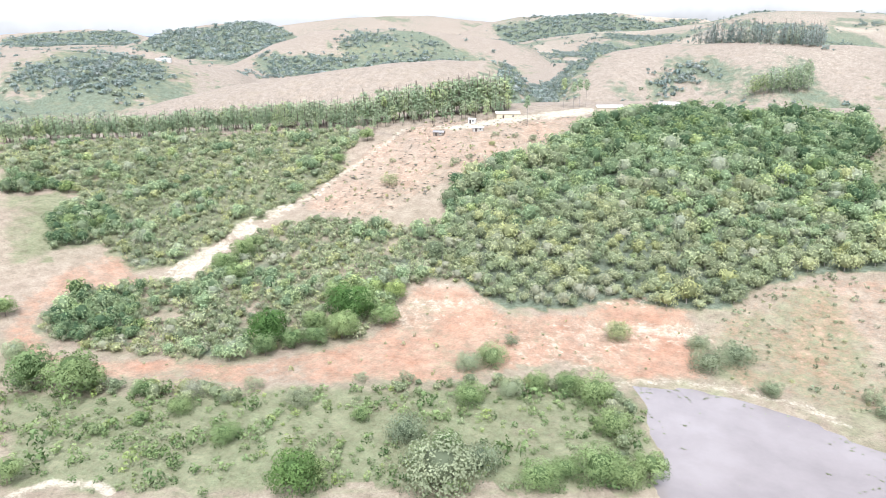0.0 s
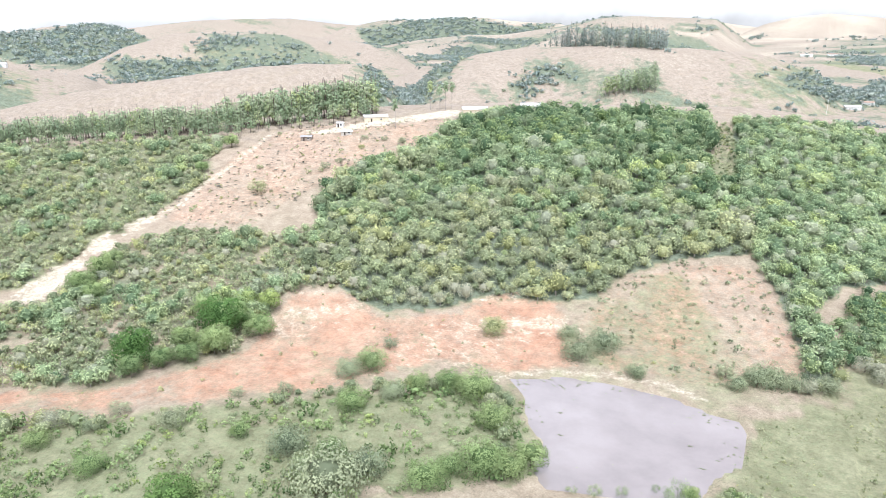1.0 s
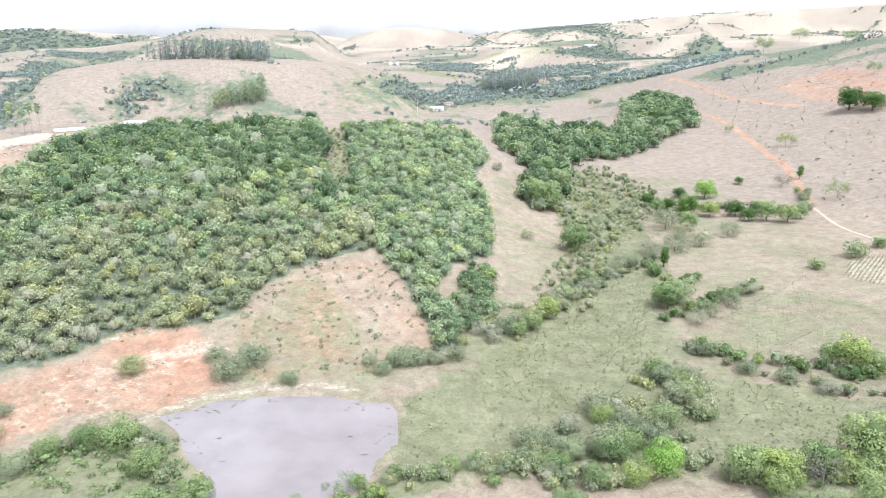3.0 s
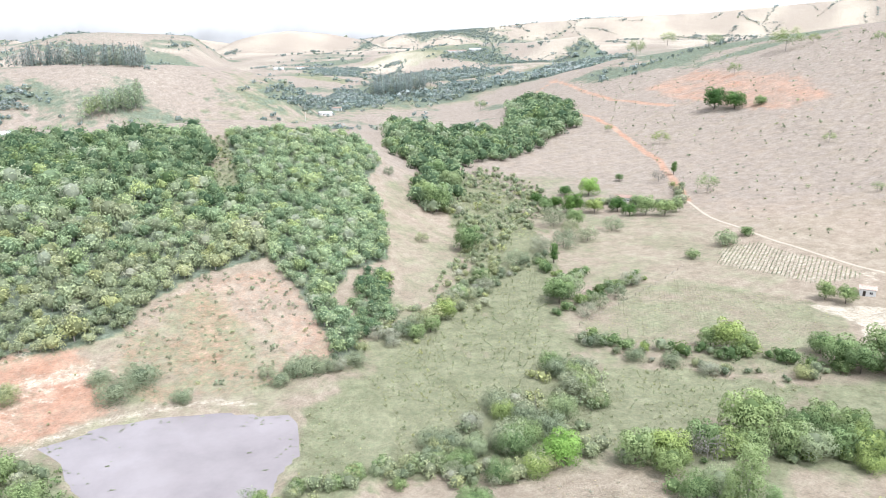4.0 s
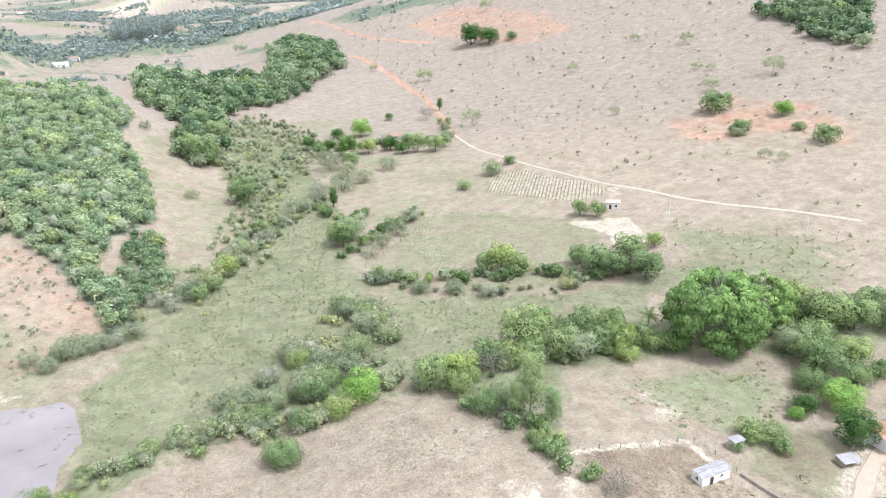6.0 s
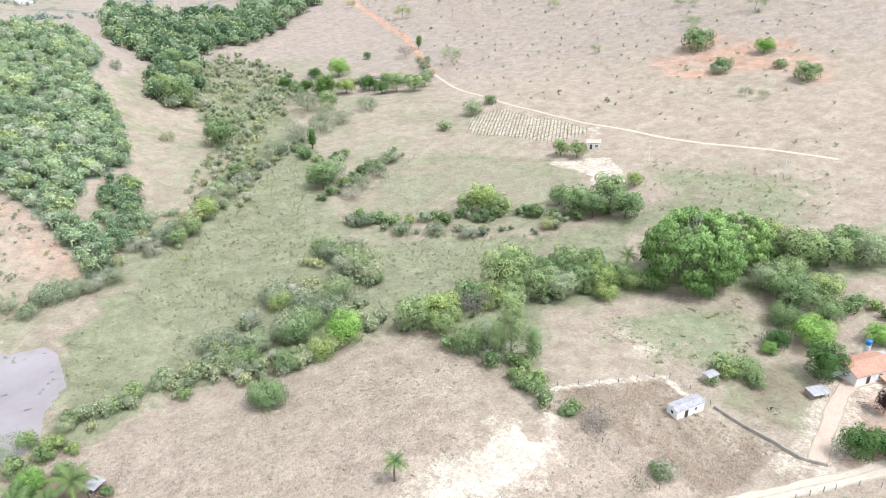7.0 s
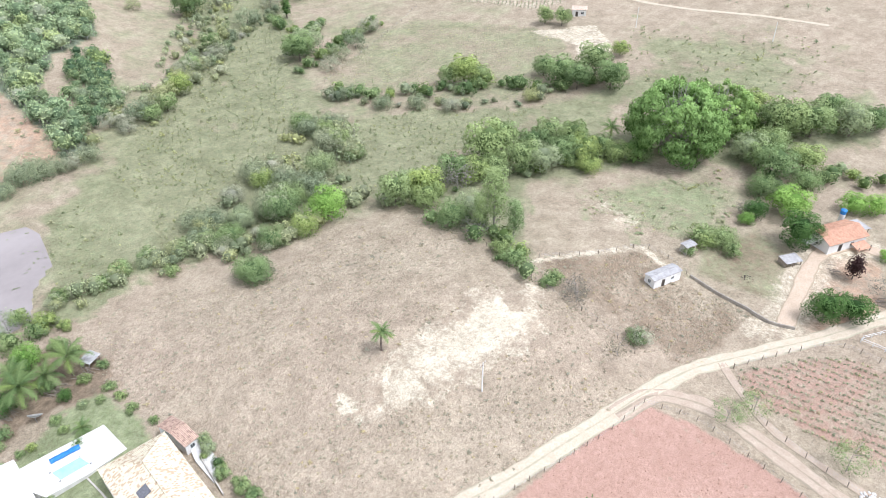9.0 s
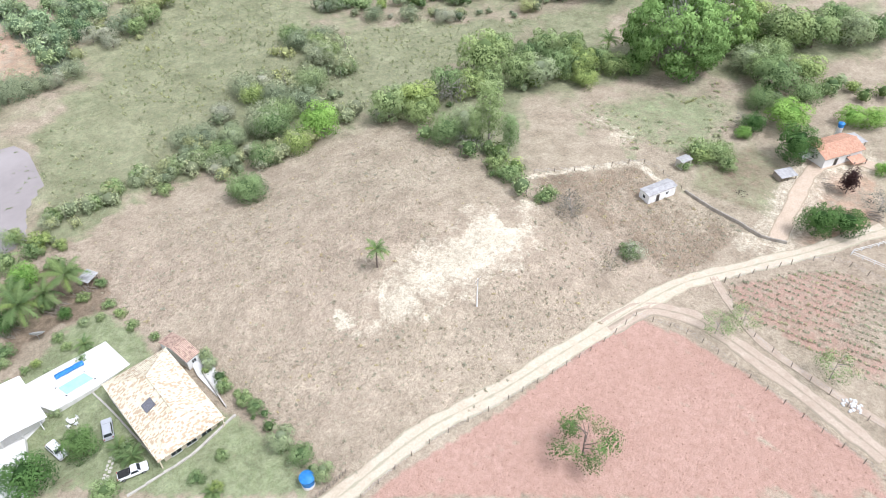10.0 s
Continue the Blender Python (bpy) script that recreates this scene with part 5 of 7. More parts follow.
plant_all("lime", [(370.7, 224.6, 12.3)], "pasture trees")
plant_all("grey", [(269.1, 426.2, 14.4), (262.5, 394.5, 10.6), (218.3, 393.2, 10.8)], "valley trees")
plant_all("cypress", [(285.8, 434.9, 6.6), (138.3, 303.4, 6.5)], "valley trees")
plant_all("tree", [(123.6, 255.6, 14.1), (118.2, 257.9, 9.4), (150.4, 189.2, 12.2), (147.2, 193.4, 9.2), (155.2, 187.2, 9.2), (210.5, 212.0, 8.1), (213.4, 205.1, 8.3), (186.6, 161.7, 13.9), (174.4, 165.9, 13.8), (182.9, 150.8, 13.3), (175.8, 159.3, 11.6), (205.8, 167.2, 7.1), (175.9, 175.8, 9.2), (251.1, 447.4, 6.5)], "valley trees")
plant_all("scrubby", [(155.0, 260.0, 10.5), (141.0, 248.2, 10.0), (130.3, 241.0, 9.1), (122.1, 235.3, 8.9), (152.7, 323.7, 14.5), (139.6, 322.6, 12.8), (169.1, 330.1, 13.5), (189.7, 342.1, 12.7), (119.4, 303.1, 13.2), (94.7, 280.5, 12.0), (75.8, 259.7, 10.9), (58.9, 238.5, 11.9), (49.7, 233.0, 9.6), (165.1, 363.8, 16.0), (167.3, 346.7, 12.4)], "valley shrubs")
plant_all("tree", [(84.4, 133.7, 10.2), (92.3, 132.3, 11.8), (91.8, 138.1, 9.1), (121.8, 127.7, 11.0), (126.8, 123.9, 11.0), (134.1, 124.6, 9.6), (139.8, 121.4, 9.7), (146.7, 121.3, 8.2), (131.8, 133.9, 9.9), (143.4, 129.4, 10.0), (195.0, 106.2, 12.1), (192.2, 93.3, 14.9), (197.9, 88.0, 13.2), (205.9, 80.8, 11.4), (213.1, 78.1, 9.9), (172.0, 87.3, 9.3), (171.5, 82.0, 12.1), (179.7, 78.9, 10.7), (211.0, 90.4, 10.2), (193.9, 97.1, 11.8)], "creek trees")
plant_all("tree", [(118.6, 137.4, 16.2), (89.0, 126.3, 8.6), (104.4, 136.0, 9.6), (109.4, 131.5, 9.0), (140.1, 122.7, 9.2), (128.8, 143.4, 10.5), (138.7, 134.9, 10.2), (147.4, 132.2, 8.7), (113.8, 129.6, 8.4)], "creek trees")
plant_all("column", [(94.8, 107.1, 10.5), (96.3, 101.8, 6.1), (91.5, 108.4, 5.9)], "creek trees", "", 1.0)
plant_all("grey", [(101.9, 130.2, 10.6), (89.8, 108.0, 7.9), (92.1, 77.6, 7.0), (98.4, 133.1, 7.6)], "creek trees")
plant_all("bush", [(89.0, 115.7, 9.6), (88.8, 93.1, 6.2), (89.4, 98.5, 5.3), (89.1, 82.8, 4.0), (60.4, 150.8, 11.0), (61.1, 139.0, 8.4), (43.3, 128.9, 8.9), (45.8, 149.1, 8.4), (40.9, 151.6, 7.0), (35.7, 153.0, 6.9), (19.7, 153.5, 6.0), (52.4, 140.1, 8.2), (29.3, 146.0, 4.2), (26.8, 155.5, 5.5), (15.4, 151.4, 5.2), (65.9, 155.4, 9.1), (51.0, 154.5, 7.3), (90.5, 197.5, 8.4), (92.7, 178.7, 8.8), (79.7, 165.3, 9.8), (92.8, 168.3, 7.1), (64.2, 170.0, 8.0), (94.3, 189.0, 7.3), (96.0, 117.9, 8.5), (5.9, 152.5, 5.1)], "creek bushes")
plant_all("lime", [(68.1, 140.2, 11.2), (-4.4, 133.3, 6.5)], "creek bushes")
plant_all("scrubby", [(44.3, 226.1, 7.3), (55.0, 237.0, 9.7), (62.9, 243.3, 10.0), (73.3, 255.4, 9.5), (83.0, 264.3, 9.9), (93.4, 273.4, 9.2), (10.5, 213.2, 9.7), (16.4, 213.1, 8.2), (24.2, 213.1, 6.7), (29.6, 215.7, 8.6), (64.5, 178.4, 8.2), (69.4, 169.9, 8.1), (45.3, 159.3, 8.8), (40.6, 163.2, 7.3), (113.6, 207.9, 7.0), (119.1, 194.0, 7.8), (127.8, 186.1, 7.8), (135.5, 176.9, 7.7), (159.8, 164.1, 7.7), (93.3, 60.8, 5.4)], "creek bushes")
plant_all("lime", [(159.0, 69.7, 11.4), (171.8, 60.9, 7.3), (175.0, 57.0, 6.7), (147.6, 74.2, 4.4), (159.2, 45.4, 4.4)], "yard trees")
plant_all("dark", [(148.7, 61.4, 10.8), (128.9, 43.2, 8.4), (133.6, 39.9, 8.4), (151.8, 74.3, 7.0), (-15.2, 83.4, 9.0), (-7.1, 84.6, 6.4)], "yard trees")
plant_all("copper", [(146.4, 46.6, 5.0)], "yard trees")
plant_all("grey", [(90.7, 75.9, 6.1), (151.1, 77.1, 5.6), (146.0, 38.8, 7.2), (86.3, 60.5, 5.5)], "yard trees")
plant_all("bush", [(90.9, 82.9, 4.8), (92.9, 61.7, 4.9), (42.4, 129.9, 8.5), (1.0, 144.2, 6.1), (131.6, 74.0, 5.9), (135.7, 72.3, 5.3), (125.8, 74.2, 3.6), (164.1, 74.7, 7.2), (162.3, 80.0, 8.7), (173.1, 74.2, 8.8)], "yard trees")
plant_all("open", [(-23.3, 142.9, 3.6), (-5.7, 147.4, 6.4), (-28.5, 141.9, 2.5), (-17.6, 145.4, 3.0), (-10.6, 149.9, 2.3)], "pond saplings", "thin leafy sapling at the pond's edge")
plant_all("open", [(90.0, 38.6, 5.5), (95.7, 37.1, 5.6), (96.5, 20.5, 6.2)], "field trees")
plant_all("tree", [(17.9, 65.4, 4.8), (19.0, 61.1, 4.3), (20.1, 56.6, 3.7), (16.8, 76.1, 3.3), (15.5, 80.9, 3.0), (17.7, 73.7, 3.1), (15.6, 86.9, 2.9), (-6.6, 73.5, 5.0), (15.7, 89.4, 2.6)], "garden hedge", "leafy green tree in a garden hedge")
plant_all("bush", [(4.9, 67.8, 2.9), (9.7, 69.4, 2.4), (6.7, 64.8, 2.2), (-7.2, 104.8, 2.8), (-1.8, 103.9, 2.6), (-3.0, 109.4, 2.3), (-8.6, 109.3, 2.2), (6.6, 114.6, 3.0), (7.6, 110.7, 2.8), (8.1, 105.8, 2.9), (1.4, 113.4, 2.5), (-3.6, 112.9, 2.5), (-14.0, 107.1, 3.0), (-10.6, 109.1, 2.0), (4.3, 112.3, 2.1), (-13.6, 113.6, 3.1), (-1.4, 79.7, 3.5), (-2.8, 79.6, 2.6), (-8.7, 95.3, 2.3), (10.4, 100.1, 2.2)], "garden shrubs", "trimmed round garden shrub on a lawn")
plant_all("bush", [(175.1, 92.8, 11.1), (182.2, 90.4, 11.2), (135.4, 72.4, 7.9), (132.1, 76.2, 6.6), (133.6, 68.3, 5.1), (136.4, 116.0, 7.8), (147.8, 115.9, 9.7), (153.1, 112.3, 8.1)], "creek bushes")
plant_all("lone", [(53.2, 35.4, 8.6)], "field trees")
plant_all("dark", [(203.4, 433.5, 9.4), (188.6, 390.4, 15.3), (185.4, 406.4, 10.2), (178.7, 422.6, 9.7), (214.9, 382.8, 12.2), (215.1, 368.6, 9.9)], "farmhouse trees")
plant_all("lime", [(216.2, 423.7, 15.2)], "farmhouse trees")
plant_all("tree", [(224.0, 365.4, 12.6), (231.4, 357.1, 12.6), (200.6, 384.6, 12.0), (240.6, 360.1, 8.7), (229.1, 385.2, 9.7), (174.6, 399.2, 10.0)], "farmhouse trees")
plant_all("bush", [(-6.0, 141.3, 6.6), (-0.9, 142.9, 5.5), (1.6, 135.2, 4.5), (-2.7, 123.5, 4.0), (3.3, 120.4, 3.1), (-12.6, 115.8, 4.5), (7.3, 122.4, 2.9), (4.1, 130.6, 3.2), (-2.9, 150.0, 4.9), (4.3, 141.0, 3.6)], "palm yard shrubs")
plant_all("dark", [(-6.5, 130.5, 5.8), (-10.6, 122.7, 5.4), (-0.7, 117.9, 3.2)], "palm yard trees")

# ---- roads ----
def glide(points, step=1.5):
    """A smooth line through plan points (Catmull-Rom), about step metres from point to point."""
    p = [Vector(q) for q in points]
    p = [2 * p[0] - p[1]] + p + [2 * p[-1] - p[-2]]
    out = []
    for a, b, c, d in zip(p, p[1:], p[2:], p[3:]):
        n = max(2, int((c - b).length / step))
        for k in range(n):
            s = k / n
            out.append(0.5 * (2 * b + (c - a) * s + (2 * a - 5 * b + 4 * c - d) * s * s + (3 * b - a - 3 * c + d) * s**3))
    return out + [p[-2]]


def road_material(name, soil, soil_2, weeds):
    m, n, l, b = material(name, 0.95, 0, 0.1)
    a = n.new("ShaderNodeAttribute")
    a.attribute_name = "across"
    s = n.new("ShaderNodeSeparateColor")
    l.new(a.outputs["Color"], s.inputs[0])
    f = noise_tex(n, l, 0.5, 5)
    g = noise_tex(n, l, 3.0, 4)
    c = mix(n, l, ramp(n, l, f, ((0.3, 0.0), (0.7, 1.0))), soil, soil_2)
    v = arith(n, l, "ADD", s.outputs[0], arith(n, l, "MULTIPLY", arith(n, l, "SUBTRACT", f, 0.5), 1.6))
    c = mix(n, l, ramp(n, l, v, ((0.55, 0.0), (0.95, 0.85))), c, weeds)
    c = mix(n, l, arith(n, l, "MULTIPLY", ramp(n, l, g, ((0.4, 1.0), (0.6, 0.0))), 0.25), c, tuple(x * 0.6 for x in soil))
    l.new(c, b.inputs["Base Color"])
    bump(n, l, b, g, 0.5, 0.08)
    return m


SAND_ROAD = road_material("sandy_road", (0.51, 0.43, 0.32), (0.62, 0.54, 0.42), (0.36, 0.34, 0.24))
EARTH_ROAD = road_material("earth_track", (0.42, 0.33, 0.25), (0.52, 0.43, 0.34), (0.29, 0.25, 0.18))
DRIVE_SOIL = road_material("drive_soil", (0.51, 0.4, 0.295), (0.61, 0.49, 0.375), (0.36, 0.3, 0.21))


def road(points, wide, mat, label, centre=0.95):
    line = glide(points)
    us = (-1, -0.8, -0.55, -0.3, 0, 0.3, 0.55, 0.8, 1)
    dips = (0.0, 0.05, -0.02, 0.0, 0.06, 0.0, -0.02, 0.05, 0.0)
    weed = (1.3, 0.7, 0.0, 0.1, centre, 0.1, 0.0, 0.7, 1.3)
    V, Q, A = [], [], []
    for k, p in enumerate(line):
        d = (line[min(k + 1, len(line) - 1)] - line[max(k - 1, 0)]).normalized()
        w = wide / 2 * (1 + 0.1 * math.sin(k * 0.7) + 0.07 * math.sin(k * 1.9))
        for u, h, a in zip(us, dips, weed):
            x, y = p.x - d.y * u * w, p.y + d.x * u * w
            V.append((x, y, at_ground(x, y) + 0.05 + h + (-0.12 if abs(u) == 1 else 0.03)))
            A.append((a, 0, 0))
    m = len(us)
    F = []
    for k in range(len(line) - 1):
        for j in range(m - 1):
            i = k * m + j
            F += [(i, i + 1, i + m + 1), (i, i + m + 1, i + m)]
    me = tri_mesh("road", np.array(V), np.array(F)[:, ::-1], [mat])
    at = me.color_attributes.new("across", "FLOAT_COLOR", "POINT")
    at.data.foreach_set("color", np.concatenate([np.array(A), np.ones((len(A), 1))], 1).astype(np.float32).ravel())
    me.polygons.foreach_set("use_smooth", np.ones(len(F), bool))
    return tagged(new("road", me), label, "road", kind="structure")


road(ROAD_MAIN, 3.9, SAND_ROAD, "pale sandy country road with two wheel tracks")
road(ROAD_FARM, 4.2, EARTH_ROAD, "rutted earth farm track between fences")
road(ROAD_PATH, 1.8, EARTH_ROAD, "narrow worn path along a crop field", 0.1)
road(ROAD_DRIVE, 3.8, DRIVE_SOIL, "bare sandy drive to a farmhouse yard", 0.0)
road(ROAD_FAR, 1.9, SAND_ROAD, "pale dirt road along the foot of the pasture", 0.3)

# ---- building materials ----
WHITE_WALL = simple("white_plaster", (0.72, 0.7, 0.66), (0.84, 0.83, 0.8), 0.8, 0.9)
CREAM_WALL = simple("cream_plaster", (0.6, 0.52, 0.38), (0.72, 0.64, 0.48), 0.8, 0.9)
GREY_WALL = simple("weathered_render", (0.42, 0.39, 0.34), (0.62, 0.58, 0.52), 0.9, 0.95)
CONCRETE = simple("pale_concrete", (0.6, 0.58, 0.54), (0.78, 0.77, 0.74), 0.5, 0.9)
DARK_WALL = simple("old_stone_wall", (0.28, 0.25, 0.21), (0.46, 0.42, 0.36), 0.8, 0.95, bumps=0.5)
STONE = simple("stone", (0.42, 0.39, 0.33), (0.66, 0.62, 0.54), 2.0, 0.9, bumps=0.5)
WHITE_METAL = simple("white_sheet_roof", (0.78, 0.78, 0.78), (0.88, 0.88, 0.88), 0.3, 0.5)
GREY_SHEET = simple("grey_fibre_sheet", (0.3, 0.29, 0.28), (0.52, 0.51, 0.5), 1.2, 0.85)
WOOD = simple("grey_wood", (0.22, 0.18, 0.14), (0.38, 0.33, 0.27), 3.0, 0.95)
DARK_GLASS = simple("dark_glass", (0.02, 0.025, 0.03), (0.05, 0.055, 0.06), 1.0, 0.08, spec=0.6, bumps=0)
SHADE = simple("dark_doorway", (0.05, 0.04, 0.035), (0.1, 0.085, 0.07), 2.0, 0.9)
CAR_WHITE = simple("white_car_paint", (0.78, 0.78, 0.79), (0.84, 0.84, 0.85), 0.5, 0.25, spec=0.5, bumps=0)
CAR_SILVER = simple("silver_car_paint", (0.55, 0.56, 0.58), (0.62, 0.63, 0.65), 0.5, 0.3, 0.4, spec=0.5, bumps=0)
RUBBER = simple("tyre_rubber", (0.02, 0.02, 0.02), (0.04, 0.04, 0.04), 4.0, 0.9)
RIM = simple("wheel_rim", (0.4, 0.4, 0.42), (0.5, 0.5, 0.52), 4.0, 0.35, 0.8)
RED_LAMP = simple("tail_lamp", (0.45, 0.03, 0.02), (0.55, 0.05, 0.03), 4.0, 0.2, bumps=0)
BLUE_PLASTIC = simple("blue_plastic", (0.02, 0.16, 0.45), (0.05, 0.25, 0.58), 1.5, 0.5)
POOL_WATER = simple("pool_water", (0.3, 0.62, 0.68), (0.42, 0.74, 0.78), 0.6, 0.05, spec=0.5, bumps=0)
SOLAR = simple("solar_glass", (0.12, 0.12, 0.13), (0.2, 0.2, 0.22), 3.0, 0.25, spec=0.5, bumps=0)
DISH = simple("mesh_dish", (0.55, 0.55, 0.53), (0.68, 0.68, 0.66), 6.0, 0.6)
WHITE_PAINT = simple("white_paint", (0.74, 0.74, 0.72), (0.84, 0.84, 0.82), 3.0, 0.7)
EARTH = simple("turned_earth", (0.3, 0.18, 0.13), (0.46, 0.3, 0.22), 2.0, 1.0, bumps=0.6)
TUFT_DRY = leaf_material("dry_tufts", (0.42, 0.365, 0.27), (0.58, 0.52, 0.4), (0.52, 0.48, 0.34), 0.45)
TUFT_GREEN = leaf_material("green_tufts", (0.3, 0.32, 0.18), (0.5, 0.51, 0.3), (0.5, 0.47, 0.34), 0.4)


def tile_material(name, body, stain, share):
    """Barrel tiles: each tile its own tone, some of them stained."""
    m, n, l, b = material(name, 0.9, 0, 0.15)
    co = n.new("ShaderNodeTexCoord").outputs["Object"]
    snap = n.new("ShaderNodeVectorMath")
    snap.operation = "SNAP"
    snap.inputs[1].default_value = (0.26, 0.42, 0.5)
    l.new(co, snap.inputs[0])
    w = n.new("ShaderNodeTexWhiteNoise")
    l.new(snap.outputs[0], w.inputs[0])
    big = noise_tex(n, l, 0.25, 3)
    c = mix(n, l, w.outputs["Value"], tuple(v * 0.8 for v in body), tuple(min(0.85, v * 1.12) for v in body))
    v = arith(n, l, "ADD", w.outputs["Value"], arith(n, l, "MULTIPLY", arith(n, l, "SUBTRACT", big, 0.5), 0.9))
    c = mix(n, l, ramp(n, l, v, ((1 - share, 0.0), (1 - share * 0.6, 0.85))), c, stain)
    l.new(c, b.inputs["Base Color"])
    return m


TILE_CREAM = tile_material("cream_barrel_tiles", (0.72, 0.655, 0.5), (0.4, 0.29, 0.19), 0.42)
TILE_RED = tile_material("terracotta_tiles", (0.6, 0.36, 0.25), (0.46, 0.25, 0.17), 0.25)
TILE_PALE = tile_material("pale_clay_tiles", (0.66, 0.53, 0.43), (0.42, 0.29, 0.21), 0.25)
TILE_OLD = tile_material("old_clay_tiles", (0.5, 0.36, 0.28), (0.28, 0.19, 0.15), 0.35)


def add_box(bm, x0, x1, y0, y1, z0, z1, m=None):
    vs = [bm.verts.new(c) for c in ((x0, y0, z0), (x1, y0, z0), (x1, y1, z0), (x0, y1, z0), (x0, y0, z1), (x1, y0, z1), (x1, y1, z1), (x0, y1, z1))]
    for f in ((3, 2, 1, 0), (4, 5, 6, 7), (0, 1, 5, 4), (1, 2, 6, 5), (2, 3, 7, 6), (3, 0, 4, 7)):
        bm.faces.new([vs[i] for i in f])
    if m is not None:
        bmesh.ops.transform(bm, matrix=m, verts=vs)
    return vs


def block(name, dims, mat, parent=None, label="", m=None, bevel=0.0):
    """A box part with rounded edges: (x0, x1, y0, y1, z0, z1)."""
    bm = bmesh.new()
    add_box(bm, *dims, m)
    if bevel:
        bmesh.ops.bevel(bm, geom=list(bm.edges), offset=bevel, segments=2, affect="EDGES")
    return part(name, bm, mat, parent, label)


def tube(name, r0, r1, z0, z1, mat, parent=None, label="", ns=12, m=None, cap=True):
    bm = bmesh.new()
    bmesh.ops.create_cone(bm, cap_ends=cap, segments=ns, radius1=r0, radius2=r1, depth=z1 - z0, matrix=(m or Matrix()) @ Matrix.Translation((0, 0, (z0 + z1) / 2)))
    return part(name, bm, mat, parent, label)


def thing(name, label, category, x, y, rot=0.0, group="", z=None):
    root = new(name)
    root.empty_display_size = 0.3
    root.matrix_basis = pose(x, y, at_ground(x, y) if z is None else z, 0, 0, rot)
    return tagged(root, label, category, group)


def tiled_slope(bm, o, along_dir, in_dir, length, depth_at, rise, z, pitch=0.26, thick=0.07):
    """A roof slope of barrel tile columns, from the eave inwards; depth_at(u) is the run of the column at u."""
    n = max(2, int(length / pitch))
    w = length / n
    prof = ((0.0, 0.0), (0.2, 0.05), (0.5, 0.075), (0.8, 0.05), (1.0, 0.0))
    last = []
    for k in range(n):
        rings = last[-1:]
        for p, h in prof[len(rings):]:
            u = (k + p) * w
            d = max(0.02, depth_at(u))
            a = o + along_dir * u
            e = a + in_dir * d
            rings.append((bm.verts.new((a.x, a.y, z + h)), bm.verts.new((e.x, e.y, z + rise * d + h))))
        for (p, q), (r, s) in zip(rings, rings[1:]):
            bm.faces.new((p, r, s, q))
        last = rings


def hip_roof(parent, L, W, z, rise, mat, over=0.0, name="roof", label=""):
    """Hip roof over a plan L (x) by W (y), middle at 0."""
    bm = bmesh.new()
    a, b = L / 2, W / 2
    V = Vector
    tiled_slope(bm, V((-a, -b, 0)), V((1, 0, 0)), V((0, 1, 0)), L, lambda u: min(b, u, L - u), rise, z)
    tiled_slope(bm, V((a, b, 0)), V((-1, 0, 0)), V((0, -1, 0)), L, lambda u: min(b, u, L - u), rise, z)
    tiled_slope(bm, V((a, -b, 0)), V((0, 1, 0)), V((-1, 0, 0)), W, lambda u: min(u, W - u, a), rise, z)
    tiled_slope(bm, V((-a, b, 0)), V((0, -1, 0)), V((1, 0, 0)), W, lambda u: min(u, W - u, a), rise, z)
    roof = part(name, bm, mat, parent, label)
    block("eave_board", (-a + 0.1, a - 0.1, -b + 0.1, b - 0.1, z - 0.14, z - 0.02), WOOD, roof)
    top = z + rise * b + 0.08
    for p, q in (((-a, -b, z), (-a + b, 0, top)), ((-a, b, z), (-a + b, 0, top)), ((a, -b, z), (a - b, 0, top)), ((a, b, z), (a - b, 0, top)), ((-a + b, 0, top), (a - b, 0, top))):
        v, f = limb(p, q, 0.14, 0.14, 6)
        me = tri_mesh("ridge_cap", v, f, [mat])
        new("ridge_cap", me).parent = roof
    return roof


def gable_roof(parent, L, W, z, rise, mat, sheet=False, name="roof", label=""):
    bm = bmesh.new()
    a, b = L / 2, W / 2
    V = Vector
    if sheet:
        for s in (-1, 1):
            n = max(4, int(L / 0.18))
            rows = []
            for k in range(n + 1):
                x, h = -a + L * k / n, 0.03 * (k % 2)
                rows.append((bm.verts.new((x, s * b, z + h)), bm.verts.new((x, 0, z + rise * b + h))))
            for (p, q), (r, t) in zip(rows, rows[1:]):
                bm.faces.new((p, r, t, q) if s < 0 else (q, t, r, p))
    else:
        tiled_slope(bm, V((-a, -b, 0)), V((1, 0, 0)), V((0, 1, 0)), L, lambda u: b, rise, z)
        tiled_slope(bm, V((a, b, 0)), V((-1, 0, 0)), V((0, -1, 0)), L, lambda u: b, rise, z)
    roof = part(name, bm, mat, parent, label)
    block("purlin", (-a + 0.05, a - 0.05, -b + 0.06, -b + 0.16, z - 0.12, z - 0.02), WOOD, roof)
    block("purlin", (-a + 0.05, a - 0.05, b - 0.16, b - 0.06, z - 0.12, z - 0.02), WOOD, roof)
    block("ridge_cap", (-a, a, -0.12, 0.12, z + rise * b, z + rise * b + 0.1), mat, roof, bevel=0.03)
    return roof


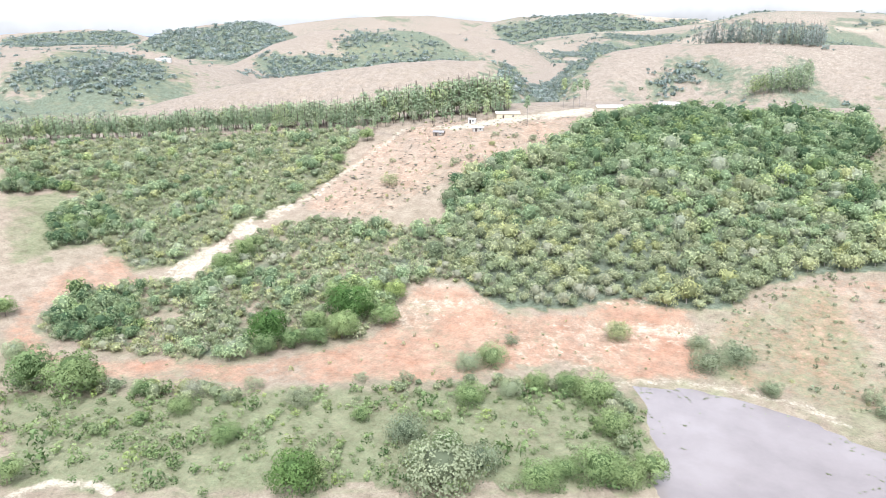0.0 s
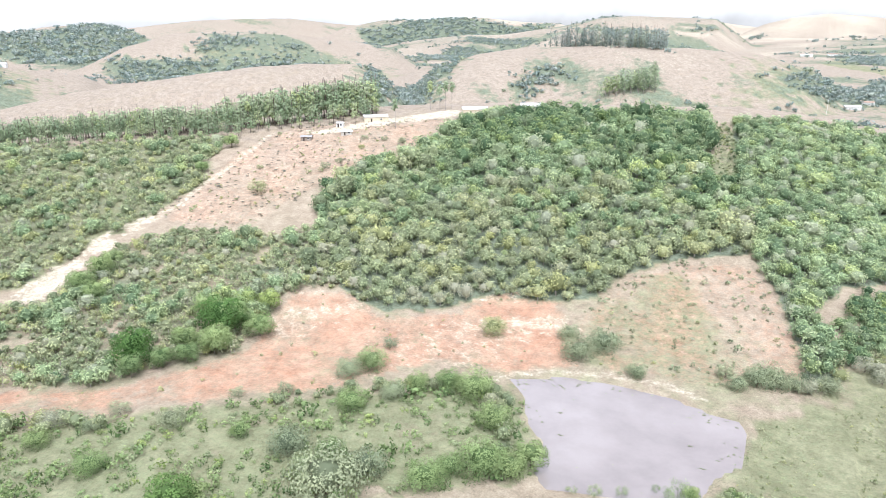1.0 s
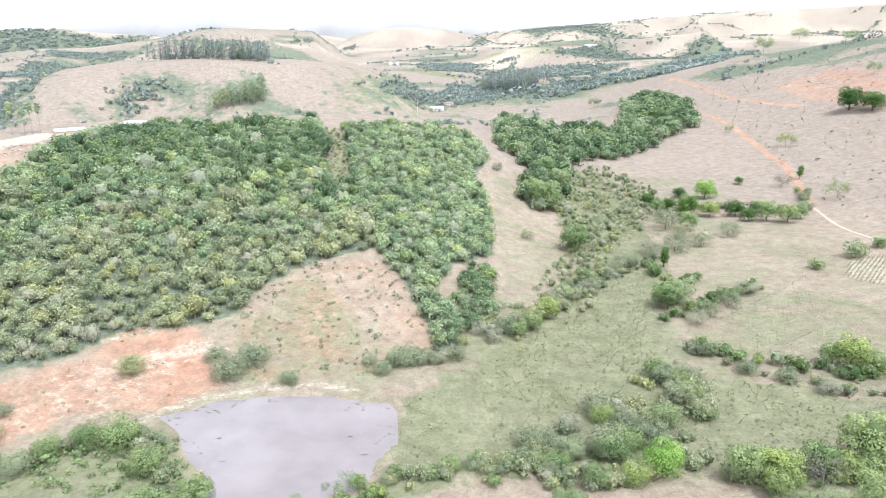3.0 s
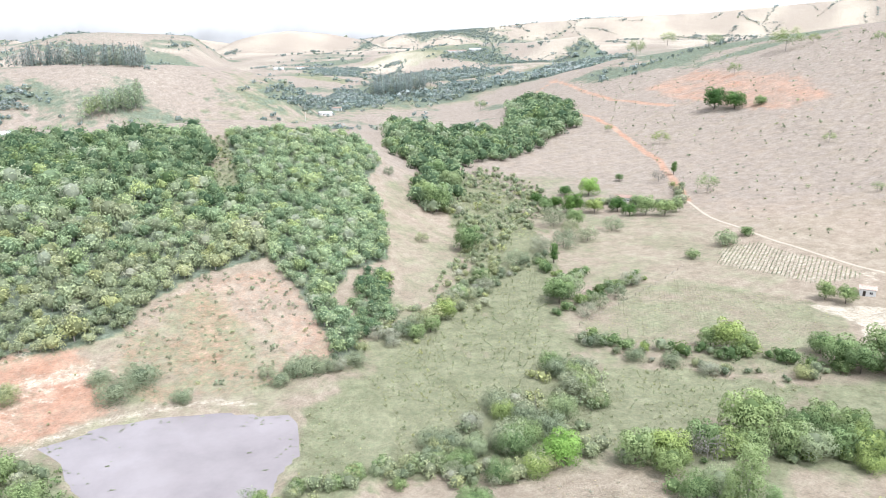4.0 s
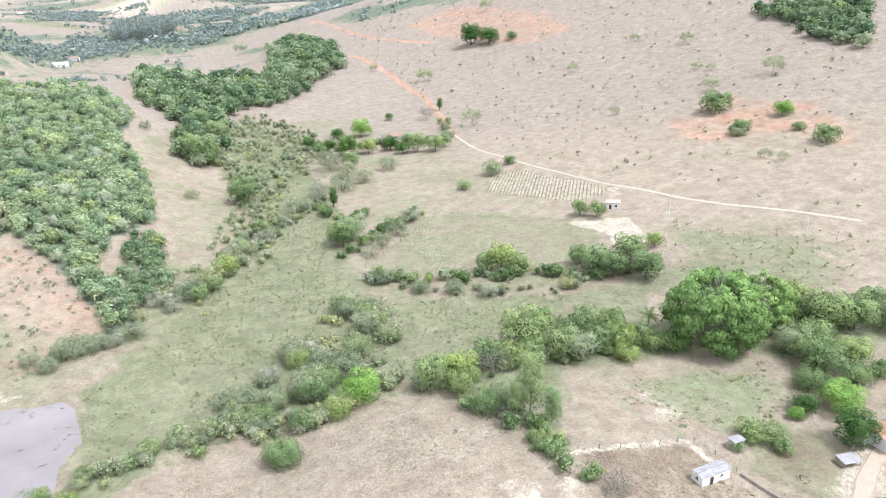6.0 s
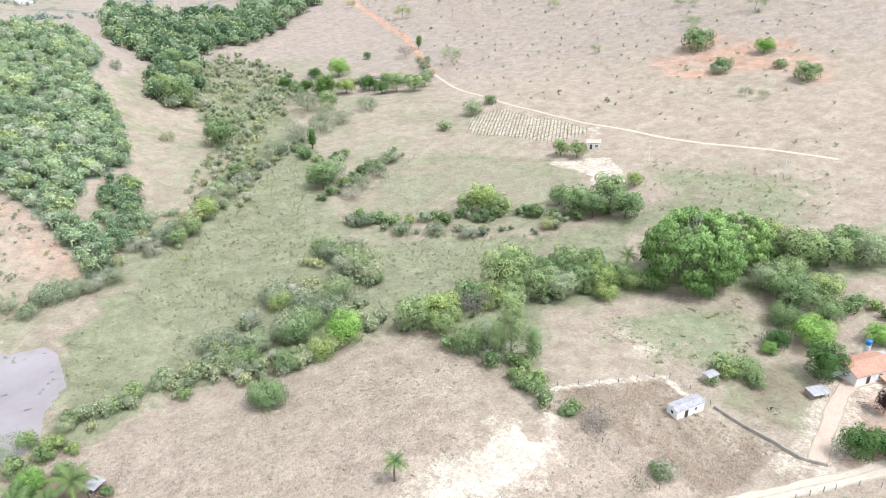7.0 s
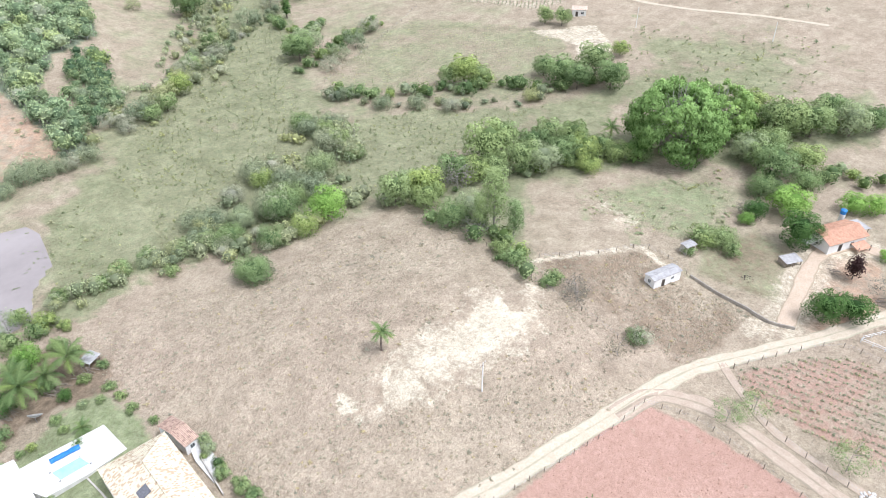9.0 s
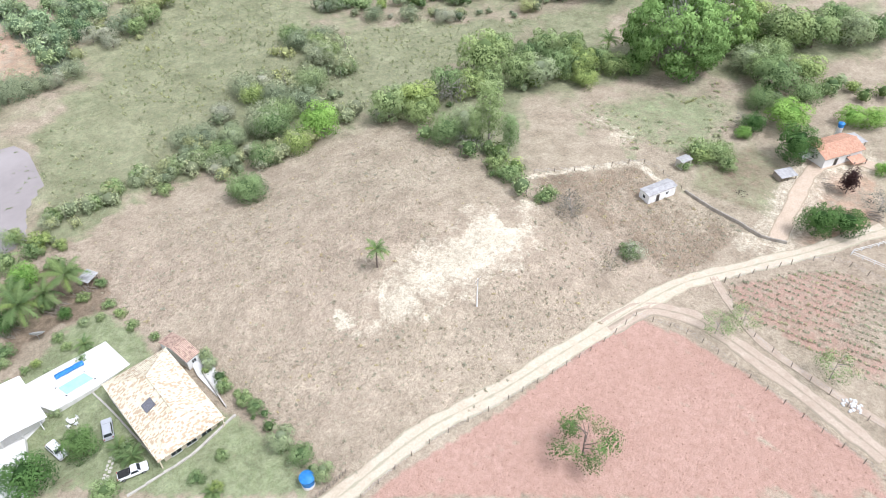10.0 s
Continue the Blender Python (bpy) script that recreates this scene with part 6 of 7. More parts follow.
def walls(parent, L, W, h, mat, gable=0.0, thick=0.2):
    a, b = L / 2, W / 2
    block("wall", (-a, a, -b, -b + thick, -0.9, h), mat, parent)
    block("wall", (-a, a, b - thick, b, -0.9, h), mat, parent)
    for s in (-1, 1):
        bm = bmesh.new()
        x0, x1 = (s * a, s * (a - thick))
        ring = [(-b + thick, -0.9), (b - thick, -0.9), (b - thick, h)] + ([(0, h + gable)] if gable else []) + [(-b + thick, h)]
        f = [bm.verts.new((x0, y, z)) for y, z in ring]
        g = [bm.verts.new((x1, y, z)) for y, z in ring]
        bm.faces.new(f), bm.faces.new(g[::-1])
        for i in range(len(ring)):
            j = (i + 1) % len(ring)
            bm.faces.new((f[i], g[i], g[j], f[j]))
        bmesh.ops.recalc_face_normals(bm, faces=bm.faces)
        part("wall", bm, mat, parent)


def opening(parent, side, at, w, z0, z1, L, W, name="window", frame_mat=None):
    """A window or door in a wall: side is one of -x +x -y +y; a frame round a dark pane."""
    o = (L if "x" in side else W) / 2 * (1 if "+" in side else -1)
    s = 1 if "+" in side else -1
    t = 0.06
    fm = frame_mat or WHITE_PAINT

    def slab(n, u0, u1, v0, v1, d, mat, par):
        lo, hi = sorted((o + s * 0.003, o + s * d))
        dims = (lo, hi, u0, u1, v0, v1) if "x" in side else (u0, u1, lo, hi, v0, v1)
        return block(n, dims, mat, par)

    win = slab(name, at - w / 2, at + w / 2, z0, z1, 0.02, SHADE if name == "door" else DARK_GLASS, parent)
    for u0, u1, v0, v1 in ((at - w / 2 - t, at - w / 2, z0, z1), (at + w / 2, at + w / 2 + t, z0, z1), (at - w / 2 - t, at + w / 2 + t, z1, z1 + t)):
        slab("frame", u0, u1, v0, v1, 0.05, fm, win)
    if name == "window":
        slab("sill", at - w / 2 - 0.1, at + w / 2 + 0.1, z0 - 0.07, z0, 0.1, fm, win)
        slab("mullion", at - 0.025, at + 0.025, z0, z1, 0.04, fm, win)


def quad_frame(p):
    """Middle, heading, length and width of a plan quad given as four corners."""
    a, b, c, d = (Vector(q) for q in p)
    mid = (a + b + c + d) / 4
    u = ((b - a) + (c - d)) / 2
    v = ((d - a) + (c - b)) / 2
    return mid.x, mid.y, math.degrees(math.atan2(u.y, u.x)), u.length, v.length


# ---- farmstead in the garden ----
x, y, rot, L, W = quad_frame([(-1.4, 92.6), (2, 72.7), (12, 74.2), (11.4, 93.8)])
FARM_Z = at_ground(x, y)
farm = thing("farmhouse", "single-storey farmhouse with cream barrel-tile hip roof", "house", x, y, rot, z=FARM_Z)
walls(farm, L - 2.4, W - 2.4, 3.0, CREAM_WALL)
hip_roof(farm, L, W, 2.9, 0.42, TILE_CREAM)
for k in range(4):
    opening(farm, "-y", -5.5 + 3.4 * k, 1.4, 1.0, 2.2, L - 2.4, W - 2.4)
    opening(farm, "+y", -5.5 + 3.4 * k, 1.4, 1.0, 2.2, L - 2.4, W - 2.4)
for k in range(3):
    opening(farm, "+x", -2.6 + 2.6 * k, 1.7, 0.6, 2.2, L - 2.4, W - 2.4)
opening(farm, "-x", 0.0, 1.1, 0.0, 2.1, L - 2.4, W - 2.4, "door", WOOD)
for s in (-1, 1):
    for k in range(5):
        block("veranda_post", (-L / 2 + 0.5 + k * (L - 1) / 4 - 0.1, -L / 2 + 0.5 + k * (L - 1) / 4 + 0.1, s * (W / 2 - 0.35) - 0.1, s * (W / 2 - 0.35) + 0.1, -0.3, 2.78), CREAM_WALL, farm)
block("veranda_floor", (-L / 2 + 0.2, L / 2 - 0.2, -W / 2 + 0.2, W / 2 - 0.2, -0.9, 0.05), CONCRETE, farm, "pale concrete veranda floor")
block("solar_panel", (-1.0, 1.0, -0.95, 0.95, 0.0, 0.09), SOLAR, farm, "dark solar water-heating panel", Matrix.Translation((0.6, -2.2, 2.9 + 0.42 * (W / 2 - 2.2) + 0.1)) @ pose(0, 0, 0, 22.8, 0, 0), 0.02)
x, y, rot, L, W = quad_frame([(11.1, 96.3), (12.9, 96.7), (14.4, 89.7), (12.1, 88.9)])
annex = thing("annex", "small white annex with a weathered clay tile roof", "building", x, y, rot, z=FARM_Z)
L, W = max(L, 2.6), max(W, 3.6)
walls(annex, L, W, 2.5, WHITE_WALL, 0.3)
gable_roof(annex, L + 0.4, W + 0.4, 2.5, 0.25, TILE_OLD)
opening(annex, "+x", 0.0, 0.9, 0.0, 2.0, L, W, "door", WOOD)
opening(annex, "-y", 0.0, 0.8, 1.1, 2.0, L, W)


def slab_on_ground(name, label, category, outline, mat, high, kind="", low=None):
    """A flat paved area with an edge, its top level at the highest ground under it."""
    bm = bmesh.new()
    top = (max(at_ground(*p) for p in outline) if low is None else low) + high
    v = [bm.verts.new((px, py, top)) for px, py in outline]
    f = bm.faces.new(v)
    g = bmesh.ops.extrude_face_region(bm, geom=[f])
    bmesh.ops.translate(bm, vec=(0, 0, -2.2), verts=[e for e in g["geom"] if isinstance(e, bmesh.types.BMVert)])
    bmesh.ops.recalc_face_normals(bm, faces=bm.faces)
    return tagged(part(name, bm, mat), label, category, kind=kind), top


deck, top = slab_on_ground("pool_terrace", "bright white concrete terrace round a pool", "terrace", [(-12, 103.9), (3, 105.3), (4.7, 97.4), (-2.5, 95.9), (-8.8, 95.4), (-10.5, 97.9)], CONCRETE, 0.05)
pool_at = [(-7.2, 100), (-2.2, 100.6), (-1.1, 97.9), (-6.2, 97.2)]
bm = bmesh.new()
bm.faces.new([bm.verts.new((px, py, top + 0.012)) for px, py in pool_at])
pool = tagged(part("swimming_pool", bm, POOL_WATER), "small turquoise swimming pool in a white terrace", "pool")
for (ax, ay), (bx, by) in zip(pool_at, pool_at[1:] + pool_at[:1]):
    d = Vector((bx - ax, by - ay))
    block("coping", (-0.2, d.length + 0.2, -0.2, 0.12, -0.02, 0.07), WHITE_PAINT, pool, "", pose(ax, ay, top + 0.012, 0, 0, math.degrees(math.atan2(d.y, d.x))), 0.02)


def tarp(points, z):
    (ax, ay), (bx, by) = points
    d = Vector((bx - ax, by - ay))
    n = Vector((-d.y, d.x)).normalized()
    bm = bmesh.new()
    rng = random.Random(3)
    grid = [[bm.verts.new((ax + d.x * i / 12 + n.x * (j - 2) * 0.28 * (1 + 0.3 * math.sin(i)), ay + d.y * i / 12 + n.y * (j - 2) * 0.28, z + 0.12 + 0.16 * math.cos((j - 2) * 0.7) + rng.uniform(0, 0.16))) for j in range(5)] for i in range(13)]
    for r, s in zip(grid, grid[1:]):
        for j in range(4):
            bm.faces.new((r[j], s[j], s[j + 1], r[j + 1]))
    g = bmesh.ops.extrude_face_region(bm, geom=list(bm.faces))
    bmesh.ops.translate(bm, vec=(0, 0, -0.12), verts=[e for e in g["geom"] if isinstance(e, bmesh.types.BMVert)])
    return tagged(part("pool_cover", bm, BLUE_PLASTIC), "crumpled blue plastic cover beside the pool", "tarp")


tarp([(-6.6, 102.3), (-1.7, 102.7)], top)
(ax, ay), (bx, by), (cx, cy) = [(-11.4, 104.3), (-10.1, 93.3), (-18.7, 92.5)]
u, v = Vector((bx - ax, by - ay)), Vector((cx - bx, cy - by))
mid = Vector((ax, ay)) + u / 2 + v.normalized() * 5.5
barn = thing("party_hall", "long white-roofed open shelter beside the terrace", "building", mid.x, mid.y, math.degrees(math.atan2(u.y, u.x)), z=at_ground(bx, by) - 0.2)
gable_roof(barn, u.length + 0.6, 11.5, 3.0, 0.12, WHITE_METAL, True)
walls(barn, u.length - 3.4, 9.0, 3.0, WHITE_WALL, 0.6)
for k in range(4):
    block("post", (u.length / 2 - 0.35, u.length / 2 - 0.15, -4.6 + 3 * k, -4.4 + 3 * k, -0.6, 2.95), WHITE_WALL, barn)
block("floor_slab", (-u.length / 2, u.length / 2 + 0.4, -5.4, 5.4, -0.8, 0.02), CONCRETE, barn, "pale concrete floor")
slab_on_ground("driveway", "white concrete drive curving into the yard", "driveway", [(-18.2, 93), (-14, 92.8), (-14.4, 90.1), (-15.5, 88), (-16.2, 82.6), (-16.6, 77.2), (-22.6, 82.1), (-20.9, 91.9)], CONCRETE, 0.02, "structure")


def car(label, x, y, rot, paint, cargo=False, long=4.3):
    root = thing("pickup_truck" if cargo else "car", label, "pickup" if cargo else "car", x, y, rot, "parked cars")
    h = long / 2
    body = block("body", (-h, h, -0.84, 0.84, 0.32, 0.92), paint, root, "", None, 0.13)
    block("bumper", (h - 0.08, h + 0.06, -0.78, 0.78, 0.34, 0.56), RUBBER if cargo else paint, body, "", None, 0.05)
    block("bumper", (-h - 0.06, -h + 0.08, -0.78, 0.78, 0.34, 0.56), RUBBER if cargo else paint, body, "", None, 0.05)
    c0, c1 = (-0.45, 1.15) if cargo else (-h + 0.25, 0.95)
    bm = bmesh.new()
    vs = add_box(bm, c0, c1, -0.76, 0.76, 0.9, 1.45)
    for v in vs[4:]:
        v.co.x += 0.28 if v.co.x < (c0 + c1) / 2 else -0.45
        v.co.y *= 0.84
    bmesh.ops.bevel(bm, geom=list(bm.edges), offset=0.06, segments=2, affect="EDGES")
    cab = part("cabin", bm, paint, root)
    for s in (-1, 1):
        bm = bmesh.new()
        f = [bm.verts.new(p) for p in ((c0 + 0.18, s * 0.765, 0.96), (c1 - 0.16, s * 0.765, 0.96), (c1 - 0.46, s * 0.672, 1.36), (c0 + 0.32, s * 0.672, 1.36))]
        g = bmesh.ops.extrude_face_region(bm, geom=[bm.faces.new(f)])
        bmesh.ops.translate(bm, vec=(0, s * 0.012, 0), verts=[e for e in g["geom"] if isinstance(e, bmesh.types.BMVert)])
        part("side_window", bm, DARK_GLASS, cab)
    for x0, x1, n in ((c1 + 0.012, c1 - 0.4, "windscreen"), (c0 - 0.012, c0 + 0.25, "rear_window")):
        bm = bmesh.new()
        f = [bm.verts.new(p) for p in ((x0, -0.64, 0.97), (x0, 0.64, 0.97), (x1 + (0.012 if n == "windscreen" else -0.012), 0.56, 1.38), (x1 + (0.012 if n == "windscreen" else -0.012), -0.56, 1.38))]
        g = bmesh.ops.extrude_face_region(bm, geom=[bm.faces.new(f)])
        bmesh.ops.translate(bm, vec=(0.015 if n == "windscreen" else -0.015, 0, 0), verts=[e for e in g["geom"] if isinstance(e, bmesh.types.BMVert)])
        part(n, bm, DARK_GLASS, cab)
    if cargo:
        block("cargo_bed", (-h + 0.12, -0.5, -0.7, 0.7, 0.922, 0.96), RUBBER, root, "dark covered cargo bed", None, 0.01)
    for sx in (-h + 0.75, h - 0.8):
        for s in (-1, 1):
            w = tube("wheel", 0.31, 0.31, -0.1, 0.1, RUBBER, root, "", 16, pose(sx, s * 0.76, 0.31, 90, 0, 0))
            tube("rim", 0.19, 0.19, -0.112, 0.112, RIM, w, "", 12, pose(sx, s * 0.76, 0.31, 90, 0, 0))
    for s in (-1, 1):
        block("tail_light", (-h - 0.015, -h + 0.06, s * 0.66 - 0.1, s * 0.66 + 0.1, 0.66, 0.84), RED_LAMP, body)
        block("headlight", (h - 0.06, h + 0.015, s * 0.62 - 0.14, s * 0.62 + 0.14, 0.64, 0.78), DISH, body)
    return root


((ax, ay), (bx, by)) = [(-4.3, 75.9), (-0.2, 75.2)]
car("white compact pickup truck parked on the lawn", (ax + bx) / 2, (ay + by) / 2, math.degrees(math.atan2(by - ay, bx - ax)), CAR_WHITE, True, 4.5)
((ax, ay), (bx, by)) = [(-3.2, 84.2), (-2.5, 87.6)]
car("silver hatchback car parked on the lawn", (ax + bx) / 2, (ay + by) / 2, math.degrees(math.atan2(by - ay, bx - ax)), CAR_SILVER, False, 4.1)
((ax, ay), (bx, by)) = [(-11, 89.2), (-10, 85.8)]
car("white van-like car half under a tree", (ax + bx) / 2, (ay + by) / 2, math.degrees(math.atan2(by - ay, bx - ax)), CAR_WHITE, False, 4.2)


def water_tank(x, y, label, r=1.1, stand=0.5, z=None):
    t = thing("water_tank", label, "water tank", x, y, 0, z=z)
    tube("stand", r * 0.9, r * 0.9, -0.4, stand, CONCRETE, t, "low concrete stand", 16)
    b = tube("tank_body", r * 0.84, r, stand, stand + 1.25 * r, BLUE_PLASTIC, t, "", 24)
    tube("rim", r * 1.05, r * 1.05, stand + 1.25 * r, stand + 1.25 * r + 0.1, BLUE_PLASTIC, b, "", 24)
    tube("lid", r * 1.02, r * 0.25, stand + 1.25 * r + 0.1, stand + 1.25 * r + 0.42, BLUE_PLASTIC, b, "", 24)


((ax, ay),) = [(17.8, 57)]
water_tank(ax, ay, "blue plastic water tank on a low stand", 1.15)
((ax, ay),) = [(-6.5, 115.7)]
dish = thing("satellite_dish", "large old mesh satellite dish on the lawn", "satellite dish", ax, ay, 150)
tube("pole", 0.06, 0.06, -0.2, 1.3, RIM, dish, "", 8)
bm = bmesh.new()
rings = [[bm.verts.new((r * math.cos(6.283 * k / 20), r * math.sin(6.283 * k / 20), 0.28 * r * r)) for k in range(20)] for r in (0.15, 0.6, 1.0, 1.35)]
for p, q in zip(rings, rings[1:]):
    for k in range(20):
        bm.faces.new((p[k], p[(k + 1) % 20], q[(k + 1) % 20], q[k]))
bmesh.ops.solidify(bm, geom=list(bm.faces), thickness=0.03)
bmesh.ops.transform(bm, matrix=pose(0, 0, 1.3, 38, 0, 0), verts=bm.verts)
bowl = part("bowl", bm, DISH, dish)
for k in range(10):
    v, f = limb((0.15 * math.cos(k * 0.628), 0.15 * math.sin(k * 0.628), 0.03), (1.35 * math.cos(k * 0.628), 1.35 * math.sin(k * 0.628), 0.54), 0.02, 0.02, 4, -0.12)
    v = np.array([pose(0, 0, 1.3, 38, 0, 0) @ Vector(p) for p in v])
    new("rib", tri_mesh("rib", v, f, [RIM])).parent = bowl


def garden_chair(x, y, rot):
    c = thing("garden_chair", "white plastic garden chair on the lawn", "chair", x, y, rot, "garden chairs")
    block("seat", (-0.25, 0.25, -0.25, 0.25, 0.4, 0.45), WHITE_PAINT, c, "", None, 0.02)
    block("backrest", (-0.25, 0.25, 0.22, 0.28, 0.45, 0.88), WHITE_PAINT, c, "", None, 0.02)
    for sx in (-0.22, 0.22):
        for sy in (-0.22, 0.22):
            block("leg", (sx - 0.03, sx + 0.03, sy - 0.03, sy + 0.03, 0, 0.4), WHITE_PAINT, c)


((ax, ay),) = [(-7, 91.6)]
tb = thing("garden_table", "round white plastic garden table on the lawn", "table", ax, ay)
tube("tabletop", 0.5, 0.5, 0.68, 0.73, WHITE_PAINT, tb, "", 20)
for k in range(4):
    tube("leg", 0.035, 0.035, 0, 0.68, WHITE_PAINT, tb, "", 6, Matrix.Translation((0.33 * math.cos(k * 1.571), 0.33 * math.sin(k * 1.571), 0)))
for k in range(4):
    a = k * 1.571 + 0.5
    garden_chair(ax + 0.85 * math.cos(a), ay + 0.85 * math.sin(a), math.degrees(a) - 90)

slab_on_ground("back_yard", "small pale concrete back yard by the annex", "yard", [(13.2, 90.5), (15.5, 89.7), (16.3, 83.5), (13.7, 80.6), (12.9, 86.6)], CONCRETE, 0.02, "structure")

# stepping stones and garden walls
STEPS = glide([(-6.4, 77), (-4.7, 79.5), (-3.3, 81.2), (-1.5, 82)], 0.62)
path = thing("stone_path", "curving garden path of pale stepping stones", "path", STEPS[0].x, STEPS[0].y, z=0)
path["kind"] = "structure"
path.matrix_basis = Matrix()
bm = bmesh.new()
bmesh.ops.create_cone(bm, cap_ends=True, segments=7, radius1=0.32, radius2=0.28, depth=0.1)
stone = part("stone", bm, STONE, path)
for k, p in enumerate(STEPS):
    for s in (-0.36, 0.36):
        if k == 0 and s < 0:
            ob = stone
        else:
            ob = new("stone", stone.data)
            ob.parent = path
        j = random.Random(k * 2 + (s > 0))
        px, py = p.x + s + j.uniform(-0.08, 0.08), p.y + j.uniform(-0.1, 0.1)
        ob.matrix_basis = pose(px, py, at_ground(px, py) + 0.06, 0, 0, j.uniform(0, 360)) @ Matrix.Diagonal((j.uniform(0.8, 1.1), j.uniform(0.7, 1.0), 1, 1))


def low_wall(name, label, points, high, thick, mat, step=2.0, course=True):
    """A low wall along plan points, built of lengths that follow the ground."""
    root = thing(name, label, "wall", *points[0], z=0)
    root["kind"] = "structure"
    root.matrix_basis = Matrix()
    line = glide(points, step)
    j = random.Random(len(points))
    for p, q in zip(line, line[1:]):
        d = q - p
        if d.length < 0.05:
            continue
        h = high * j.uniform(0.9, 1.08)
        block("length", (0, d.length, -thick / 2, thick / 2, -0.5, h), mat, root, "", pose(p.x, p.y, min(at_ground(p.x, p.y), at_ground(q.x, q.y)), 0, 0, math.degrees(math.atan2(d.y, d.x))), 0.03)
    return root


low_wall("garden_wall", "low weathered wall edging the lawn", [(-4.4, 72.3), (1.4, 72.4), (6, 72.6), (12.9, 74.8), (14.6, 75.1)], 0.35, 0.35, GREY_WALL)
low_wall("garden_wall", "pale garden wall beside flower beds", [(13.9, 87), (14, 77.5)], 0.7, 0.25, GREY_WALL)
low_wall("yard_wall", "long low weathered grey yard wall", [(119.3, 68.7), (119, 61.1), (119.6, 54.4), (119.4, 49.5), (121.9, 45)], 0.75, 0.3, DARK_WALL, 3.0)
low_wall("garden_kerb", "pale kerb along a flower bed", [(-2.5, 95.9), (-1.1, 89.5), (0.5, 80.3), (1.2, 76.5)], 0.25, 0.3, GREY_WALL)


def rope(pts, r, ns=4):
    """One thin continuous rod through points."""
    v, f = [], []
    for k, p in enumerate(pts):
        for j in range(ns):
            a = 6.283 * j / ns
            v.append((p[0] + r * math.cos(a) * 0.7, p[1] + r * math.cos(a) * 0.7, p[2] + r * math.sin(a)))
        if k:
            o = (k - 1) * ns
            for j in range(ns):
                m = (j + 1) % ns
                f += [(o + j, o + m, o + ns + m), (o + j, o + ns + m, o + ns + j)]
    return np.array(v), np.array(f)


def fence(label, points, gap=3.0, high=1.3, mat=WOOD, rails=0, group="fences"):
    f = thing("fence", label, "fence", *points[0], z=0, group=group)
    f.matrix_basis = Matrix()
    bm = bmesh.new()
    bmesh.ops.create_cone(bm, cap_ends=True, segments=6, radius1=0.09, radius2=0.075, depth=high + 0.4)
    me = bpy.data.meshes.new("post")
    bm.to_mesh(me), bm.free()
    me.materials.append(mat)
    line = glide(points, gap)
    j = random.Random(len(line))
    tops = []
    for p in line:
        o = new("post", me)
        o.parent = f
        z = at_ground(p.x, p.y)
        o.matrix_basis = pose(p.x, p.y, z + high / 2 - 0.2, j.uniform(-4, 4), j.uniform(-4, 4), 0)
        tops.append(Vector((p.x, p.y, z)))
    for k in range(3 if not rails else rails):
        h = high * (0.35 + 0.28 * k) if not rails else high * (0.9 - 0.42 * k)
        r = 0.012 if not rails else 0.06
        v, t = rope([(p.x, p.y, p.z + h) for p in tops], r)
        new("wire" if not rails else "rail", tri_mesh("wire", v, t, [RIM if not rails else mat])).parent = f


fence("wire fence on wooden posts beside the sandy road", [(22.7, 50.1), (35.8, 51), (50.7, 49.6), (68.9, 48.9), (81.6, 49.8)])
fence("wire fence on wooden posts along the farm track", [(81.6, 49.8), (86, 41.7), (86.3, 31.8), (85.9, 18.9), (85.7, 5.1)])
fence("wire fence on wooden posts round a crop plot", [(102.5, 45.7), (96.1, 37.6), (93.9, 26), (93.6, 15.7), (93.8, 9.4)])
fence("wire fence on wooden posts along the crop plot", [(102.7, 45.9), (117.2, 40.9), (124.7, 36.3), (126, 26.4)])
fence("old wire fence across the brown pasture", [(95, 91.7), (108.3, 86), (120, 81.1), (119.4, 69.8)], 4.0)
fence("white-painted rail fence and gate by a yard", [(128.7, 35.1), (130, 28.6)], 2.2, 1.1, WHITE_PAINT, 2)
fence("white-painted rail fence by a yard", [(129.5, 35.2), (133.5, 33.7), (137.3, 32.5)], 2.2, 1.1, WHITE_PAINT, 2)
fence("bamboo garden fence at the lawn's corner", [(17.6, 54.3), (20.7, 54.6), (23.1, 55)], 0.6, 1.2, WOOD, 3)
fence("wire fence on posts across the dry field", [(88.7, 102.5), (87.7, 86.4), (90, 69.4), (90, 59.3)], 4.0)
fence("wire fence on posts round the far plot", [(115, 227), (165, 257), (188, 272)], 6.0)


def utility_pole(x, y, high, label="white concrete power pole standing in the grass"):
    p = thing("utility_pole", label, "utility pole", x, y, 20, "power poles")
    tube("shaft", 0.17, 0.1, -0.5, high, WHITE_WALL, p, "", 10)
    block("crossarm", (-0.9, 0.9, -0.06, 0.06, high - 0.5, high - 0.38), WOOD, p, "", None, 0.01)
    for s in (-0.8, 0, 0.8):
        tube("insulator", 0.05, 0.04, high - 0.38, high - 0.2, DISH, p, "", 8, Matrix.Translation((s, 0, 0)))


for (ax, ay), h in zip([(59, 67.9)] + [(230, 181), (249, 134)] + [(70, 849)], (7.0, 8.0, 7.0, 18.0)):
    utility_pole(ax, ay, h)

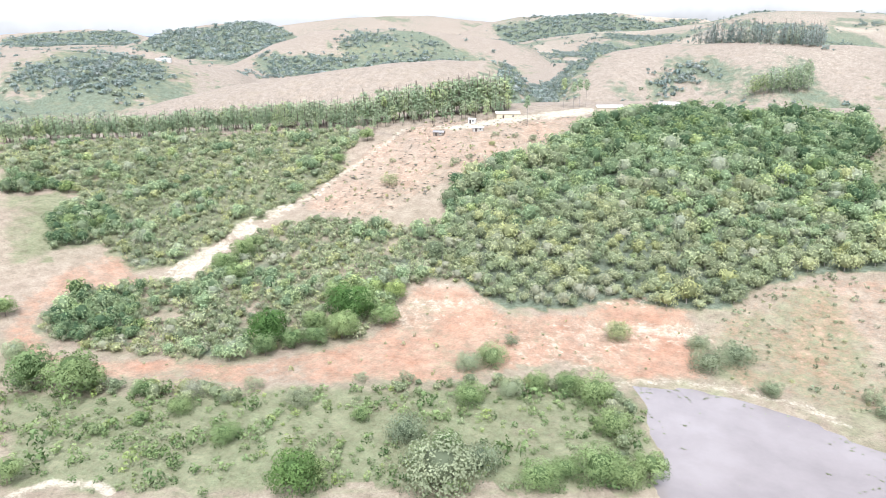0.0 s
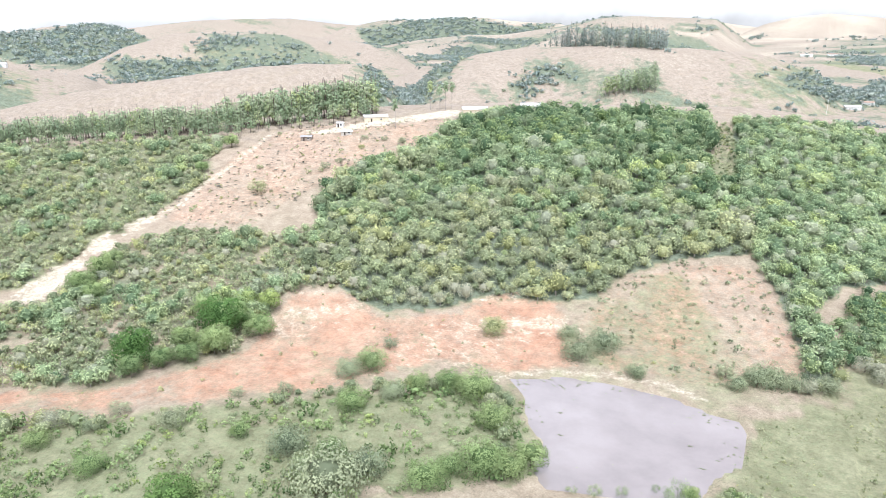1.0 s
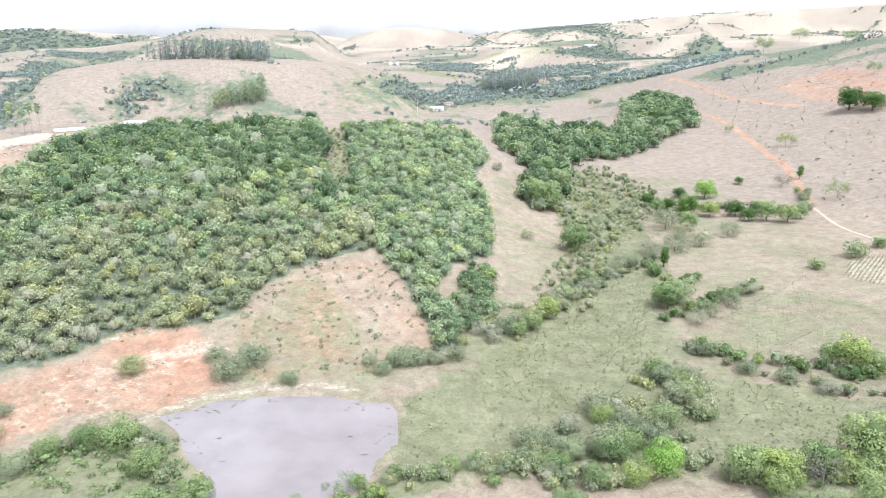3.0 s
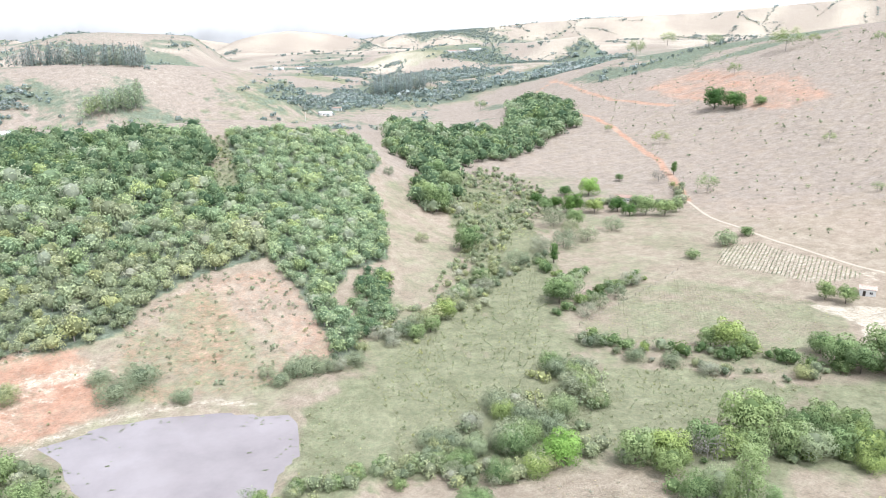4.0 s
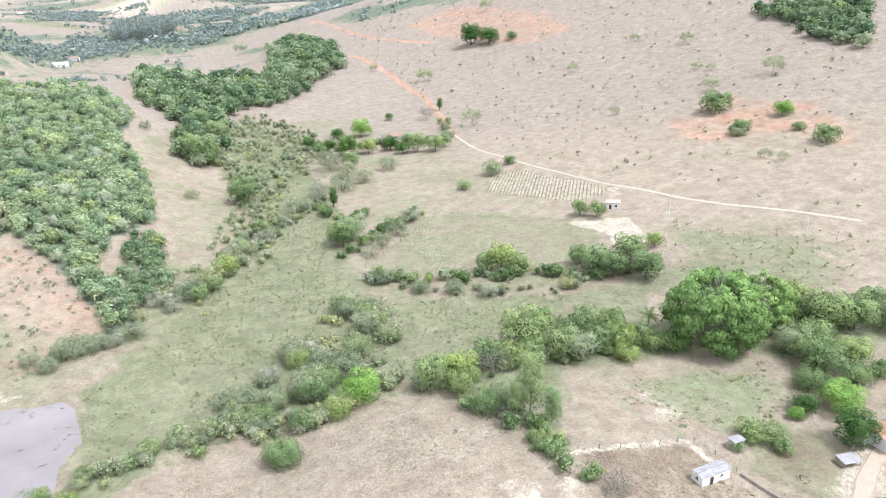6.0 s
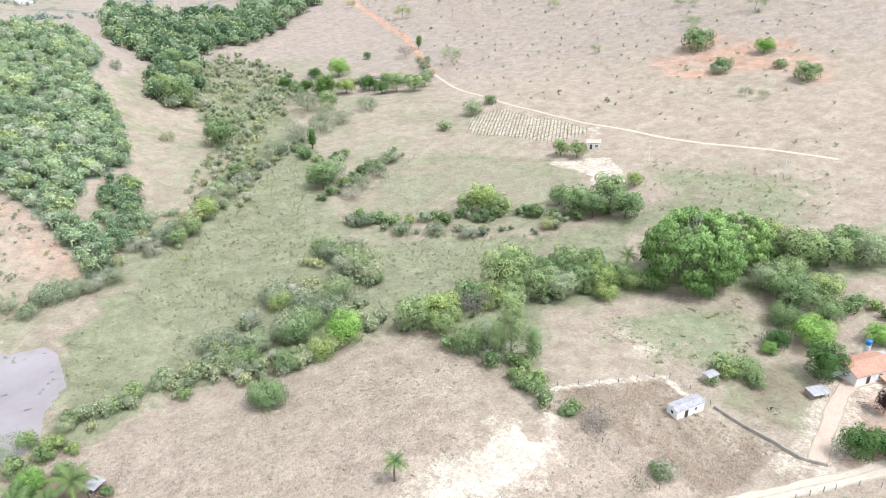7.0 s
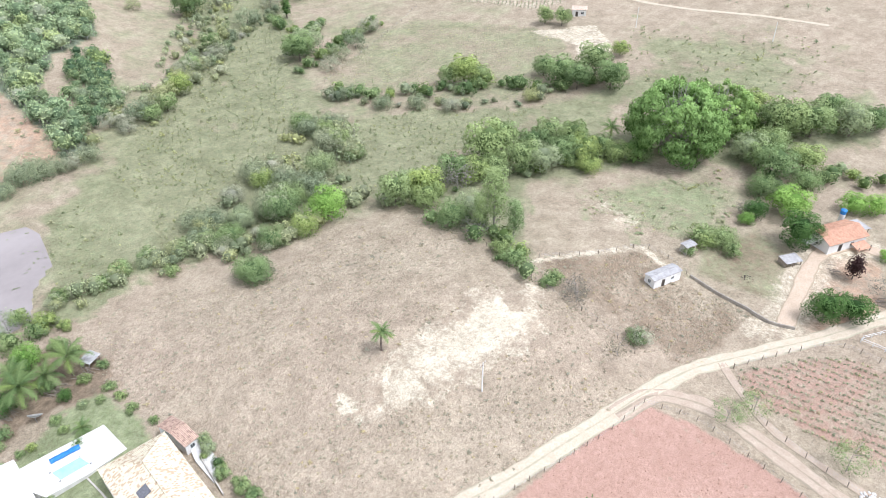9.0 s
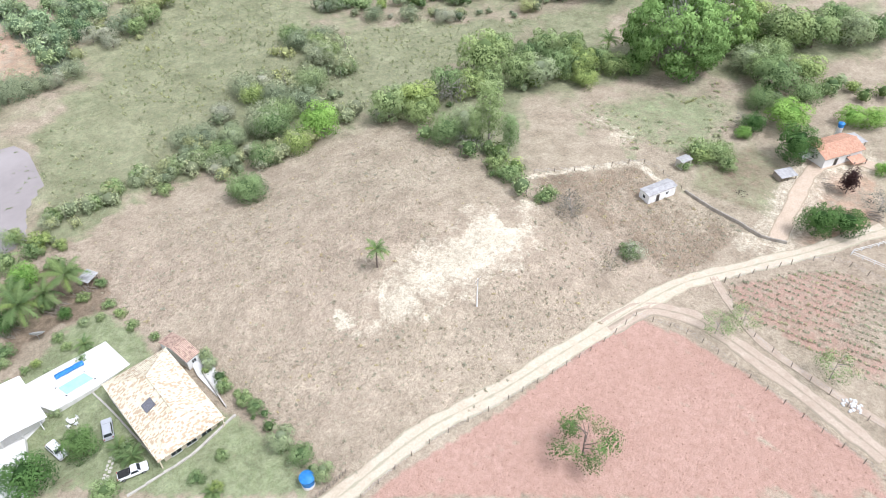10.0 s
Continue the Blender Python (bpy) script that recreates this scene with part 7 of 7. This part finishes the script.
# ---- the neighbours' yard ----
x, y, rot, L, W = quad_frame([(109, 73.7), (117.1, 72.5), (117, 69.3), (109.2, 70.4)])
shed = thing("shed", "whitewashed shed with a grey sheet roof", "shed", x, y, rot)
walls(shed, L - 0.4, W - 0.3, 2.3, WHITE_WALL, 0.3)
gable_roof(shed, L, W, 2.35, 0.2, GREY_SHEET, True)
opening(shed, "-y", -1.2, 0.8, 0.0, 1.8, L - 0.4, W - 0.3, "door", WOOD)
opening(shed, "-y", 1.4, 0.7, 1.0, 1.7, L - 0.4, W - 0.3)
opening(shed, "-x", 0.0, 0.7, 1.0, 1.8, L - 0.4, W - 0.3)
x, y, rot, L, W = quad_frame([(125.1, 76.5), (128.3, 76.2), (128, 73.8), (124.8, 74.3)])
hut = thing("outhouse", "small grey plank outhouse with a sheet roof", "hut", x, y, rot)
walls(hut, L - 0.4, max(W, 2.4) - 0.3, 2.1, GREY_WALL, 0.2)
gable_roof(hut, L, max(W, 2.4), 2.15, 0.16, GREY_SHEET, True)
opening(hut, "-y", 0.4, 0.9, 0.0, 1.7, L - 0.4, max(W, 2.4) - 0.3, "door", WOOD)
x, y, rot, L, W = quad_frame([(152.4, 62), (164.1, 58), (161.1, 51.7), (149.7, 54.3)])
cottage = thing("cottage", "white cottage with a bright terracotta tile roof", "house", x, y, rot)
walls(cottage, L - 0.9, W - 0.9, 2.7, WHITE_WALL, 0.8)
gable_roof(cottage, L, W, 2.75, 0.34, TILE_RED)
opening(cottage, "-y", -2.0, 0.9, 0.0, 2.0, L - 0.9, W - 0.9, "door", WOOD)
opening(cottage, "-y", 1.5, 1.0, 1.0, 1.9, L - 0.9, W - 0.9)
opening(cottage, "-x", 0.3, 1.0, 1.0, 1.9, L - 0.9, W - 0.9)
opening(cottage, "+x", -1.0, 0.9, 0.0, 2.0, L - 0.9, W - 0.9, "door", WOOD)
block("porch_roof", (1.0, 5.0, -W / 2 - 2.2, -W / 2 + 0.3, -0.04, 0.05), TILE_RED, cottage, "terracotta porch roof", Matrix.Translation((0, 0, 2.3)) @ pose(0, 0, 0, 12, 0, 0))
for sx in (1.2, 4.8):
    block("porch_post", (sx - 0.08, sx + 0.08, -W / 2 - 2.0, -W / 2 - 1.84, -0.2, 1.72), WOOD, cottage)
for sx, ln in ((-1, 3.5), (1, 4.0)):
    bm = bmesh.new()
    add_box(bm, -ln / 2, ln / 2, -2.2, 2.2, 2.1, 2.16, Matrix.Translation((sx * (L / 2 + ln / 2 - 0.2), 1.5, 0)) @ pose(0, 0, 0, 0, sx * 6, 0))
    lean = part("lean_to_roof", bm, GREY_SHEET, cottage, "grey sheet lean-to roof")
    for sy in (-0.4, 3.3):
        block("post", (sx * (L / 2 + ln - 0.5) - 0.08, sx * (L / 2 + ln - 0.5) + 0.08, sy - 0.08, sy + 0.08, -0.2, 2.0), WOOD, cottage)
((ax, ay),) = [(164.3, 59.6)]
water_tank(ax, ay, "small blue water tank on a high stand behind the cottage", 0.75, 3.4)
((ax, ay),) = [(141.3, 58.4)]
pen = thing("coop", "low patched animal shelter with a grey sheet roof", "shelter", ax, ay, -20)
block("roof", (-2.2, 2.2, -1.5, 1.5, 1.4, 1.46), GREY_SHEET, pen, "", pose(0, 0, 0, 6, 0, 0))
for sx in (-2.0, 0.0, 2.0):
    for sy in (-1.3, 1.3):
        block("post", (sx - 0.07, sx + 0.07, sy - 0.07, sy + 0.07, -0.2, 1.3), WOOD, pen)
block("back_wall", (-2.1, 2.1, 1.2, 1.3, -0.2, 1.3), WOOD, pen)
block("side_wall", (-2.1, -2.0, -1.3, 1.2, -0.2, 1.2), WOOD, pen)


def log_pile(x, y, n, long, label, mat=WOOD, spread=1.0):
    p = thing("wood_pile", label, "wood pile", x, y, 30)
    j = random.Random(n)
    for k in range(n):
        a = pose(j.uniform(-spread, spread), j.uniform(-spread, spread) * 0.5, 0.12 + 0.16 * (k % 4), 90 + j.uniform(-8, 8), 0, j.uniform(-25, 25))
        tube("log", 0.08, 0.07, -long / 2 * j.uniform(0.6, 1), long / 2, mat, p, "", 6, a)


for (ax, ay), n, ln in zip([(143.3, 38.5), (146.2, 50.7), (-1.8, 122), (3.9, 122.5), (-10.4, 121.5)], (18, 9, 22, 16, 16), (2.6, 1.8, 3.2, 3.0, 3.0)):
    log_pile(ax, ay, n, ln, "heap of weathered poles and palm litter", WOOD, 1.6)
((ax, ay),) = [(5.6, 125.3)]
sh = thing("shack", "tumbledown palm-pole shack with a pale sheet roof", "shack", ax, ay, 35)
block("roof", (-1.6, 1.6, -1.3, 1.3, 1.9, 1.96), GREY_SHEET, sh, "", pose(0, 0, 0, 9, 0, 0))
for sx in (-1.4, 1.4):
    for sy in (-1.1, 1.1):
        block("post", (sx - 0.07, sx + 0.07, sy - 0.07, sy + 0.07, -0.3, 1.7), WOOD, sh)
block("wall", (-1.4, 1.4, 1.05, 1.12, -0.2, 1.7), WOOD, sh)


def rubble(x, y, n, size, label, mat, seed, r):
    j = np.random.RandomState(seed)
    out = []
    for k in range(n):
        v, f = core_shape(j, size * j.uniform(0.5, 1.2), size * 0.6, 0, 5, 3)
        d, a = r * math.sqrt(j.uniform(0, 1)), j.uniform(0, 6.283)
        px, py = x + d * math.cos(a), y + d * math.sin(a)
        out.append((v + [px, py, at_ground(px, py) + size * 0.2 + 0.5 * size * (1 - d / r)], f))
    v, f = joined(out)
    return tagged(new("rubble_heap", tri_mesh("rubble_heap", v, f, [mat])), label, "rubble", kind="stuff")


((ax, ay), (bx, by)) = [(94.4, 15.3), (128.9, 60.8)]
rubble(ax, ay, 45, 0.3, "heap of pale broken rubble by a fence", CONCRETE, 1, 1.6)
rubble(bx, by, 25, 0.16, "scorched patch of burnt rubbish", SHADE, 2, 1.4)

# ---- houses farther off ----
def small_house(px, py, rot, L, W, h, label, wall, roof, sheet=False, name="house"):
    b = thing(name, label, "house", px, py, rot, z=min(at_ground(px + dx, py + dy) for dx in (-L / 2, L / 2) for dy in (-W / 2, W / 2)) + 0.1)
    walls(b, L, W, h, wall, 0.3 * W / 2)
    gable_roof(b, L + 0.8, W + 0.8, h, 0.3, roof, sheet)
    opening(b, "-y", -L * 0.2, 0.9, 0.0, 2.0, L, W, "door", WOOD)
    opening(b, "-y", L * 0.22, 1.0, 1.0, 1.9, L, W)
    opening(b, "-x", 0, 0.9, 1.0, 1.9, L, W)


((ax, ay), (bx, by)) = [(226.8, 208.7), (230, 400)]
small_house(ax, ay, -45, 5.5, 5.0, 2.8, "small white house with a pale clay tile roof", WHITE_WALL, TILE_PALE)
small_house(bx, by + 2, -30, 11, 7, 3.0, "white farmhouse with a faded red tile roof", WHITE_WALL, TILE_OLD)
for (ax, ay), L, W, h, rt, lab, wm, rm, sh_ in (
    *((p, *q) for p, q in zip([(-230, 344), (-224, 371), (-213, 359), (-209, 387), (-157, 418), (-128, 447)], (
        (6, 4, 2.2, 20, "rough open work shed among rubble", WOOD, GREY_SHEET, True),
        (4, 3, 2.4, 10, "tiny white site hut on bare soil", WHITE_WALL, WHITE_METAL, True),
        (6, 4, 2.0, 35, "low shed under pale sheets on bare soil", GREY_WALL, WHITE_METAL, True),
        (14, 7, 2.8, 35, "long cream shed with a pale roof on the hilltop", CREAM_WALL, CONCRETE, True),
        (15, 8, 3.0, 30, "cream barn with a pale roof at the forest edge", CREAM_WALL, CONCRETE, True),
        (16, 8, 1.5, 22, "white-roofed barn behind the treetops", WHITE_WALL, WHITE_METAL, True)))),
    *((p, *q) for p, q in zip([(98, 899), (118, 953), (92, 1794), (144, 1820), (545, 1845), (600, 1861)], (
        (16, 8, 3.5, 10, "distant white farm building in the valley", WHITE_WALL, WHITE_METAL, True),
        (14, 8, 3.5, -20, "distant pale farm building in the valley", WHITE_WALL, TILE_OLD, True),
        (24, 9, 4.0, 5, "distant white farmstead on the plain", WHITE_WALL, WHITE_METAL, True),
        (20, 9, 4.0, 15, "distant farmstead with an old tile roof", WHITE_WALL, TILE_OLD, True),
        (50, 14, 5.0, 0, "long white farm building beside dark crops", WHITE_WALL, TILE_OLD, True),
        (30, 12, 5.0, 0, "white barn beside dark crops", WHITE_WALL, WHITE_METAL, True)))),
    *((p, *q) for p, q in zip([(-836, 608), (-611, 559), (-600, 580)], (
        (18, 8, 4.0, 40, "pale farm building on a far wooded slope", WHITE_WALL, WHITE_METAL, True),
        (14, 8, 4.0, 30, "pale farm building beside a winding track", WHITE_WALL, TILE_OLD, True),
        (12, 7, 3.0, 40, "pale low building behind the eucalyptus", WHITE_WALL, TILE_OLD, True)))),
):
    small_house(ax, ay, rt, L, W, h, lab, wm, rm, sh_, "farm_building")


# ---- bamboo and palms ----
def culm_shape(pts):
    """A four-sided tapered stem along the points."""
    v, f = [], []
    for k, p in enumerate(pts):
        w = 0.1 - 0.008 * k
        v += [p + [w, 0, 0], p + [0, w, 0], p - [w, 0, 0], p - [0, w, 0]]
    for k in range(len(pts) - 1):
        for j in range(4):
            i, n = 4 * k + j, 4 * k + (j + 1) % 4
            f += [(i, n, n + 4), (i, n + 4, i + 4)]
    return np.array(v), np.array(f)


def bamboo(x, y, wide, high, label, leaf, seed, culms=80):
    rng = np.random.RandomState(seed)
    root = thing("bamboo_clump", label, "bamboo", x, y)
    for k in range(culms):
        a, lean = rng.uniform(0, 6.283), math.sqrt(rng.uniform(0.02, 1)) * wide * 0.34
        h = high * rng.uniform(0.7, 1.0) * (1 - 0.5 * (lean / (wide * 0.34)) ** 2)
        d = np.array([math.cos(a), math.sin(a), 0])
        pts = [d * lean * (0.35 + 0.25 * s + 0.4 * s**2.5) + np.array([0, 0, h * (1 - (1 - s) ** 1.6)]) for s in np.linspace(0, 1, 8)]
        new("culm", tri_mesh("culm", *culm_shape(pts), [BARK_PALE])).parent = root
    v, f, tint = crown_shape(seed + 600, culms * 260, 0.32 / wide, high / wide, -0.06, culms * 2, 0.42, False, 0.5, 0.33, 0.9)
    tint[:, 1] = np.repeat(rng.uniform(0, 0.25, len(tint) // 3 + 1), 3)[: len(tint)]
    new("foliage", tri_mesh("foliage", v * wide, f, [leaf], None, tint)).parent = root


((ax, ay), (bx, by), (cx, cy)) = [(162.2, 108.8), (178.5, 102.7), (114.5, 138.1)]
bamboo(ax, ay, 26, 23, "huge arching clump of bright green bamboo", LEAF_BAMBOO, 1, 120)
bamboo(bx + 4, by + 6, 22, 15, "smaller yellow-green bamboo clump behind", LEAF_BAMBOO, 2, 60)
plant("dark", bx - 1, by + 13, 15, "creek trees", "", 1.3)


def frond_mesh(seed, leaf, long=1.0, n=26, droop=0.55):
    rng = np.random.RandomState(seed)
    V, F, T = [], [], []
    spine = [np.array([s, 0, 0.35 * s - droop * s**2.2]) * long for s in np.linspace(0, 1, n)]
    for k in range(2, n):
        s = k / n
        w = 0.32 * long * math.sin(math.pi * min(1, s * 0.85 + 0.12)) ** 0.7
        for side in (-1, 1):
            i = len(V)
            p, q = spine[k - 1], spine[k]
            tip = q + np.array([0.12 * long, side * w, -0.16 * long * rng.uniform(0.5, 1.2)])
            V += [p, q, tip]
            F.append((i, i + 1, i + 2) if side > 0 else (i, i + 2, i + 1))
            c = 0.45 + 0.4 * s * rng.uniform(0.5, 1)
            T += [(c, 0, 0)] * 3
    sv, sf = limb(spine[0], spine[-1] * [1, 1, 0] + [0, 0, spine[-1][2]], 0.018 * long, 0.006 * long, 4, 0.0)
    return tri_mesh("frond", np.array(V), np.array(F), [leaf], None, np.array(T))


FROND = [frond_mesh(k, LEAF_PALM, 1.0, 26, 0.45 + 0.15 * k) for k in range(3)]


def palm(x, y, high, reach, label="feathery palm with a bare trunk", fronds=14, group="palms"):
    count[0] += 1
    j = random.Random(count[0])
    p = thing("palm_tree", label, "palm", x, y, j.uniform(0, 360), group)
    v, f = limb((0, 0, -0.3), (0.15, 0.1, high), 0.2, 0.14, 8, 0.12)
    new("trunk", tri_mesh("trunk", v, f, [BARK])).parent = p
    for k in range(fronds):
        o = new("frond", FROND[k % 3])
        o.parent = p
        o.matrix_basis = pose(0.15, 0.1, high, 0, -50 + 75 * k / fronds, k * 137.5) @ Matrix.Scale(reach * j.uniform(0.85, 1.1), 4)


for (ax, ay), h, r in zip([(50, 86.7), (1.9, 124.5), (-7.2, 121.6), (-7.8, 128.2), (-0.4, 107.3), (-1.5, 78.2), (-2.7, 80.8), (151.7, 122.5), (5.7, 64.4)] + [(-2.7, 123.6)], (4.6, 5.0, 5.5, 4.0, 1.0, 0.8, 0.8, 6.5, 0.5, 4.0), (2.4, 4.0, 4.2, 3.6, 1.8, 2.2, 2.0, 3.4, 1.6, 3.4)):
    palm(ax, ay, h, r)

# tall single eucalyptus on the hilltop
tree_kind("euc", LEAF_EUC, 3, (3.1, 0.03, 5, 0.2, 0.5), BARK_PALE, leaves=260, size=0.09, tall=3.6, base=0.5, clumps=10, spread=0.22, core=False, ragged=0.4)
WORDS["euc"] = ("eucalyptus_tree", "tall lone eucalyptus with a bare pale trunk", "tree")
plant_all("euc", [(a, b, 5.5) for a, b in [(-187, 419), (-180, 418), (-177, 420), (-174, 423), (-281, 359), (-190, 376)]], "hilltop eucalyptus")
plant_all("scrubby", [(-198.3, 353.5, 5.1), (-174.6, 353.3, 5.6), (-187.0, 355.8, 4.4), (-192.4, 339.6, 4.3), (-198.4, 311.5, 5.8), (-231.9, 302.3, 4.1), (-166.3, 341.6, 6.0), (-195.1, 320.1, 4.7)], "hilltop saplings")


# ---- crops, tufts and clods ----
def sprigs(seed, n, size, tall):
    """A tuft of a few blades or leaves about 1 wide."""
    rng = np.random.RandomState(seed)
    p = rng.normal(0, 0.22, (n, 3)) * [1, 1, 0] + [0, 0, tall * 0.45]
    d = p * [1.5, 1.5, 0] + [0, 0, 2.4] + rng.normal(0, 0.4, (n, 3))
    v, f = leaf_cards(rng, p, d, size, -0.2, 0.7)
    v[:, 2] = v[:, 2].clip(-0.02, None) + tall * 0.1
    return v, f, np.repeat(rng.uniform(0.2, 0.9, (n, 1)) * [[1, 0, 0]], 3, 0)


TUFTS = [sprigs(k, 12, 0.22, 0.32) for k in range(5)]
PLANTS = [crown_shape(300 + k, 30, 0.13, 0.7, 0.0, 5, 0.26, False) for k in range(4)]


def rows_in(outline, heading, row_gap, plant_gap, seed, miss=0.1):
    rng = np.random.RandomState(seed)
    o = np.array(outline)
    c = o.mean(0)
    r = np.hypot(*(o - c).T).max()
    u = np.array([math.cos(radians(heading)), math.sin(radians(heading))])
    v = np.array([-u[1], u[0]])
    a, b = np.meshgrid(np.arange(-r, r, plant_gap), np.arange(-r, r, row_gap))
    p = c + a.reshape(-1, 1) * u + b.reshape(-1, 1) * v + rng.normal(0, 0.1, (a.size, 2)) * min(1, plant_gap)
    ok = inside(p[:, 0], p[:, 1], outline, 0) & (rng.uniform(0, 1, len(p)) > miss)
    return p[ok, 0], p[ok, 1]


(ax, ay), (bx, by) = [(105.8, 43.2), (113.9, 20)]
HEAD = math.degrees(math.atan2(by - ay, bx - ax))
rng = np.random.RandomState(12)
x, y = rows_in(CROP_NEAR, HEAD, 1.8, 0.75, 1, 0.15)
grove("crop_rows", "rows of small green crop plants on red soil", "crops", x, y, rng.uniform(0.5, 0.9, len(x)), LEAF_SCRUB, PLANTS, BARK, None, 20)
(ax, ay), (bx, by) = [(206, 268), (218, 231)]
x, y = rows_in(PLOT_ROWS, math.degrees(math.atan2(ay + by, ax + bx)) - 6, 1.7, 1.0, 2, 0.06)
grove("crop_rows", "rows of young crop plants on pale soil", "crops", x, y, rng.uniform(0.5, 0.85, len(x)), LEAF_SCRUB, PLANTS, BARK, None, 21)
x, y = rows_in(PLOT_GREEN, math.degrees(math.atan2(by - ay, bx - ax)) + 10, 2.4, 1.6, 3, 0.35)
grove("crop_rows", "low green crop in worn rows", "crops", x, y, rng.uniform(0.4, 0.8, len(x)), TUFT_GREEN, PLANTS, BARK, None, 22)


def tufts(name, label, outline, gap, lo, hi, leaf, shapes, seed, keep=1.0, clear=(), cap=5000):
    rng = np.random.RandomState(seed)
    x, y = scatter(outline, gap, seed, 3)
    ok = (rng.uniform(0, 1, len(x)) < keep) & (waves(x, y, 30, seed) + rng.uniform(-0.8, 0.8, len(x)) > -0.35)
    for o in clear:
        ok &= ~inside(x, y, o, 0)
    x, y = x[ok], y[ok]
    if len(x) > cap:
        pick = rng.permutation(len(x))[:cap]
        x, y = x[pick], y[pick]
    if len(x):
        grove(name, label, "grass", x, y, rng.uniform(lo, hi, len(x)) * np.where(rng.uniform(0, 1, len(x)) < 0.1, 1.7, 1), leaf, shapes, BARK, None, seed)


DRY_FIELD = [(6.4, 144.3), (42.1, 133.9), (77.3, 141.2), (85.6, 118.2), (91, 88.3), (94.8, 53.4), (71.4, 52), (51.2, 53), (31.4, 53.9), (21.7, 54.7), (17.4, 72.2), (16, 86.6), (9.7, 102.5), (6.7, 124.2)]
SHRUB_SHAPES = [crown_shape(400 + k, 60, 0.09, 0.7, 0.0, 6, 0.3, False, 0.4) for k in range(5)]
tufts("dry_grass", "tussocks of dry straw-coloured grass", DRY_FIELD, 1.25, 0.28, 0.7, TUFT_DRY, TUFTS, 101, 0.9, (BRIGHT,), 6500)
tufts("dry_grass", "tussocks of dry grass in a brown yard", BROWN_YARD, 1.0, 0.3, 0.7, TUFT_DRY, TUFTS, 102, 0.9, (), 2500)
tufts("marsh_plants", "rank green marsh weeds and rushes", MARSH, 2.0, 0.4, 1.1, TUFT_GREEN, PLANTS, 103, 0.85, (POND_EDGE,), 4600)
tufts("meadow_shrubs", "low green shrubs and weeds in a meadow", LEFT_MEADOW, 2.8, 1.2, 3.6, LEAF_BUSH, SHRUB_SHAPES, 104, 0.75, (POND_EDGE,), 2000)
tufts("slope_weeds", "sparse weeds on bare clay", CLAY_BANK, 5.5, 0.7, 1.6, TUFT_GREEN, PLANTS, 105, 0.4, (), 500)
tufts("slope_weeds", "grey weeds on a cleared slope", CLEARED, 3.4, 0.9, 2.2, LEAF_SCRUB, SHRUB_SHAPES, 106, 0.55, (), 700)
tufts("slope_weeds", "sparse weeds on the bare hillside", BARE_HILL, 5.0, 0.8, 2.2, TUFT_GREEN, PLANTS, 107, 0.5, (), 900)
tufts("brushwood", "grey cut brushwood strewn over bare soil", BARE_HILL, 3.2, 0.8, 2.0, LEAF_GREY, TUFTS, 112, 0.45, (), 1500)
PASTURE = [(269, 397), (332, 616), (397, 825), (481, 890), (607, 842), (633, 599), (682, 447), (672, 351), (284, 133), (263, 185), (254, 284)]
tufts("pasture_tussocks", "tussocks and low weeds over the dry pasture", PASTURE, 11.0, 0.9, 2.6, LEAF_SCRUB, PLANTS, 108, 0.75, (), 3200)
tufts("pasture_tussocks", "rough green tussocks by the bamboo", LOW_PASTURE, 3.0, 0.5, 1.5, TUFT_GREEN, PLANTS, 109, 0.6, (), 1500)
tufts("yard_weeds", "patchy green weeds in a worn paddock", YARD_GRASS, 1.7, 0.5, 1.3, TUFT_GREEN, TUFTS, 110, 0.7, (), 2500)
CLOD = [(*core_shape(np.random.RandomState(k), 0.5, 0.3, 0.1, 4, 3), np.full((10, 3), 0.5)) for k in range(3)]
CLOD = [(v, f, np.full((len(v), 3), 0.5)) for v, f, t in CLOD]
x, y = scatter(RED_FIELD, 1.5, 111, 0)
grove("clods", "clods of ploughed red earth", "soil", x[:3500], y[:3500], np.random.RandomState(4).uniform(0.12, 0.4, len(x[:3500])), EARTH, CLOD, EARTH, None, 111)


def pond_weeds():
    """Dark floating weeds and drowned stalks near the pond's upper shore."""
    rng = np.random.RandomState(131)
    x, y = scatter(POND_EDGE, 1.3, 131, 0)
    rim = near_line(x, y, POND_EDGE + POND_EDGE[:1])
    ok = (rng.uniform(0, 1, len(x)) < 0.4 * np.exp(-rim / 4) * (y > 165) + 0.008) & (rim > 0.8) & (waves(x, y, 12, 132) > -0.2)
    pieces = []
    for px, py in zip(x[ok], y[ok]):
        v, f, _ = TUFTS[rng.randint(len(TUFTS))]
        w = rng.uniform(0.35, 0.95)
        pieces.append((v * [w * rng.uniform(0.8, 1.8), w, 0.35 * w] + [px, py, POND_Z], f))
    v, f = joined(pieces)
    me = tri_mesh("pond_weeds", v, f, [LEAF_SCRUB], None, np.full((len(v), 3), 0.25))
    return tagged(new("pond_weeds", me), "dark weeds and drowned stalks in the pond", "water weeds", kind="stuff")


pond_weeds()
